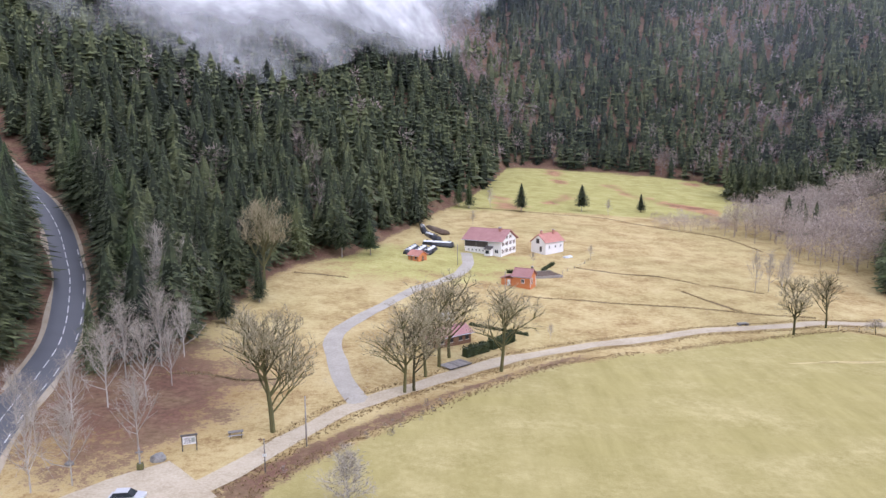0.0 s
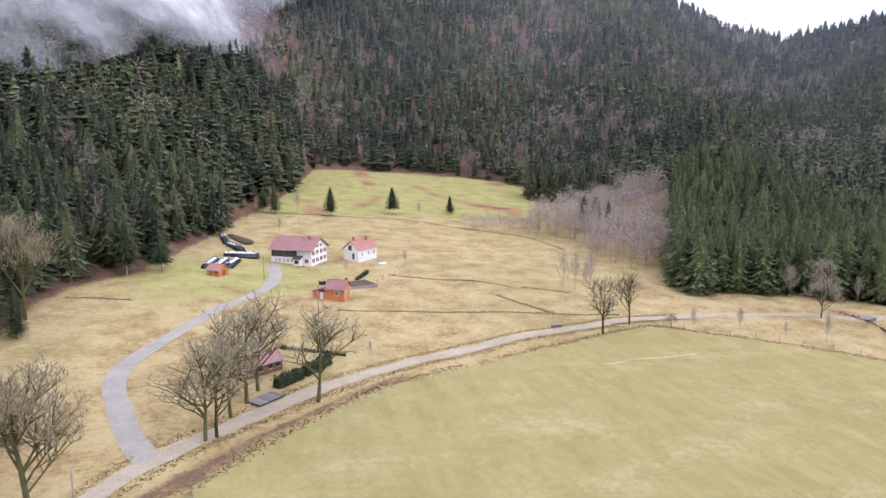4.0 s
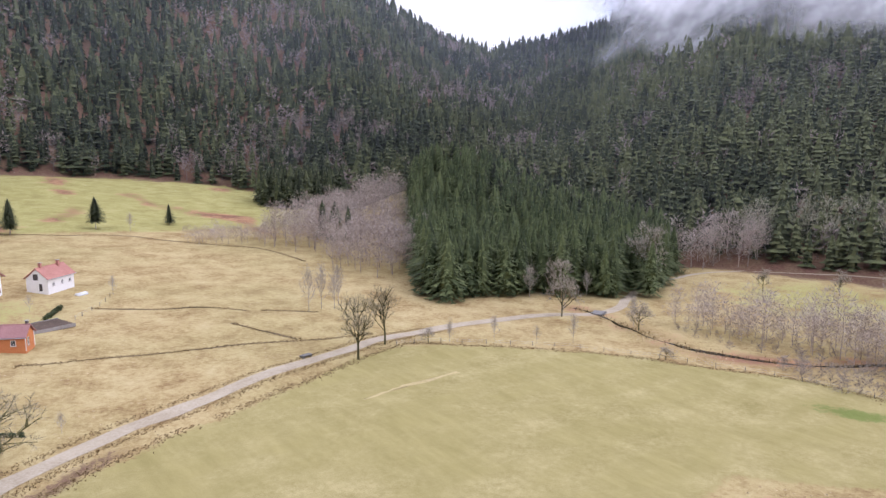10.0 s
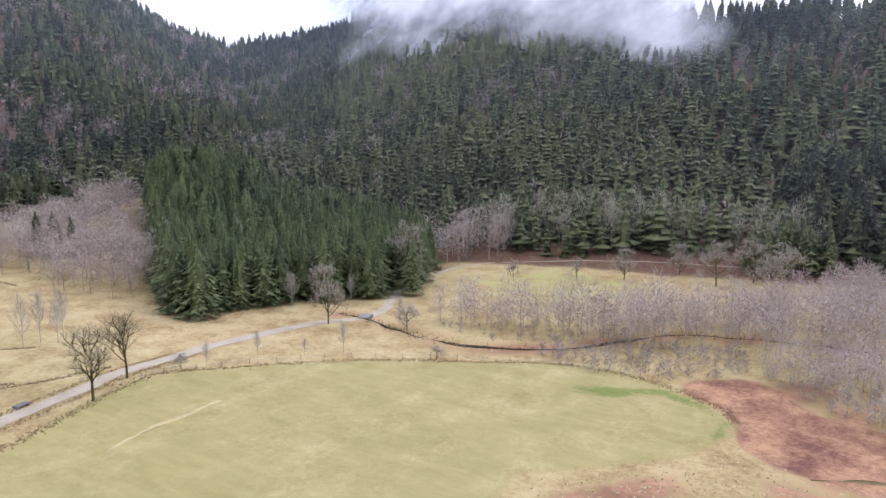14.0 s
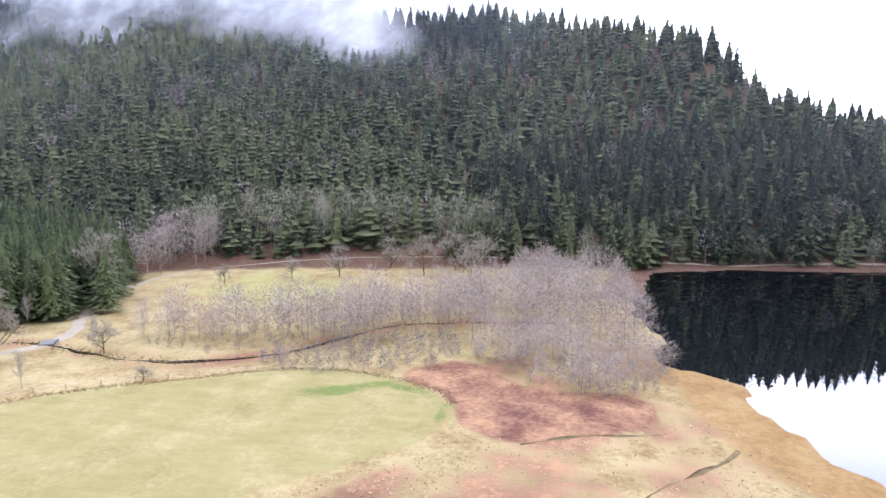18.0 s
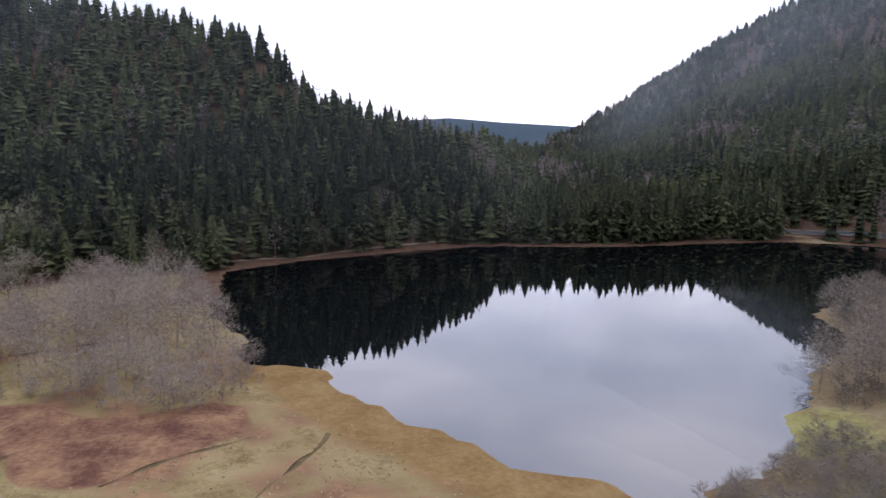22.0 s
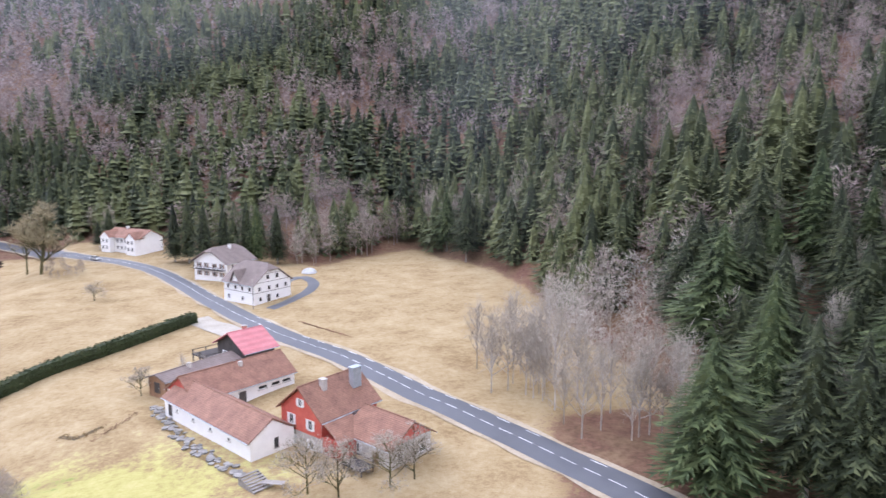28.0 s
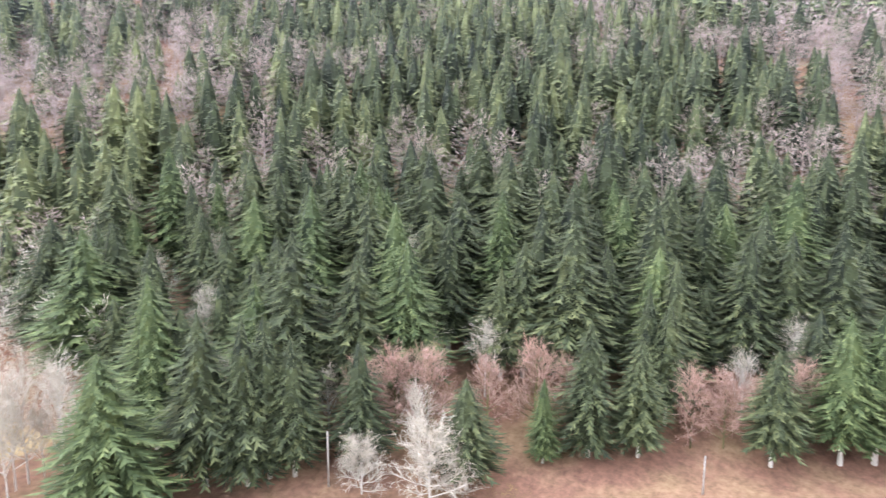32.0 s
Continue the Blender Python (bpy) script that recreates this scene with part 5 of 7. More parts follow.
s2 = house("timber_cabin", 23.6, 197.6, a, 5.4, 4.6, 3.2, 5.0, ORANGE_WOOD, TILE_RED, "orange timber cabin with a faded red roof", 0.45, 0.4, z=10.2)
lean_to(s2, -4.6, 0, 3.6, 4.2, 2.1, 3.3, "x", TILE_RED, ORANGE_WOOD, 2.2)
for sx in (-1, 1):
    part("corner_board", Geo().box(2.72, sx * 2.2, 0, 0.1, 0.2, 3.3), TRIM, s2)
door(s2, "f", 5.4, 4.6, -3.9, 0.9, 1.9, TRIM)
window(s2, "f", 5.4, 4.6, 0.4, 1.2, 1.0, 1.2)
window(s2, "r", 5.4, 4.6, -0.9, 1.0, 0.8, 1.7)
chimney(s2, 2.2, 0.6, 4.5, 0.5, 1.3, DARK_WOOD)


def wrap_roll(x, y, turn, length, wide, high, top, label):
    """A long clamp of silage bales under plastic sheets, rounded on top."""
    root = base("silage_clamp", x, y, turn, label, "silage clamp", group="silage clamps of the farm")
    n = 10
    arc = lambda a0, a1, s: [(0, math.cos(a0 + (a1 - a0) * k / n) * wide / 2 * s, max(0.0, math.sin(a0 + (a1 - a0) * k / n)) * high * s) for k in range(n + 1)]
    part("body", Geo().prism([(-length / 2, p[1], p[2] - 0.2) for p in arc(0, math.pi, 1)], (length, 0, 0)), BLACK_WRAP, root, "black plastic sheet", True)
    part("cover", Geo().prism([(-length / 2 + 0.4, p[1], p[2]) for p in arc(0.85, 2.3, 1.05)] + [(-length / 2 + 0.4, 0, high * 0.5)], (length * top, 0, 0)), WHITE_WRAP, root, "white plastic cover")
    for k in range(4):
        part("tyre", Geo().tube((-length / 2 + length * (k + 0.5) / 4, 0, high * 1.02), (-length / 2 + length * (k + 0.5) / 4, 0, high * 1.02 + 0.2), 0.42, 0.42, 10), RUBBER, root)


wrap_roll(-11.5, 242, angle(0.2, 1.0), 13, 3.0, 1.7, 0.8, "black and white plastic silage clamp behind the shed")
wrap_roll(-8.2, 242, angle(0.2, 1.0), 13, 3.0, 1.7, 0.85, "black and white plastic silage clamp behind the shed")
wrap_roll(-4.8, 242, angle(0.25, 1.0), 11, 3.0, 1.8, 0.85, "black and white plastic silage clamp behind the shed")
wrap_roll(-2.0, 253.5, angle(0.92, -0.4), 12, 2.8, 1.9, 0.9, "long silage clamp under white plastic by the lane")
wrap_roll(-8.3, 284, angle(2, -19), 19, 2.6, 1.8, 0.45, "old curved silage clamp with torn plastic on the meadow")
wrap_roll(-4.2, 267, angle(5, -13), 13, 2.6, 1.8, 0.6, "old curved silage clamp with torn plastic on the meadow")
heap = base("earth_heap", -2.8, 284, angle(7, -18), "long brown earth heap beside the old silage", "heap")
part("mound", Geo().prism([(-10, 1.9 * math.cos(a), max(0.0, 1.7 * math.sin(a)) - 0.2) for a in np.linspace(0, math.pi, 9)], (20, 0, 0)), SOIL, heap, smooth=True)
boat = base("upturned_boat", 44.5, 243.0, 0.6, "small white upturned boat on the grass", "boat")
part("hull", Geo().prism([(-1.6, math.cos(k * 0.35) * 0.9, math.sin(k * 0.35) * 0.75) for k in range(10)], (3.2, 0, 0)), WHITE_WRAP, boat, smooth=True)
dome = base("white_tarp_dome", 26.5, -194.0, 0.3, "white tarpaulin dome on the grass near the wood", "tent")
g = Geo()
for j in range(5):
    r0, r1, z0, z1 = 2.6 * math.cos(j * 0.31), 2.6 * math.cos((j + 1) * 0.31), 1.7 * math.sin(j * 0.31), 1.7 * math.sin((j + 1) * 0.31)
    g.tube((0, 0, z0), (0, 0, z1), r0, r1, 16)
part("cover", g, WHITE_WRAP, dome, smooth=True)

# hut, hedge and bridge by the track
a = angle(0.81, 0.585)
ht = house("brick_hut", 0.4, 144.6, a, 9.4, 5.6, 2.5, 3.6, BROWN_WOOD, TILE_RED, "brown hut with a red sheet roof under bare trees", 0.6, 0.5, z=8.7)
for u in (-3, -0.6, 1.8, 3.6):
    window(ht, "f", 9.4, 5.6, u, 1.0, 0.9, 0.9, frame_mat=DARK_WOOD)
door(ht, "l", 9.4, 5.6, 0, 1.2, 2.0, DARK_WOOD)
part("porch_roof", Geo().box(-5.6, 0, 2.35, 2.2, 4.4, 0.14), TILE_RED, ht)
for sy in (-1, 1):
    part("post", Geo().box(-6.4, sy * 1.9, -0.6, 0.16, 0.16, 2.95), DARK_WOOD, ht)
tank = base("grey_storage_box", 0.5, 160.5, 0.2, "grey storage box on the meadow behind the hut", "box")
part("body", Geo().box(0, 0, -0.2, 3.4, 1.8, 1.6), GREY_GREEN, tank)
part("lid", Geo().box(0, 0, 1.402, 3.6, 2.0, 0.12), METAL, tank)
bridge = base("plank_bridge", 2.2, 129.8, angle(0.75, 0.66), "grey plank bridge from the track to the hut", "bridge")
for k in range(11):
    part("plank", Geo().box(-2.6 + k * 0.52, 0, 0.25, 0.47, 3.4, 0.09), GREY_WOOD, bridge)
for sy in (-1, 1):
    part("beam", Geo().box(0, sy * 1.5, 0, 5.8, 0.2, 0.25), DARK_WOOD, bridge)
cul = base("stone_culvert", 74.5, 166.5, angle(0.9, 0.25), "small grey stone culvert beside the track", "culvert")
part("slab", Geo().box(0, 0, 0.35, 2.6, 1.2, 0.25), STONE, cul)
for sx in (-1, 1):
    part("side_wall", Geo().box(sx * 1.1, 0, -0.4, 0.35, 1.2, 0.75), STONE, cul)
cul2 = base("stone_culvert", 169.5, 162.5, 0.4, "low stone bridge where the track crosses the stream", "culvert")
part("slab", Geo().box(0, 0, 0.2, 4.6, 3.2, 0.3), STONE, cul2)
for sy in (-1, 1):
    part("side_wall", Geo().box(0, sy * 1.6, -0.5, 4.8, 0.4, 1.0), STONE, cul2)


def hedge(name, p, q, wide, high, label, n=9, seed=1):
    """A clipped hedge: a solid core with thousands of leaf flecks."""
    rng = np.random.RandomState(seed)
    p, q = np.array(p, float), np.array(q, float)
    L = np.linalg.norm(q - p)
    root = base(name, *((p + q) / 2), angle(*(q - p)), label, "hedge")
    z = lambda u: float(height(*(p + (q - p) * u))) - root.location.z
    g, rows = Geo(), []
    steps_ = max(3, int(L / 2))
    for k in range(steps_ + 1):
        u = k / steps_
        w, h = wide * rng.uniform(0.85, 1.05) / 2, high * rng.uniform(0.9, 1.05)
        rows.append([(-L / 2 + L * u, yy, zz + z(u)) for yy, zz in ((-w * 0.9, -0.2), (-w, h * 0.6), (-w * 0.7, h), (w * 0.7, h), (w, h * 0.6), (w * 0.9, -0.2))])
    for r in rows:
        g.v += r
    m = len(rows[0])
    for k in range(steps_):
        g.f += [(k * m + i, k * m + i + 1, (k + 1) * m + i + 1, (k + 1) * m + i) for i in range(m - 1)]
    g.f += [tuple(range(m)), tuple(range(steps_ * m, steps_ * m + m))]
    part("core", g, HEDGE, root)
    cnt = int(L * 60)
    u, a = rng.uniform(0, 1, cnt), rng.uniform(0, 1, cnt)
    yy = np.where(a < 0.3, -wide / 2, np.where(a < 0.6, wide / 2, rng.uniform(-wide / 2, wide / 2, cnt)))
    zz = np.where(a < 0.6, rng.uniform(0, high, cnt), high) + np.interp(u, np.linspace(0, 1, 12), [z(k / 11) for k in range(12)])
    c = np.stack([-L / 2 + L * u, yy, zz], 1)
    tri = c[:, None, :] + rng.normal(size=(cnt, 3, 3)) * 0.2
    mesh_object("leaves", tri.reshape(-1, 3), np.arange(cnt * 3).reshape(-1, 3), HEDGE, root, attrs=dict(tint=np.repeat(rng.uniform(0, 0.7, cnt), 3)))
    return root


hedge("hedge", (88, -97), (56, -144), 2.6, 2.6, "long dark clipped conifer hedge across the meadow")
hedge("hedge", (4.2, 134.5), (9.0, 139.5), 1.6, 2.0, "dark clipped hedge beside the track", seed=2)
hedge("hedge", (9.8, 140.6), (15.2, 147.2), 1.6, 2.0, "dark clipped hedge beside the track", seed=3)
hedge("hedge", (6, 157), (19, 151), 0.5, 0.45, "low dark hedge round the garden of the hut", seed=4)
hedge("hedge", (32, 219), (37, 228), 0.8, 0.8, "low hedge by the vegetable garden", seed=5)
hedge("hedge", (20, 214), (26, 213), 1.0, 0.8, "low hedge by the vegetable garden", seed=6)

# vegetable garden
plot = base("vegetable_plot", 29.5, 212.0, 0.3, "dug vegetable plot edged with boards", "garden bed")
part("soil", Geo().box(0, 0, -0.4, 13, 8, 0.75), SOIL, plot)
for sy in (-1, 1):
    part("edge_board", Geo().box(0, sy * 4.1, -0.3, 13.2, 0.15, 0.8), GREY_WOOD, plot)


# ---- roadside things ----
def pole(x, y, high, r, label, name="utility_pole", material=None):
    root = base(name, x, y, 0, label, "pole")
    part("shaft", Geo().tube((0, 0, -0.3), (0, 0, high), r, r * 0.75, 8), material or GREY_WOOD, root, smooth=True)
    return root


pole(-20.0, 94.0, 7.6, 0.13, "tall grey wooden pole beside the lane")
p2 = pole(-24.0, 86.2, 4.8, 0.09, "signpost with a small finger board beside the lane", "signpost")
part("finger_board", Geo().box(-0.3, 0, 4.6, 0.9, 0.06, 0.2), BROWN_WOOD, p2)
part("notice", Geo().box(0, -0.1, 2.3, 0.5, 0.05, 0.4), TRIM, p2)
pole(16.5, 181, 8.0, 0.12, "grey wooden utility pole in the meadow")
pole(4.6, 224, 7.0, 0.12, "grey wooden utility pole by the farm lane")
pole(-42.6, -16.0, 7.5, 0.14, "weathered wooden pole at the edge of the wood", material=GREY_WOOD)
pole(-61.5, 27.0, 5.0, 0.13, "weathered wooden pole at the edge of the wood", material=GREY_WOOD)
pole(41.5, -151.5, 8.5, 0.12, "grey wooden utility pole in front of the white house")
pole(-14, -96, 7.5, 0.11, "thin utility pole in the meadow beyond the road")

board = base("information_board", -36.0, 91.5, angle(0.95, 0.3), "information board between two dark posts with a small roof", "sign")
for sx in (-1, 1):
    part("post", Geo().box(sx * 0.95, 0, -0.2, 0.14, 0.14, 2.5), DARK_WOOD, board)
panel = part("panel", Geo().box(0, 0, 1.0, 1.75, 0.07, 1.15), TRIM, board)
for k in range(5):
    part("text_bar", Geo().box(-0.25, -0.045, 1.2 + 0.17 * k, 0.9, 0.012, 0.06), DARK_WOOD, panel)
part("map", Geo().box(0.5, -0.045, 1.25, 0.5, 0.012, 0.7), GREY_GREEN, panel)
part("roof", Geo().box(0, 0, 2.302, 2.3, 0.5, 0.1), DARK_WOOD, board)

bench = base("picnic_table", -31.0, 96.5, angle(0.95, 0.3), "dark weathered picnic table with two benches", "table")
part("tabletop", Geo().box(0, 0, 0.72, 2.2, 0.8, 0.08), GREY_WOOD, bench)
for sy in (-1, 1):
    part("bench", Geo().box(0, sy * 0.75, 0.42, 2.2, 0.32, 0.07), GREY_WOOD, bench)
for sx in (-1, 1):
    part("leg_frame", Geo().box(sx * 0.8, 0, -0.05, 0.12, 1.7, 0.1).box(sx * 0.8, 0.3, 0, 0.12, 0.12, 0.72).box(sx * 0.8, -0.3, 0, 0.12, 0.12, 0.72).box(sx * 0.8, 0, 0.34, 0.12, 1.7, 0.08), DARK_WOOD, bench)


def rock(name, x, y, s, label, seed, z=None, category="boulder", sz=0.75):
    rng = np.random.RandomState(seed)
    bm = bmesh.new()
    bmesh.ops.create_icosphere(bm, subdivisions=3, radius=1)
    for v in bm.verts:
        d = v.co.normalized()
        k = 1 + 0.22 * noise.noise(d * 1.6 + Vector((seed, 0, 0))) + 0.1 * noise.noise(d * 4)
        v.co = Vector((d.x * s[0], d.y * s[1], max(-0.3, d.z) * s[2])) * k
    me = bpy.data.meshes.new(name); bm.to_mesh(me); bm.free()
    me.materials.append(STONE)
    ob = new(name, me)
    ob.matrix_basis = pose(x, y, (float(height(x, y)) if z is None else z) + 0.05, 0, 0, rng.uniform(0, 360))
    return tagged(ob, label, category)


rock("boulder", -39.2, 88.5, (1.15, 0.85, 0.95), "grey boulder on the grass verge", 3)
rock("boulder", -50.0, 86.0, (0.6, 0.5, 0.4), "small pale stone among dead leaves", 4)
cross = base("wayside_cross", -40.5, 85.8, angle(0.95, 0.3), "grey stone wayside cross on a mossy block", "cross")
part("pedestal", Geo().box(0, 0, -0.2, 0.8, 0.8, 1.0), MOSSY, cross)
part("shaft", Geo().box(0, 0, 0.802, 0.2, 0.2, 2.2), STONE, cross)
part("arm", Geo().box(0, 0, 2.3, 0.9, 0.18, 0.2), STONE, cross)


def car(x, y, turn, label):
    root = base("car", x, y, turn, label, "car")
    root.location.z += 0.2
    g = Geo().prism([(-2.1, -0.85, 0.3), (2.1, -0.85, 0.3), (2.15, -0.85, 0.75), (1.2, -0.85, 0.95), (-1.9, -0.85, 0.98), (-2.15, -0.85, 0.7)], (0, 1.7, 0))
    body = part("body", g, CAR_PAINT, root)
    part("cabin", Geo().add([(-1.7, -0.78, 0.96), (1.1, -0.78, 0.96), (1.1, 0.78, 0.96), (-1.7, 0.78, 0.96), (-1.25, -0.62, 1.48), (0.4, -0.62, 1.48), (0.4, 0.62, 1.48), (-1.25, 0.62, 1.48)],
                            [(3, 2, 1, 0), (4, 5, 6, 7), (0, 1, 5, 4), (1, 2, 6, 5), (2, 3, 7, 6), (3, 0, 4, 7)]), GLASS, root, "dark car windows")
    part("roof", Geo().box(-0.42, 0, 1.483, 1.6, 1.2, 0.05), CAR_PAINT, root)
    for sx in (-1.35, 1.35):
        for sy in (-1, 1):
            w = part("wheel", Geo().tube((sx, sy * 0.7, 0.32), (sx, sy * 0.88, 0.32), 0.32, 0.32, 14), RUBBER, root)
            part("rim", Geo().tube((sx, sy * 0.88, 0.32), (sx, sy * 0.9, 0.32), 0.19, 0.19, 12), METAL, w)
    for sy in (-1, 1):
        part("headlight", Geo().box(2.12, sy * 0.62, 0.6, 0.08, 0.34, 0.16), TRIM, root)


car(-38.5, 77.4, angle(1.0, 0.1), "silver parked car on the gravel by the lane")
car(107, -238.5, angle(-0.75, 0.66), "dark parked car in front of the villa")

# drive of the white house, forecourts
tagged(ribbon("drive", smooth_line([(37, -150), (32, -156), (27, -166), (25, -178), (28, -188), (33, -186), (35, -176)], 2.0), 3.6, ASPHALT, 0.14), "grey asphalt drive round the white house", "drive", kind="structure")
tagged(ribbon("forecourt", smooth_line([(56, -147), (50, -138), (44, -129)], 2.0), 7.0, LANE, 0.12, jitter=0.6), "worn forecourt beside the road", "forecourt", kind="structure")
tagged(ribbon("parking", smooth_line([(-52, 60), (-42, 74), (-33, 84)], 2.0), 13.0, GRAVEL, 0.13, jitter=0.9, across=5), "worn gravel parking place", "parking", kind="structure")


# fence along the field and stream
def fence(points, gap, label):
    line = smooth_line(points, gap)
    root = base("fence", line[0][0], line[0][1], 0, label, "fence")
    o = Vector(root.location)
    tops = []
    for p in line:
        z = float(height(*p)) - o.z
        part("post", Geo().tube((p[0] - o.x, p[1] - o.y, z - 0.2), (p[0] - o.x, p[1] - o.y, z + 1.15), 0.07, 0.055, 6), GREY_WOOD, root)
        tops.append((p[0] - o.x, p[1] - o.y, z))
    for hgt in (0.55, 1.05):
        g = Geo()
        for p, q in zip(tops[:-1], tops[1:]):
            g.tube((p[0], p[1], p[2] + hgt), (q[0], q[1], q[2] + hgt), 0.012, 0.012, 3)
        part("wire", g, METAL, root)


fence([(97, 164), (108, 161), (122, 151), (135, 140), (150, 120), (160, 98), (163, 80)], 5.5, "wooden post and wire fence round the mown field")
fence([(52, 240), (46, 228), (38, 216)], 4.0, "wooden post fence by the farm garden")
fence([(-84, 110), (-88, 132), (-97, 152)], 5.0, "wooden post fence beside the road")
brush = base("brush_row", 22.5, -125.0, angle(-13, 18), "long low row of brown brushwood on the meadow by the road", "brushwood")
rng = np.random.RandomState(4)
for k in range(5):
    g = Geo()
    for i in range(26):
        u = -11 + 4.4 * k + rng.uniform(0, 4.4)
        g.tube((u, rng.uniform(-0.4, 0.4), rng.uniform(0, 0.2)), (u + rng.uniform(-1.3, 1.3), rng.uniform(-0.5, 0.5), rng.uniform(0.05, 0.4)), 0.06, 0.03, 4)
    part("brush_heap", g, BROWN_WOOD, brush)


# ---- single trees ----
def shared_mesh(name, tri, material, tint=None):
    ob = mesh_object(name, tri.reshape(-1, 3), np.arange(len(tri) * 3, dtype=np.int32).reshape(-1, 3), material, attrs=dict(tint=(tint if tint is not None else flat_tint(tri)).ravel()))
    me = ob.data
    bpy.data.objects.remove(ob)
    return me


def trunk_mesh(name, r, top, material):
    g = Geo().tube((0, 0, -0.02), (0, 0, 0.12), r * 1.35, r, 7).tube((0, 0, 0.12), (0, 0, top), r, r * 0.25, 7)
    ob = part(name, g, material)
    me = ob.data
    bpy.data.objects.remove(ob)
    return me


PALE_BARK = surface("pale_bark", (0.32, 0.29, 0.25), (0.58, 0.54, 0.49), 3.0, 0.9)
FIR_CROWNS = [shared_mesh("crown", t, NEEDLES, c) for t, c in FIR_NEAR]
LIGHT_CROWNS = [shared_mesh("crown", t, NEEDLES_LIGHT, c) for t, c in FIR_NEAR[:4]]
FIR_TRUNK = trunk_mesh("trunk", 0.011, 0.95, PALE_BARK)


def fir(x, y, h, label, girth=1.0, k=None, seed=0, group="", light=False):
    rng = np.random.RandomState(seed + int(abs(x) * 13 + abs(y) * 7))
    root = base("fir_tree", x, y, rng.uniform(0, 6.28), label, "tree", group=group, scale=(h * girth, h * girth, h))
    root.location.z -= 0.1
    crowns = LIGHT_CROWNS if k is None and rng.uniform() < 0.28 or light else FIR_CROWNS
    for nm, me in (("trunk", FIR_TRUNK), ("crown", crowns[rng.randint(len(crowns)) if k is None else k])):
        o = new(nm, me); o.parent = root
    return root


RNG = np.random.RandomState(77)


PALE_TWIGS = foliage_material('pale_twigs', (0.27, 0.235, 0.19), (0.4, 0.355, 0.295), (0.53, 0.485, 0.42))
MOSS_TWIGS = foliage_material('mossy_twigs', (0.22, 0.18, 0.1), (0.36, 0.31, 0.195), (0.5, 0.44, 0.3))


def bare_kind(limbs, twigs, fuzz, thick, spread, low, w, bark, twigs_mat):
    out = []
    for k in range(3):
        wood, twig = bare_shape(RNG, limbs, twigs, fuzz, thick, spread, low, w)
        out.append((shared_mesh("trunk", wood, bark), shared_mesh("crown", twig, twigs_mat)))
    return out


def broad_kind(bark, twigs_mat, *args):
    out = []
    for k in range(3):
        wood, twig = broad_shape(RNG, *args)
        out.append((shared_mesh("trunk", wood, bark), shared_mesh("crown", twig, twigs_mat)))
    return out


BROAD = broad_kind(MOSSY, MOSS_TWIGS, 0.018, 0.3)
DOME = broad_kind(MOSSY, MOSS_TWIGS, 0.017, 0.22, 0.7, 0.5, 0.0021, (14, 7, 6, 5))
SLENDER = bare_kind(20, 11, 3, 0.0095, 0.2, 0.18, 0.0021, PALE_BARK, PALE_TWIGS)
ROUND = broad_kind(MOSSY, PALE_TWIGS, 0.015, 0.18, 0.85, 0.2, 0.0026)
WHITISH = bare_kind(26, 16, 7, 0.014, 0.5, 0.06, 0.0032, PALE_BARK, PALE_TWIGS)
REDDISH = bare_kind(22, 14, 6, 0.011, 0.36, 0.1, 0.003, MOSSY, RED_TWIGS)


def bare(kind, x, y, h, label, girth=1.0, k=0, name="bare_tree", group=""):
    rng = np.random.RandomState(int(abs(x) * 17 + abs(y) * 5))
    root = base(name, x, y, rng.uniform(0, 6.28), label, "tree", group=group, scale=(h * girth, h * girth, h))
    root.location.z -= 0.1
    for nm, me in zip(("trunk", "crown"), kind[k % 3]):
        o = new(nm, me); o.parent = root
    return root


# meadow trees
bare(BROAD, 84, 160, 15.5, "bare broad-leaved tree with a mossy trunk beside the track", 1.0, 0)
bare(BROAD, 95, 166, 15.5, "bare broad-leaved tree with a mossy trunk beside the track", 0.9, 1)
bare(BROAD, 11, 128, 18.5, "tall bare tree with a mossy trunk beside the track", 1.15, 2)
bare(DOME, -26, 98.5, 20.0, "bare round-crowned tree with yellow-green moss near the lane", 1.1, 0)
for x, y, h, k in ((-7, 115.5, 16.5, 0), (-5.4, 116.5, 15, 1), (-3.5, 124, 18, 2), (-1.0, 129, 18, 0), (1.0, 134, 18.5, 1)):
    bare(BROAD, x, y, h, "bare mossy tree in the group beside the hut", 1.1, k, group="bare trees by the hut")
bare(ROUND, 156, 165, 18, "grey lichen-covered bare tree by the stream bridge", 0.8, 1)
bare(DOME, -49, 184, 26, "large grey bare tree at the edge of the firs", 0.8, 2)
for x, y, h, k in ((93, 201, 13, 0), (98, 203, 14, 1), (101, 201, 12, 2), (104, 204, 12.5, 0)):
    bare(SLENDER, x, y, h, "slender bare alder in the meadow", 0.8, k, group="alders in the meadow")
for x, y, h, k in ((137, 144, 8, 0), (122, 157, 7, 1), (167, 148, 10, 2), (110, 160, 6, 0), (129, 149, 5, 1), (24, 150, 4, 2), (52, 240, 6, 1), (30, 228, 5, 2), (13, 300, 7, 0), (83, 345, 9, 1), (24, 352, 11, 2), (50, -95, 6.5, 0)):
    bare(SLENDER, x, y, h, "thin young bare tree in the meadow", 0.9, k, group="young trees in the meadow")
for x, y, h, g in ((39, 343, 14.5, 1.2), (71, 352, 14, 1.25), (104, 361, 10, 1.35), (13, 348, 16, 1.05), (8, 351, 14, 1.0), (-25, 232, 12.5, 1.1), (-34, 227, 16.5, 1.0)):
    fir(x, y, h, "lone dark green fir in the pale meadow", g, group="lone firs in the meadow")

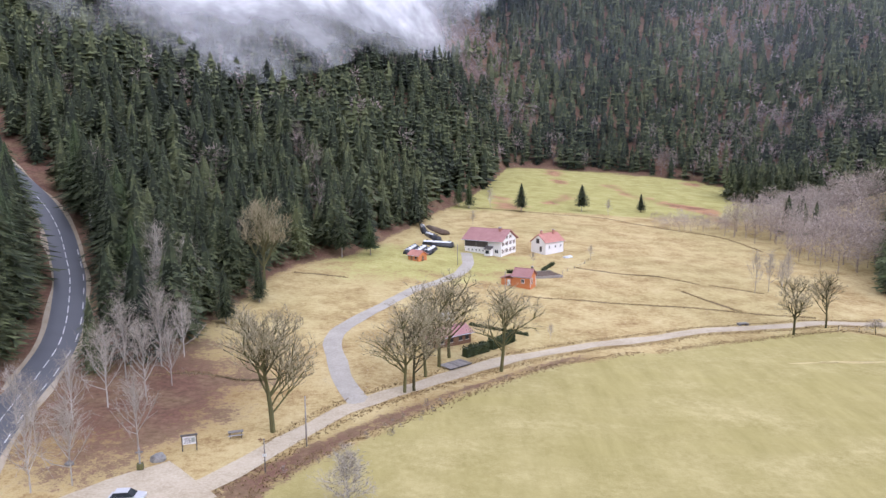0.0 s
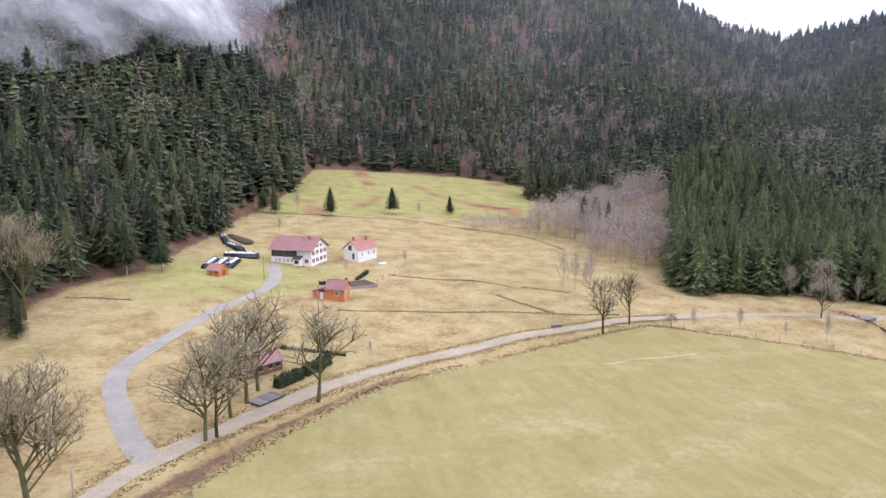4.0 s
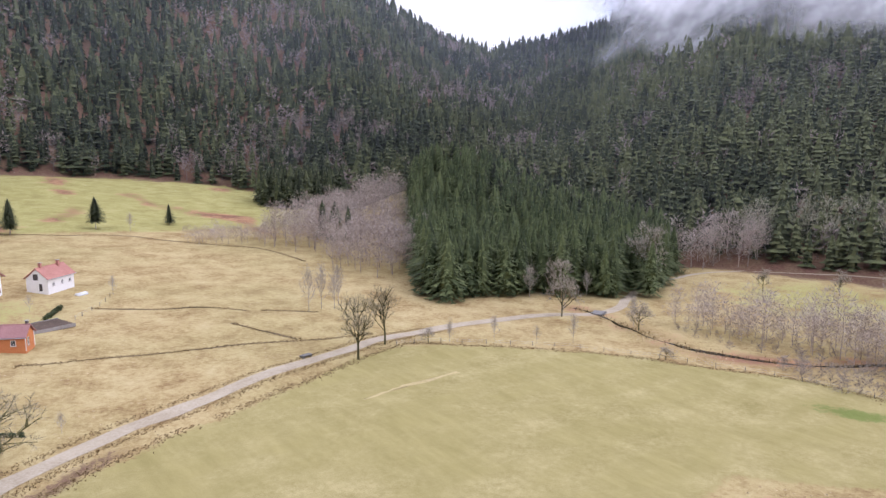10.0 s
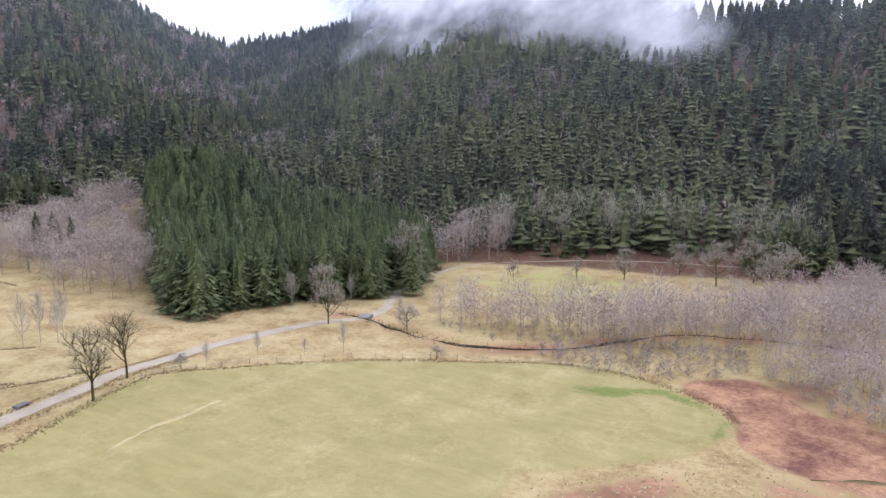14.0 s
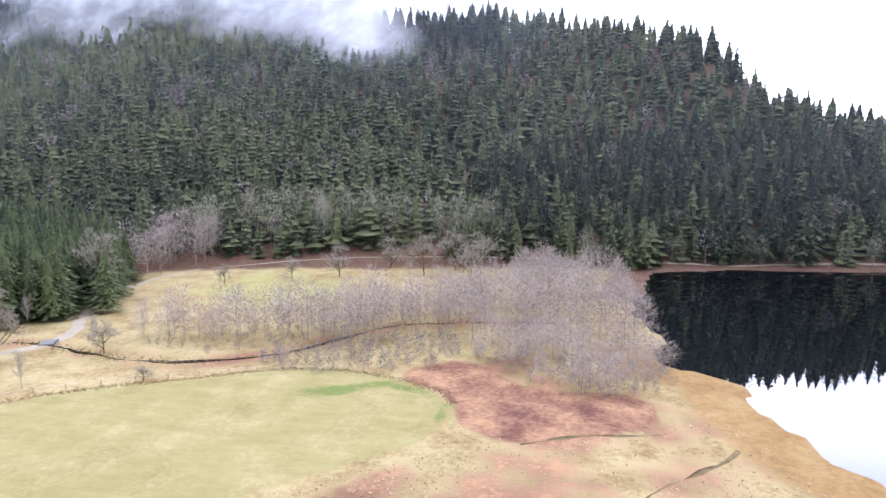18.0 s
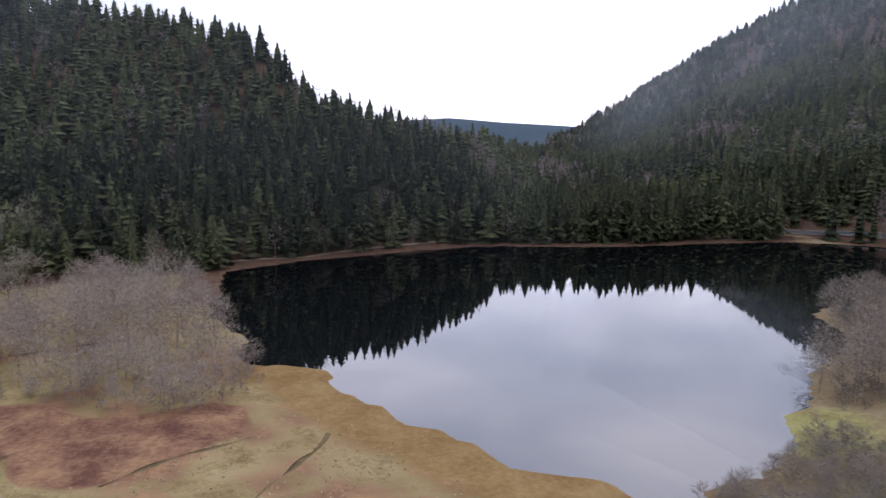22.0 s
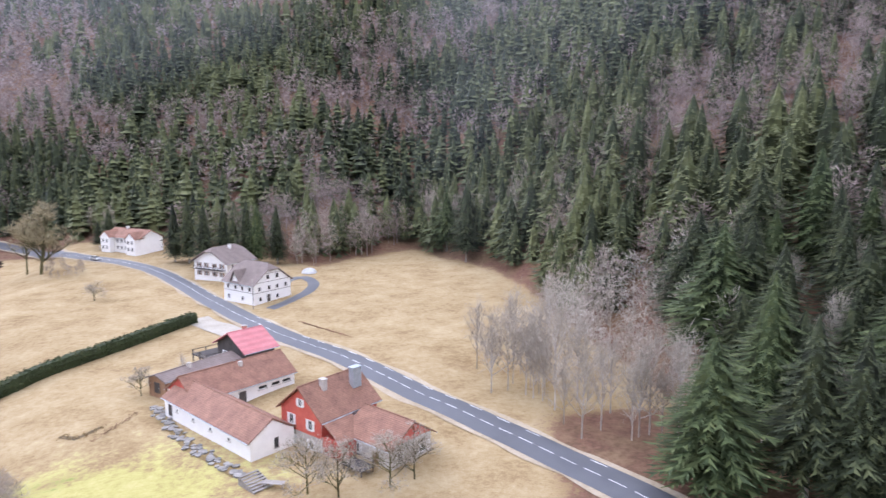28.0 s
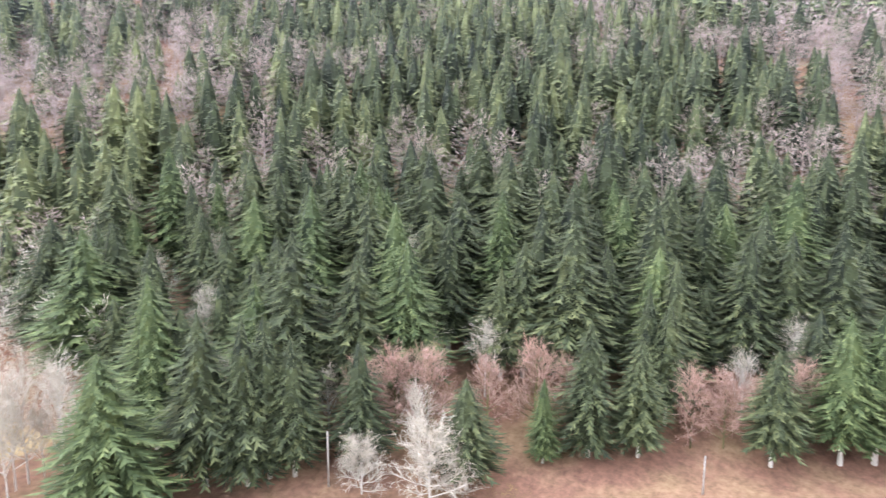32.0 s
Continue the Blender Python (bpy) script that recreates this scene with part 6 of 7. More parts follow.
# picnic ground and road edge
rng = np.random.RandomState(8)
for x, y, h in ((-51, 79, 12), (-47, 81, 13.5), (-43, 91, 13), (-54, 105, 16), (-50, 110, 15), (-57, 118, 15), (-53, 124, 16), (-60, 132, 15), (-55, 139, 14), (-62, 147, 17), (-66, 156, 18), (-61, 161, 17), (-63, 96, 11), (-58, 92, 10), (-48, 116, 12), (-57, 100, 12), (-51, 130, 13)):
    bare(SLENDER, x, y, h, "slender bare tree among dead leaves by road", 1.05, rng.randint(3), group="bare trees by the road")
for x, y, h in ((-68, 163, 21), (-62, 172, 19), (-56, 176, 22), (-57, 149, 11), (-54, 144, 12), (-50, 153, 14), (-64, 180, 24), (-47, 171, 12), (-83, 126, 29), (-80, 112, 22), (-88, 137, 28), (-78, 98, 15), (-81, 119, 28), (-85, 132, 27), (-91, 143, 28), (-96, 152, 27), (-101, 160, 26), (-73, 150, 24), (-77, 158, 26), (-68, 148, 20), (-85, 171, 26), (-79, 167, 25), (-93, 180, 26), (-99, 187, 26)):
    fir(x, y, h, "dark green fir at the edge of the wood", 1.05, group="firs at the edge of the wood")

# big firs at the edge of the wood by the road
fir(-25.5, -36, 21.0, "broad old fir standing alone beside the road", 1.95, 0, light=True)
near = [(-36, -31, 24, 1.0), (-38.5, -26, 23, 0.9), (-40.5, -24, 20, 0.9), (-42, -21, 19, 1.0), (-50, 0, 15, 1.1), (-47, -14, 18, 0.9), (-66, 18, 17, 0.95), (-59, 7, 12, 0.9), (-63, 12, 19, 1.0), (-72, 34, 16, 1.0), (-76, 42, 20, 1.0), (-78, 46, 22, 1.0), (-84, 60, 21, 1.0)]
for x, y, h, g in near:
    fir(x, y, h, "tall green fir with a pale trunk beside the road", g * 1.3, group="firs along the road")
YOUNG = ((-52, -17), (-54, -13), (-50, -14), (-64, 4), (-66, 8), (-71, 24), (-73, 28), (-75, 32), (-77, 37), (-56, -9), (-61, -2))
placed = np.array([(x, y) for x, y, h, g in near] + [(-25.5, -36), (-32, -43), (-26, -47), (-31, -37)] + [(x, y) for x, y in YOUNG])
rng = np.random.RandomState(31)
xs, ys = np.meshgrid(np.arange(-160, 30, 7.2), np.arange(-115, 110, 7.2))
xs, ys = (xs + rng.uniform(-2.4, 2.4, xs.shape)).ravel(), (ys + rng.uniform(-2.4, 2.4, ys.shape)).ravel()
bb, rr = bearing_of(xs, ys)
bb = np.where(bb < -60, bb + 360, bb)
r0 = slope_values(bb)[0]
for x, y, b, r, lim in zip(xs, ys, bb, rr, r0):
    if not (196 < b < 284 and lim + 4 < r < 140):
        continue
    if line_distance(np.array(x), np.array(y), MAIN_ROAD) < 9 or np.min(np.hypot(placed[:, 0] - x, placed[:, 1] - y)) < 4.5:
        continue
    if rng.uniform() < 0.16 or (b < 207 and rng.uniform() < 0.75):
        bare(SLENDER, x, y, rng.uniform(9, 15), "bare beech among the firs", 1.1, rng.randint(3), group="bare beeches in the wood")
    else:
        fir(x, y, rng.uniform(15, 27), "tall green fir in the wood above the road", rng.uniform(1.15, 1.55), group="firs above the road")
for x, y, h in ((-46, -3, 13), (-48, -0.5, 10), (-43.5, -11.5, 9), (-45.5, -13.5, 7)):
    bare(WHITISH, x, y, h, "whitish lichen-covered bare shrub tree before the firs", 1.15, rng.randint(3), group="pale shrub trees")
for x, y in YOUNG:
    h = rng.uniform(10.5, 14.5)
    bare(REDDISH, x, y, h, "reddish bare young beech at the edge of the firs", 1.05, rng.randint(3), group="young beeches")
for k in range(28):
    u = rng.uniform(0, 0.82)
    x, y = -8 - 14 * u + rng.uniform(-12, 3), -84 + 46 * u + rng.uniform(-10, 10)
    if line_distance(np.array(x), np.array(y), MAIN_ROAD) > 6.5:
        bare(SLENDER, x, y, rng.uniform(10, 18), "pale slender bare tree beside the road", 1.0, rng.randint(3), group="bare trees across the road")
for x, y, h in ((26, -47, 9), (22, -45.5, 8.5), (15, -46.5, 9), (11.5, -48, 8.5)):
    bare(ROUND, x, y, h, "ash-grey bare tree before the red house", 1.15, rng.randint(3), group="bare trees before the red house")


# ---- thickets ----
def inside_points(poly, gap, seed):
    rng = np.random.RandomState(seed)
    poly = smooth_line(poly, 4, True)
    lo, hi = poly.min(0), poly.max(0)
    xs, ys = np.meshgrid(np.arange(lo[0], hi[0], gap), np.arange(lo[1], hi[1], gap))
    xs, ys = (xs + rng.uniform(-0.45, 0.45, xs.shape) * gap).ravel(), (ys + rng.uniform(-0.45, 0.45, ys.shape) * gap).ravel()
    ok = (signed_distance(xs, ys, poly) < 0) & (signed_distance(xs, ys, LAKE[::3]) > 0.8) & (line_distance(xs, ys, TRACK[::2]) > 3) & (line_distance(xs, ys, MAIN_ROAD[::2]) > 6)
    return xs[ok], ys[ok], rng


def crowned(rng, limbs, n, thick, spread, low, length, wide, lobes=12):
    """A bare tree with real limbs under a rounded cloud of twigs."""
    wood = bare_shape(rng, limbs, 3, 0, thick, spread, low, 0.004)[0]
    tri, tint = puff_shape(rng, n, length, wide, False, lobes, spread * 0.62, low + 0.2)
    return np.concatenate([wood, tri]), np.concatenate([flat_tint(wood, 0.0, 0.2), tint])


BUSHY = [np.concatenate(bare_shape(RNG, 18, 10, 5, 0.006, 0.6, 0.02, 0.0032)) for k in range(5)]
BUSHY = [(t, flat_tint(t, 0.0, 0.6)) for t in BUSHY]
THICK = [crowned(RNG, 10, 420, 0.008, 0.42, 0.04 + 0.05 * (k % 3), 0.085, 0.0042, 14) for k in range(6)]
SCRUB = [np.concatenate(bare_shape(RNG, 12, 7, 4, 0.01, 0.55, 0.02, 0.008)) for k in range(4)]
SCRUB = [(t, flat_tint(t, 0.0, 0.6)) for t in SCRUB]
LOFTY = [crowned(RNG, 9, 460, 0.009, 0.36, 0.12, 0.07, 0.0045) for k in range(6)]
COPPICE = [crowned(RNG, 10, 400, 0.008, 0.3, 0.08, 0.085, 0.0042, 14) for k in range(6)]


def thicket(name, shapes, poly, gap, h0, h1, girth, label, material=TWIGS, seed=1, tint=0.1):
    x, y, rng = inside_points(poly, gap, seed)
    n = len(x)
    rows = np.stack([x, y, height(x, y) - 0.1, rng.uniform(h0, h1, n), rng.uniform(0.8, 1.2, n) * girth, rng.uniform(0, 6.28, n), rng.uniform(-0.25, 0.4, n) + tint], 1)
    return scatter(name, shapes, rows, material, label, "thicket", seed)


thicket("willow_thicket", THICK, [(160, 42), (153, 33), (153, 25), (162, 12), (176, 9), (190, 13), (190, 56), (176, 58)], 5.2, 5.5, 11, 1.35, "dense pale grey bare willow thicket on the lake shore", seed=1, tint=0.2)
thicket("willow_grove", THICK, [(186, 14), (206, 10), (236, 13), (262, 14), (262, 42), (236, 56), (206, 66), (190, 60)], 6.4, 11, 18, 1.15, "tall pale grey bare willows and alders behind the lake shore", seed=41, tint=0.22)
thicket("willow_scrub", SCRUB, [(160, 42), (153, 34), (152, 24), (160, 12), (172, 11), (178, 30), (178, 56), (166, 50)], 3.0, 1.6, 3.8, 1.3, "low bare willow scrub beside the bog", BUSH, 2, 0.2)
thicket("willow_scrub", SCRUB, [(161, 102), (160, 86), (163, 73), (173, 61), (188, 58), (194, 70), (182, 90), (170, 106)], 3.2, 1.8, 4.4, 1.35, "low grey willow scrub between the field and the stream", BUSH, 43, 0.25)
thicket("alder_row", COPPICE, [(176, 142), (180, 122), (183, 102), (180, 88), (192, 74), (205, 62), (224, 56), (226, 70), (212, 84), (203, 98), (199, 114), (192, 132), (182, 148)], 4.4, 7, 17, 1.15, "row of thin bare alders along the stream", seed=3, tint=0.3)
thicket("stream_scrub", SCRUB, [(170, 130), (172, 112), (182, 98), (196, 86), (212, 66), (236, 56), (240, 70), (214, 92), (204, 112), (190, 132), (178, 142)], 5.0, 1.2, 3.2, 1.4, "low bare scrub along the stream", BUSH, 4, 0.1)
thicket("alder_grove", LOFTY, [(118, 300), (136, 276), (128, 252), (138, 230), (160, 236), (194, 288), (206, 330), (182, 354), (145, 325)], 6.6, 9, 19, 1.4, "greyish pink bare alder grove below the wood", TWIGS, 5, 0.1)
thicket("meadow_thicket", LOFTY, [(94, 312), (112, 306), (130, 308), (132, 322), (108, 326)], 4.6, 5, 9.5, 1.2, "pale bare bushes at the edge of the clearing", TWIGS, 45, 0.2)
thicket("shore_thicket", THICK, [(105, -88), (112, -100), (122, -118), (134, -136), (152, -162), (152, -182), (138, -174), (120, -152), (106, -136), (97, -110), (95, -94)], 4.4, 6.5, 13.5, 1.25, "bare grey-brown bushes along the lake shore", BUSH, 6, 0.05)
thicket("shore_scrub", BUSHY, [(86, -33), (88, -54), (91, -66), (86, -74), (76, -66), (64, -56), (58, -45), (70, -30)], 2.6, 2.4, 5.5, 1.5, "dense bare grey-brown scrub on the near shore", BUSH, 7, 0.1)
thicket("rusty_shrubs", BUSHY, [(68, -58), (62, -49), (57, -43), (61, -41), (67, -48), (71, -57)], 1.5, 0.9, 1.9, 1.5, "low rust-brown shrubs on the lawn above the shore", RED_TWIGS, 54, 0.0)
thicket("shore_scrub", SCRUB, [(98, -84), (104, -98), (97, -101), (91, -94), (92, -84)], 2.4, 2, 4, 1.3, "low bare scrub on the lake shore", BUSH, 8, 0.0)
LICHEN = foliage_material("lichen_twigs", (0.14, 0.13, 0.08), (0.31, 0.29, 0.2), (0.48, 0.46, 0.35))
thicket("edge_beeches", LOFTY, [(254, 192), (276, 184), (290, 170), (300, 172), (292, 194), (262, 203)], 7.0, 15, 22, 1.3, "large pale grey bare trees at the foot of the wooded slope", TWIGS, 9, tint=0.25)
thicket("lichen_trees", LOFTY, [(296, 178), (304, 150), (309, 100), (313, 50), (326, 50), (324, 110), (317, 160), (302, 200)], 8.0, 15, 27, 0.85, "tall lichen-green bare trees at the foot of the wooded slope", LICHEN, 49, tint=0.15)
thicket("edge_scrub", SCRUB, [(262, 190), (285, 183), (304, 135), (310, 70), (320, 70), (314, 135), (294, 192)], 4.6, 1.4, 4, 1.3, "low brown scrub between the path and the wood", BUSH, 33, 0.0)
thicket("edge_scrub", SCRUB, [(309, 60), (320, -20), (324, -60), (323, -118), (331, -118), (332, -20), (320, 60)], 4.2, 1.5, 4, 1.3, "low brown scrub above the lake path", BUSH, 34, 0.0)
thicket("shore_beeches", LOFTY, [(308, 40), (313, -10), (315, -60), (315, -120), (320, -120), (320, -10), (316, 40)], 9, 8, 15, 1.0, "grey-brown bare trees overhanging the lake shore", LICHEN, 52, 0.0)
thicket("edge_beeches", LOFTY, [(326, 60), (322, -10), (325, -60), (324, -120), (316, -150), (330, -150), (338, -60), (338, 40)], 8, 9, 17, 0.95, "bare trees at the foot of the wooded slope by the lake path", seed=10, tint=0.2)
thicket("far_shore_bushes", SCRUB, [(300, -150), (285, -190), (270, -235), (258, -270), (232, -306), (200, -314), (196, -320), (236, -314), (268, -272), (296, -192), (310, -150)], 6, 2, 5, 1.2, "brown scrub along the far shore", BUSH, 11, 0.0)
thicket("meadow_scrub", SCRUB, [(104, -212), (112, -205), (120, -222), (124, -240), (112, -236)], 5.0, 2, 4.5, 1.1, "bare bushes in the meadow by the road", BUSH, 12, 0.1)
thicket("edge_beeches", LOFTY, [(30, -205), (10, -216), (-6, -232), (-26, -232), (-40, -205), (-46, -160), (-36, -130), (-28, -100), (-38, -95), (-52, -150), (-56, -210), (-20, -246), (30, -222)], 6.5, 9, 17, 0.9, "pale bare trees at the edge of the clearing", seed=13, tint=0.25)
thicket("roadside_beeches", COPPICE, [(-14, -84), (-24, -66), (-30, -54), (-44, -60), (-52, -84), (-46, -112), (-30, -104), (-20, -96)], 8.5, 11, 18, 1.0, "thin pale bare beeches climbing from the road", PALE_TWIGS, 53, 0.35)
thicket("edge_beeches", LOFTY, [(-20, 300), (-26, 260), (-40, 236), (-50, 226), (-55, 190), (-62, 186), (-62, 235), (-40, 290)], 11, 8, 13, 0.9, "bare trees at the edge of the firs by the farm", seed=14, tint=0.15)
thicket("shore_beeches", LOFTY, [(128, -300), (118, -280), (108, -272), (118, -292)], 6, 12, 20, 0.8, "grey bare trees at the end of the lake", seed=15, tint=0.1)

thicket("far_shore_trees", COPPICE, [(150, -292), (160, -306), (190, -316), (230, -312), (258, -288), (262, -294), (236, -326), (200, -334), (165, -328), (144, -300)], 7, 5, 11, 1.1, "bare trees between the lake and the far road", seed=16, tint=0.05)

for x, y, h, g in ((271, 116, 13, 1.1), (292, 100, 14, 1.0), (279, 84, 18, 1.05), (293, 73, 19, 1.0), (260, 131, 10, 0.9), (246, 151, 9, 0.8), (284, 62, 18, 1.1), (264, 64, 16, 1.0)):
    bare(ROUND, x, y, h, "pale bare tree standing in the wet meadow", g, int(x) % 3, group="bare trees in the wet meadow")
bare(ROUND, 213, 177, 26, "large lichen-grey bare tree before the fir plantation", 0.8, 0)
for x, y, h in ((164, 197, 9), (167, 189, 12), (186, 181, 9), (176, 187, 12)):
    bare(SLENDER, x, y, h, "thin pale bare tree at the foot of the fir plantation", 1.0, int(x) % 3, group="saplings before the plantation")
bare(DOME, 120, -221, 27, "huge grey-brown bare tree at the head of the lake", 1.25, 1)
bare(BROAD, 128, -230, 21, "grey-brown bare tree at the head of the lake", 0.9, 2)
for x, y, h, g in ((164, 144, 9, 1.1), (147, 124, 3.5, 1.6), (105, 162, 4, 1.5), (89, -174, 6.5, 1.4), (57, -91, 6, 1.2)):
    bare(ROUND, x, y, h, "small bare bushy tree in the dead grass", g, int(x) % 3, group="bushy small trees")
bare(WHITISH, -12, 79, 7.5, "whitish bare bush on the bank of the field", 1.3, 1)

# plantation and fir clumps
def fir_block(name, poly, gap, h0, h1, girth, label, seed, tint=0.2, shapes=FIR_MID, material=NEEDLES):
    x, y, rng = inside_points(poly, gap, seed)
    n = len(x)
    rows = np.stack([x, y, height(x, y) - 0.1, rng.uniform(h0, h1, n), rng.uniform(0.85, 1.2, n) * girth, rng.uniform(0, 6.28, n), rng.uniform(-0.15, 0.3, n) + tint], 1)
    return scatter(name, shapes, rows, material, label, "forest", seed)


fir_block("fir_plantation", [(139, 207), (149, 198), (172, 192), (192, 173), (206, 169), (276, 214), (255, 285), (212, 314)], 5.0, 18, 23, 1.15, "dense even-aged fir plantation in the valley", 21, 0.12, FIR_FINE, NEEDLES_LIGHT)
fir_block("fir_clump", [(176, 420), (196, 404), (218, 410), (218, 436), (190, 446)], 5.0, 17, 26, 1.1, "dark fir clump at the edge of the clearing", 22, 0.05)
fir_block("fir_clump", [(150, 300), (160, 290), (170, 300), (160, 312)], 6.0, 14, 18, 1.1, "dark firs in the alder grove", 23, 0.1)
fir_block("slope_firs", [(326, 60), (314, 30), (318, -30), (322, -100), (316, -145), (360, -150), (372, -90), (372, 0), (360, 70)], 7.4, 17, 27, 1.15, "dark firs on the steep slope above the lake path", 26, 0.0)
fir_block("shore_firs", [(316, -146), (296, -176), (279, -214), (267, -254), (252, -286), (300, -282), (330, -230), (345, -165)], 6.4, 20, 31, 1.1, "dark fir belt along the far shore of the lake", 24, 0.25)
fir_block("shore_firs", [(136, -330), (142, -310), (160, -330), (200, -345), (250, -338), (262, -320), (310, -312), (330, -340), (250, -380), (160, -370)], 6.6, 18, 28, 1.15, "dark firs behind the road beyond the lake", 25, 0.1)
for x, y, h in ((133, -146, 9), (138, -152, 7), (112, -262, 12), (110, -270, 16)):
    fir(x, y, h, "small dark fir on the lake shore", 1.1, group="firs on the lake shore")
fir(62, -207, 24, "tall yellow-green fir beside the houses", 1.0, 0)
for x, y, h in ((45, -214, 23), (38, -216, 22), (57, -218, 22), (49, -221, 24), (70, -222, 25), (76, -228, 23)):
    fir(x, y, h, "tall dark fir behind the houses", 1.0, group="firs behind the houses")
for x, y, h in ((-25, -214, 24), (-31, -206, 26), (-29, -198, 22)):
    fir(x, y, h, "tall dark fir at the edge of the clearing", 1.15, group="firs at the clearing")


# ---- ditches, banks and tussocks ----
def tussocks(name, line, width, gap, h0, h1, label, seed, material=TUFT):
    rng = np.random.RandomState(seed)
    line = smooth_line(line, gap)
    p = line + rng.normal(size=line.shape) * width
    z = height(p[:, 0], p[:, 1])
    blades = 7
    n = len(p)
    c = np.repeat(np.column_stack([p, z]), blades, 0)
    a, r = rng.uniform(0, 6.28, n * blades), rng.uniform(0.05, 0.32, n * blades)
    h = rng.uniform(h0, h1, n * blades)
    tip = c + np.stack([np.cos(a) * r, np.sin(a) * r, h], 1)
    side = np.stack([-np.sin(a), np.cos(a), 0 * a], 1) * 0.07
    foot = c + np.stack([np.cos(a) * r * 0.3, np.sin(a) * r * 0.3, 0 * a - 0.05], 1)
    tri = np.stack([foot - side, foot + side, tip], 1)
    ob = mesh_object(name, tri.reshape(-1, 3), np.arange(n * blades * 3).reshape(-1, 3), material, attrs=dict(tint=np.repeat(rng.uniform(0, 0.8, n * blades), 3)))
    return tagged(ob, label, "grass", kind="stuff")


DITCHES = [[(44, 226), (56, 220), (68, 216), (78, 208)],
           [(82, 207), (95, 200)],
           [(22, 187), (42, 184), (65, 181), (86, 176), (97, 175)],
           [(70, 198), (74, 189), (79, 179)],
           [(17, 349), (49, 341), (75, 334), (93, 321), (113, 304), (122, 292), (126, 269)],
           [(-45, 203), (-29, 200)],
           [(-58, 118), (-46, 122), (-36, 120), (-26, 122)], [(66, -76), (63, -74), (60, -77)]]
DITCH = surface("wet_ditch", (0.09, 0.065, 0.03), (0.22, 0.16, 0.08), 0.8, 0.9)
for k, line in enumerate(DITCHES):
    tagged(ribbon("ditch", smooth_line(line, 2.0), 0.55, DITCH, 0.06, jitter=0.4), "narrow dark ditch in the meadow", "ditch", kind="structure")
    tussocks("ditch_grass", line, 0.5, 0.12, 0.08, 0.3, "dead brown grass along the ditch", 90 + k)
tagged(ribbon("stream", STREAM, 0.8, WATER, 0.06, jitter=1.0), "narrow dark stream between bare banks", "stream", kind="structure")
tussocks("stream_bank_grass", STREAM, 1.4, 0.3, 0.2, 0.7, "dead brown grass along the stream", 120)
tussocks("field_bank_grass", FIELD[:34], 0.7, 0.09, 0.06, 0.25, "brown grass bank at the edge of the mown field", 121)
n_field = len(FIELD)
tussocks("field_bank_grass", FIELD[n_field - 36:], 0.7, 0.09, 0.06, 0.25, "brown grass bank at the edge of the mown field", 122)
side_line = TRACK + np.array((1.6, -2.4))
tussocks("track_verge_grass", side_line[6:66], 0.6, 0.1, 0.06, 0.25, "rough brown grass along the track", 123)
tussocks("track_verge_grass", (TRACK - np.array((1.6, -2.4)))[14:66], 0.5, 0.12, 0.06, 0.22, "rough brown grass along the track", 124)
thicket("verge_brush", SCRUB, [(-22, 86), (-14, 97), (-4, 110), (6, 119), (14, 127), (10, 122), (-2, 106), (-16, 88)], 2.6, 0.6, 1.5, 1.6, "low red-brown brush on the bank below the lane", BUSH, 30, -0.2)
for line in ([(137, 19), (134, 26), (131, 36), (127, 44)], [(131, 7), (125, 12), (119, 18), (111, 26), (104, 30)]):
    tagged(ribbon("bog_rill", smooth_line(line, 0.6), 0.22, VERGE, 0.02, jitter=0.9), "dark wet rill through the bog", "rill", kind="structure")
pile = base("brush_pile", 57.5, -76, 1.2, "long low pile of brown brushwood in the meadow", "brush pile")
g = Geo()
rng = np.random.RandomState(3)
for k in range(60):
    u = rng.uniform(-6, 6)
    g.tube((u, rng.uniform(-0.4, 0.4), rng.uniform(0, 0.4)), (u + rng.uniform(-1.2, 1.2), rng.uniform(-0.6, 0.6), rng.uniform(0.1, 0.8)), 0.05, 0.02, 4)
part("branches", g, BROWN_WOOD, pile)

def tussock_field(name, poly, gap, label, seed, material, wide=0.4, h0=0.04, h1=0.28):
    """Clumps of bent dead grass spread over an outline."""
    x, y, rng = inside_points(poly, gap, seed)
    keep = wave(x, y, 6, seed) + rng.normal(0, 0.5, len(x)) > 0
    x, y = x[keep], y[keep]
    blades = 6
    n = len(x) * blades
    c = np.repeat(np.column_stack([x, y, height(x, y) - 0.03]), blades, 0)
    a, r = rng.uniform(0, 6.28, n), rng.uniform(0.3, 1.0, n) * wide
    out = np.stack([np.cos(a), np.sin(a), 0 * a], 1)
    side = np.stack([-np.sin(a), np.cos(a), 0 * a], 1) * (wide * 0.45)
    tip = c + out * (r * 1.3)[:, None] + np.array((0, 0, 1)) * rng.uniform(h0, h1, n)[:, None]
    tri = np.stack([c - side, c + side, tip], 1)
    ob = mesh_object(name, tri.reshape(-1, 3), np.arange(n * 3).reshape(-1, 3), material, attrs=dict(tint=np.repeat(rng.uniform(0, 0.8, n), 3)))
    return tagged(ob, label, "grass", kind="stuff")


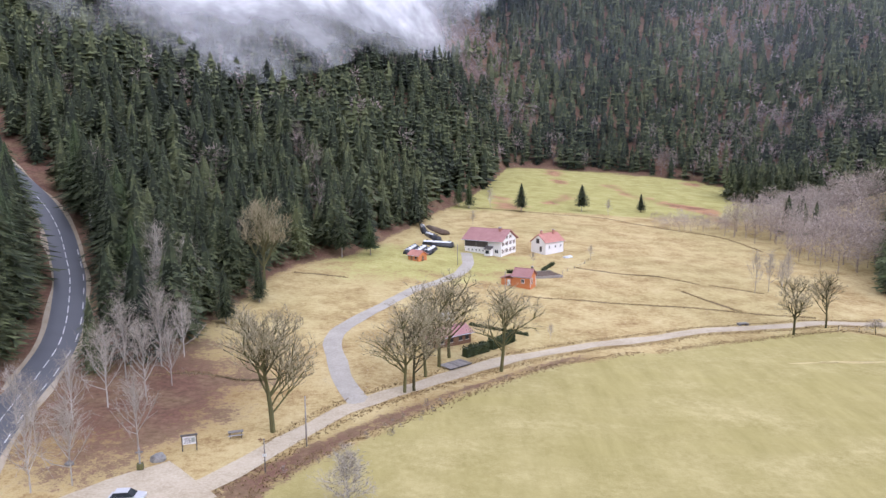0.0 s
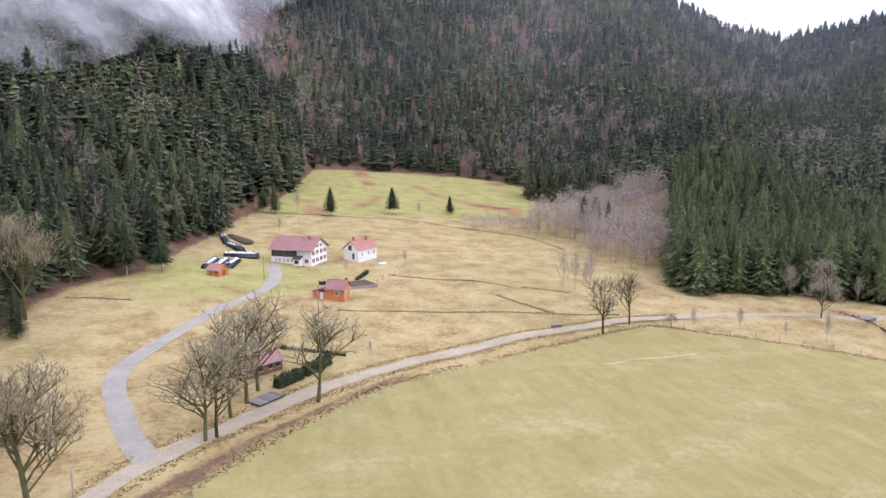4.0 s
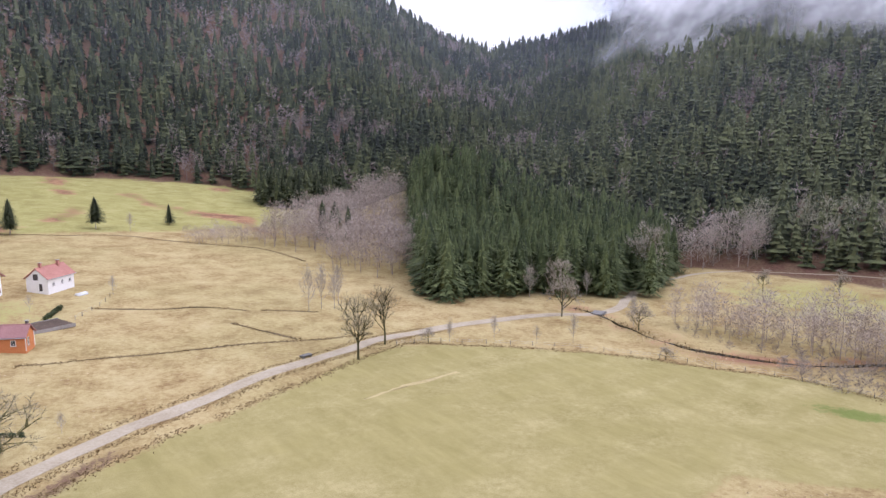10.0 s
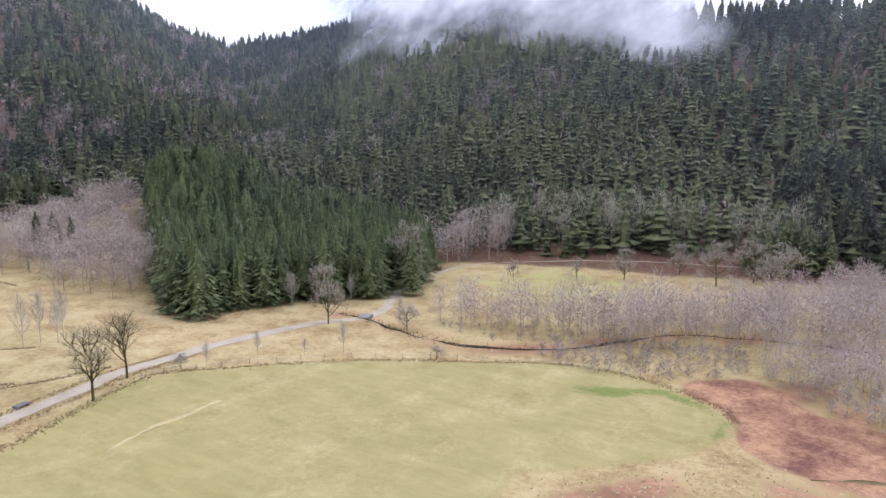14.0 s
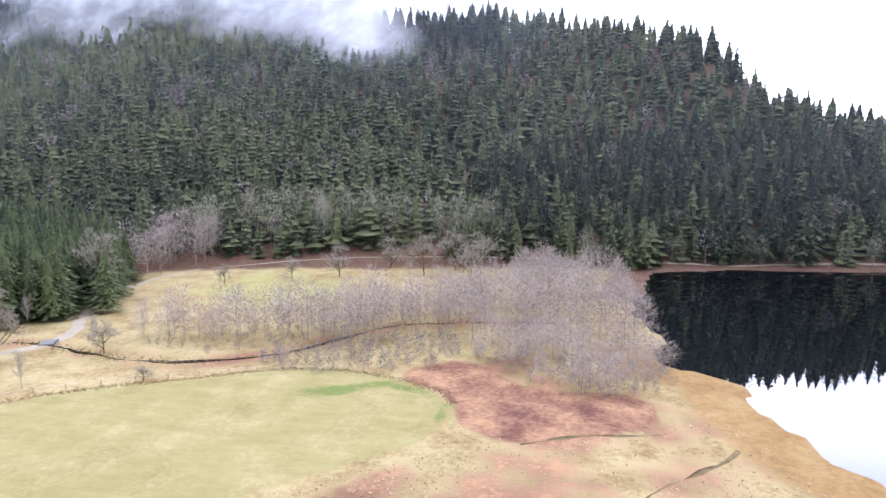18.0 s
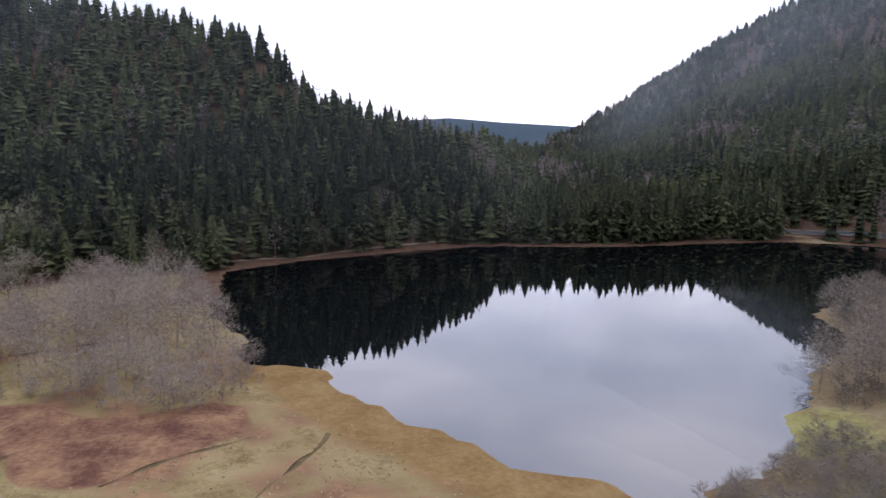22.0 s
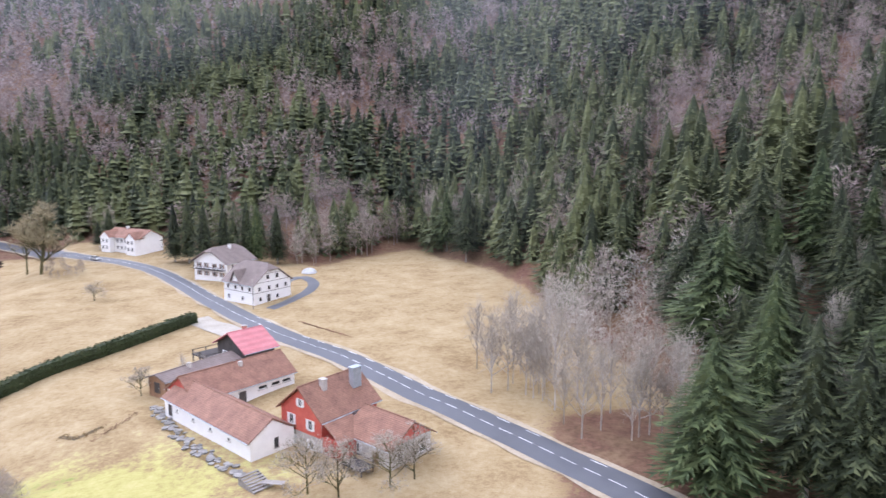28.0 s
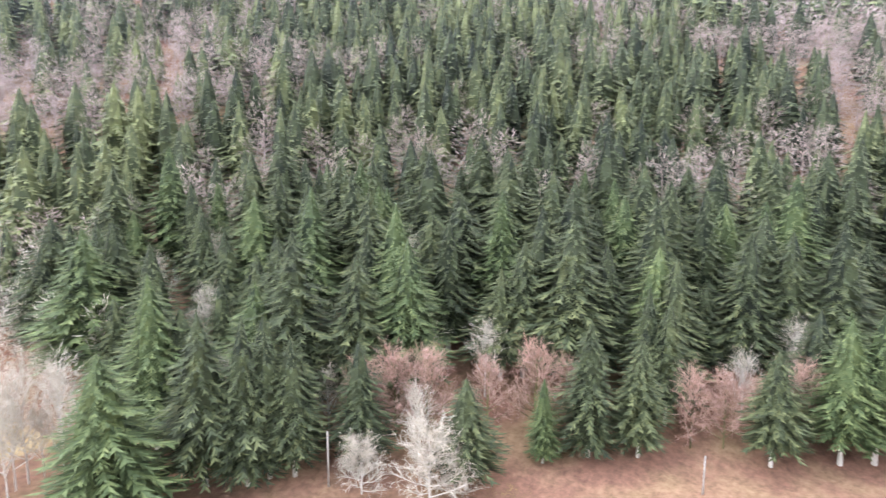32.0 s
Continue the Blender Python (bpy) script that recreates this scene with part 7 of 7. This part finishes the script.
STRAW_TUFT = foliage_material("straw_tussocks", (0.3, 0.2, 0.09), (0.5, 0.38, 0.2), (0.7, 0.58, 0.36))
tussock_field("fen_tussocks", [(162, 76), (153, 60), (139, 56), (126, 59), (107, 76), (94, 80), (72, 54), (60, 20), (72, -4), (110, -4), (140, 6), (140, 20), (128, 38), (133, 52)], 1.5, "pale straw tussocks over the fen", 61, STRAW_TUFT)
tussock_field("stream_tussocks", [(166, 158), (156, 142), (154, 122), (160, 104), (168, 100), (164, 118), (166, 142)], 1.4, "pale tussocks between field and stream", 64, STRAW_TUFT)
tussock_field("meadow_tussocks", [(-14, 112), (8, 132), (33, 149), (63, 162), (98, 171), (140, 172), (136, 200), (100, 230), (40, 225), (10, 190), (-12, 160), (-16, 130)], 2.6, "dry tufts in the pale meadow", 65, STRAW_TUFT, 0.35, 0.03, 0.16)

# ---- road markings ----
def dash_row(offset, dash, gap, lo, hi, name):
    line = MAIN_ROAD
    seg = np.linalg.norm(np.diff(line, axis=0), axis=1)
    s = np.concatenate([[0], np.cumsum(seg)])
    at = lambda d: np.array([np.interp(d, s, line[:, 0]), np.interp(d, s, line[:, 1])])
    road = bpy.data.objects["road"]
    d = lo
    while d < min(hi, s[-1] - dash):
        g = Geo()
        for k in range(3):
            p, q = at(d + dash * k / 2), at(d + dash * k / 2 + 0.4)
            t = (q - p) / np.linalg.norm(q - p)
            nn = np.array((-t[1], t[0]))
            zc = float(height(*p)) + 0.26
            for w in (-0.09, 0.09):
                c = p + nn * (offset + w)
                g.v.append((c[0], c[1], zc))
        g.f = [(0, 1, 3, 2), (2, 3, 5, 4)]
        part(name, g, PAINT, road)
        d += dash + gap


SEG = np.concatenate([[0], np.cumsum(np.linalg.norm(np.diff(MAIN_ROAD, axis=0), axis=1))])
where = lambda y0: float(np.interp(y0, MAIN_ROAD[:, 1][40:], SEG[40:]))
dash_row(0.0, 3.0, 1.33, where(-262), where(-20), "centre_dash")
dash_row(0.0, 3.0, 1.33, where(85), where(190), "centre_dash")
dash_row(2.75, 3.0, 3.5, where(-200), where(-20), "edge_dash")
dash_row(-2.75, 3.0, 3.5, where(90), where(165), "edge_dash")

# ---- mist on the heights ----
def mist_sheet(f, lo, hi, rise, dense, seed):
    """A drifting bank of cloud that leans back over the slope, thicker with height; f: how far up the slope it begins."""
    bs, us = np.radians(np.linspace(lo, hi, 70)), np.linspace(0, 1, 26)
    gb, gu = np.meshgrid(bs, us)
    r0, rc, zc = slope_values(np.degrees(gb))
    foot = r0 + (f + 0.04 * np.sin(gb * 9 + seed)) * (rc - r0)
    gr = foot + gu * (45 + 0.16 * (rc - r0))
    x, y = CENTRE[0] + gr * np.sin(gb), CENTRE[1] + gr * np.cos(gb)
    z = height(CENTRE[0] + foot * np.sin(gb), CENTRE[1] + foot * np.cos(gb)) + 12 + gu * rise + 9 * wave(x, y, 70, seed)
    fade = step01((np.degrees(gb) - lo) / 14) * step01((hi - np.degrees(gb)) / 14)
    d = (dense + 0.22 + 1.2 * gu) * fade - 0.6 * (1 - fade)
    i = np.arange(x.size).reshape(x.shape)
    f = np.stack([i[:-1, :-1], i[:-1, 1:], i[1:, 1:], i[1:, :-1]], -1).reshape(-1, 4)
    ob = mesh_object("cloud", np.stack([x, y, z], -1).reshape(-1, 3), f, MIST, smooth=True, attrs=dict(dense=d.ravel()))
    tagged(ob, "thin white cloud drifting over the wooded heights", "cloud", kind="structure")


for k in range(4):
    mist_sheet(0.31 + 0.1 * k, -62, 10, 190, -0.2 + 0.1 * k, 7 * k + 1)
    mist_sheet(0.55 + 0.09 * k, 43, 87, 170, -0.1 + 0.06 * k, 5 * k + 2)
for k in range(2):
    mist_sheet(0.66 + 0.12 * k, 138, 172, 150, -0.4, 3 * k + 3)


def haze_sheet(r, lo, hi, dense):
    """A faint see-through sheet added across the valley to stand in for haze."""
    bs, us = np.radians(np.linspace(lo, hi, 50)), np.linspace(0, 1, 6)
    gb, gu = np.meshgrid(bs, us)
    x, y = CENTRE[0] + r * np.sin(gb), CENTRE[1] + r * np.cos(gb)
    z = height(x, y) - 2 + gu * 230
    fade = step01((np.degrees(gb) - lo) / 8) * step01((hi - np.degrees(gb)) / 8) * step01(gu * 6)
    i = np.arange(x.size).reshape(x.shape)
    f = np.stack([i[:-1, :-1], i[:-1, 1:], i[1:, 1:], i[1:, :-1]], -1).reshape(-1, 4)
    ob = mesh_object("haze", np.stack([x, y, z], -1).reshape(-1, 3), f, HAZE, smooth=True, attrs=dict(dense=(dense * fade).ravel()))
    tagged(ob, "faint bluish sheet added to stand in for haze before the slopes", "haze", kind="structure")


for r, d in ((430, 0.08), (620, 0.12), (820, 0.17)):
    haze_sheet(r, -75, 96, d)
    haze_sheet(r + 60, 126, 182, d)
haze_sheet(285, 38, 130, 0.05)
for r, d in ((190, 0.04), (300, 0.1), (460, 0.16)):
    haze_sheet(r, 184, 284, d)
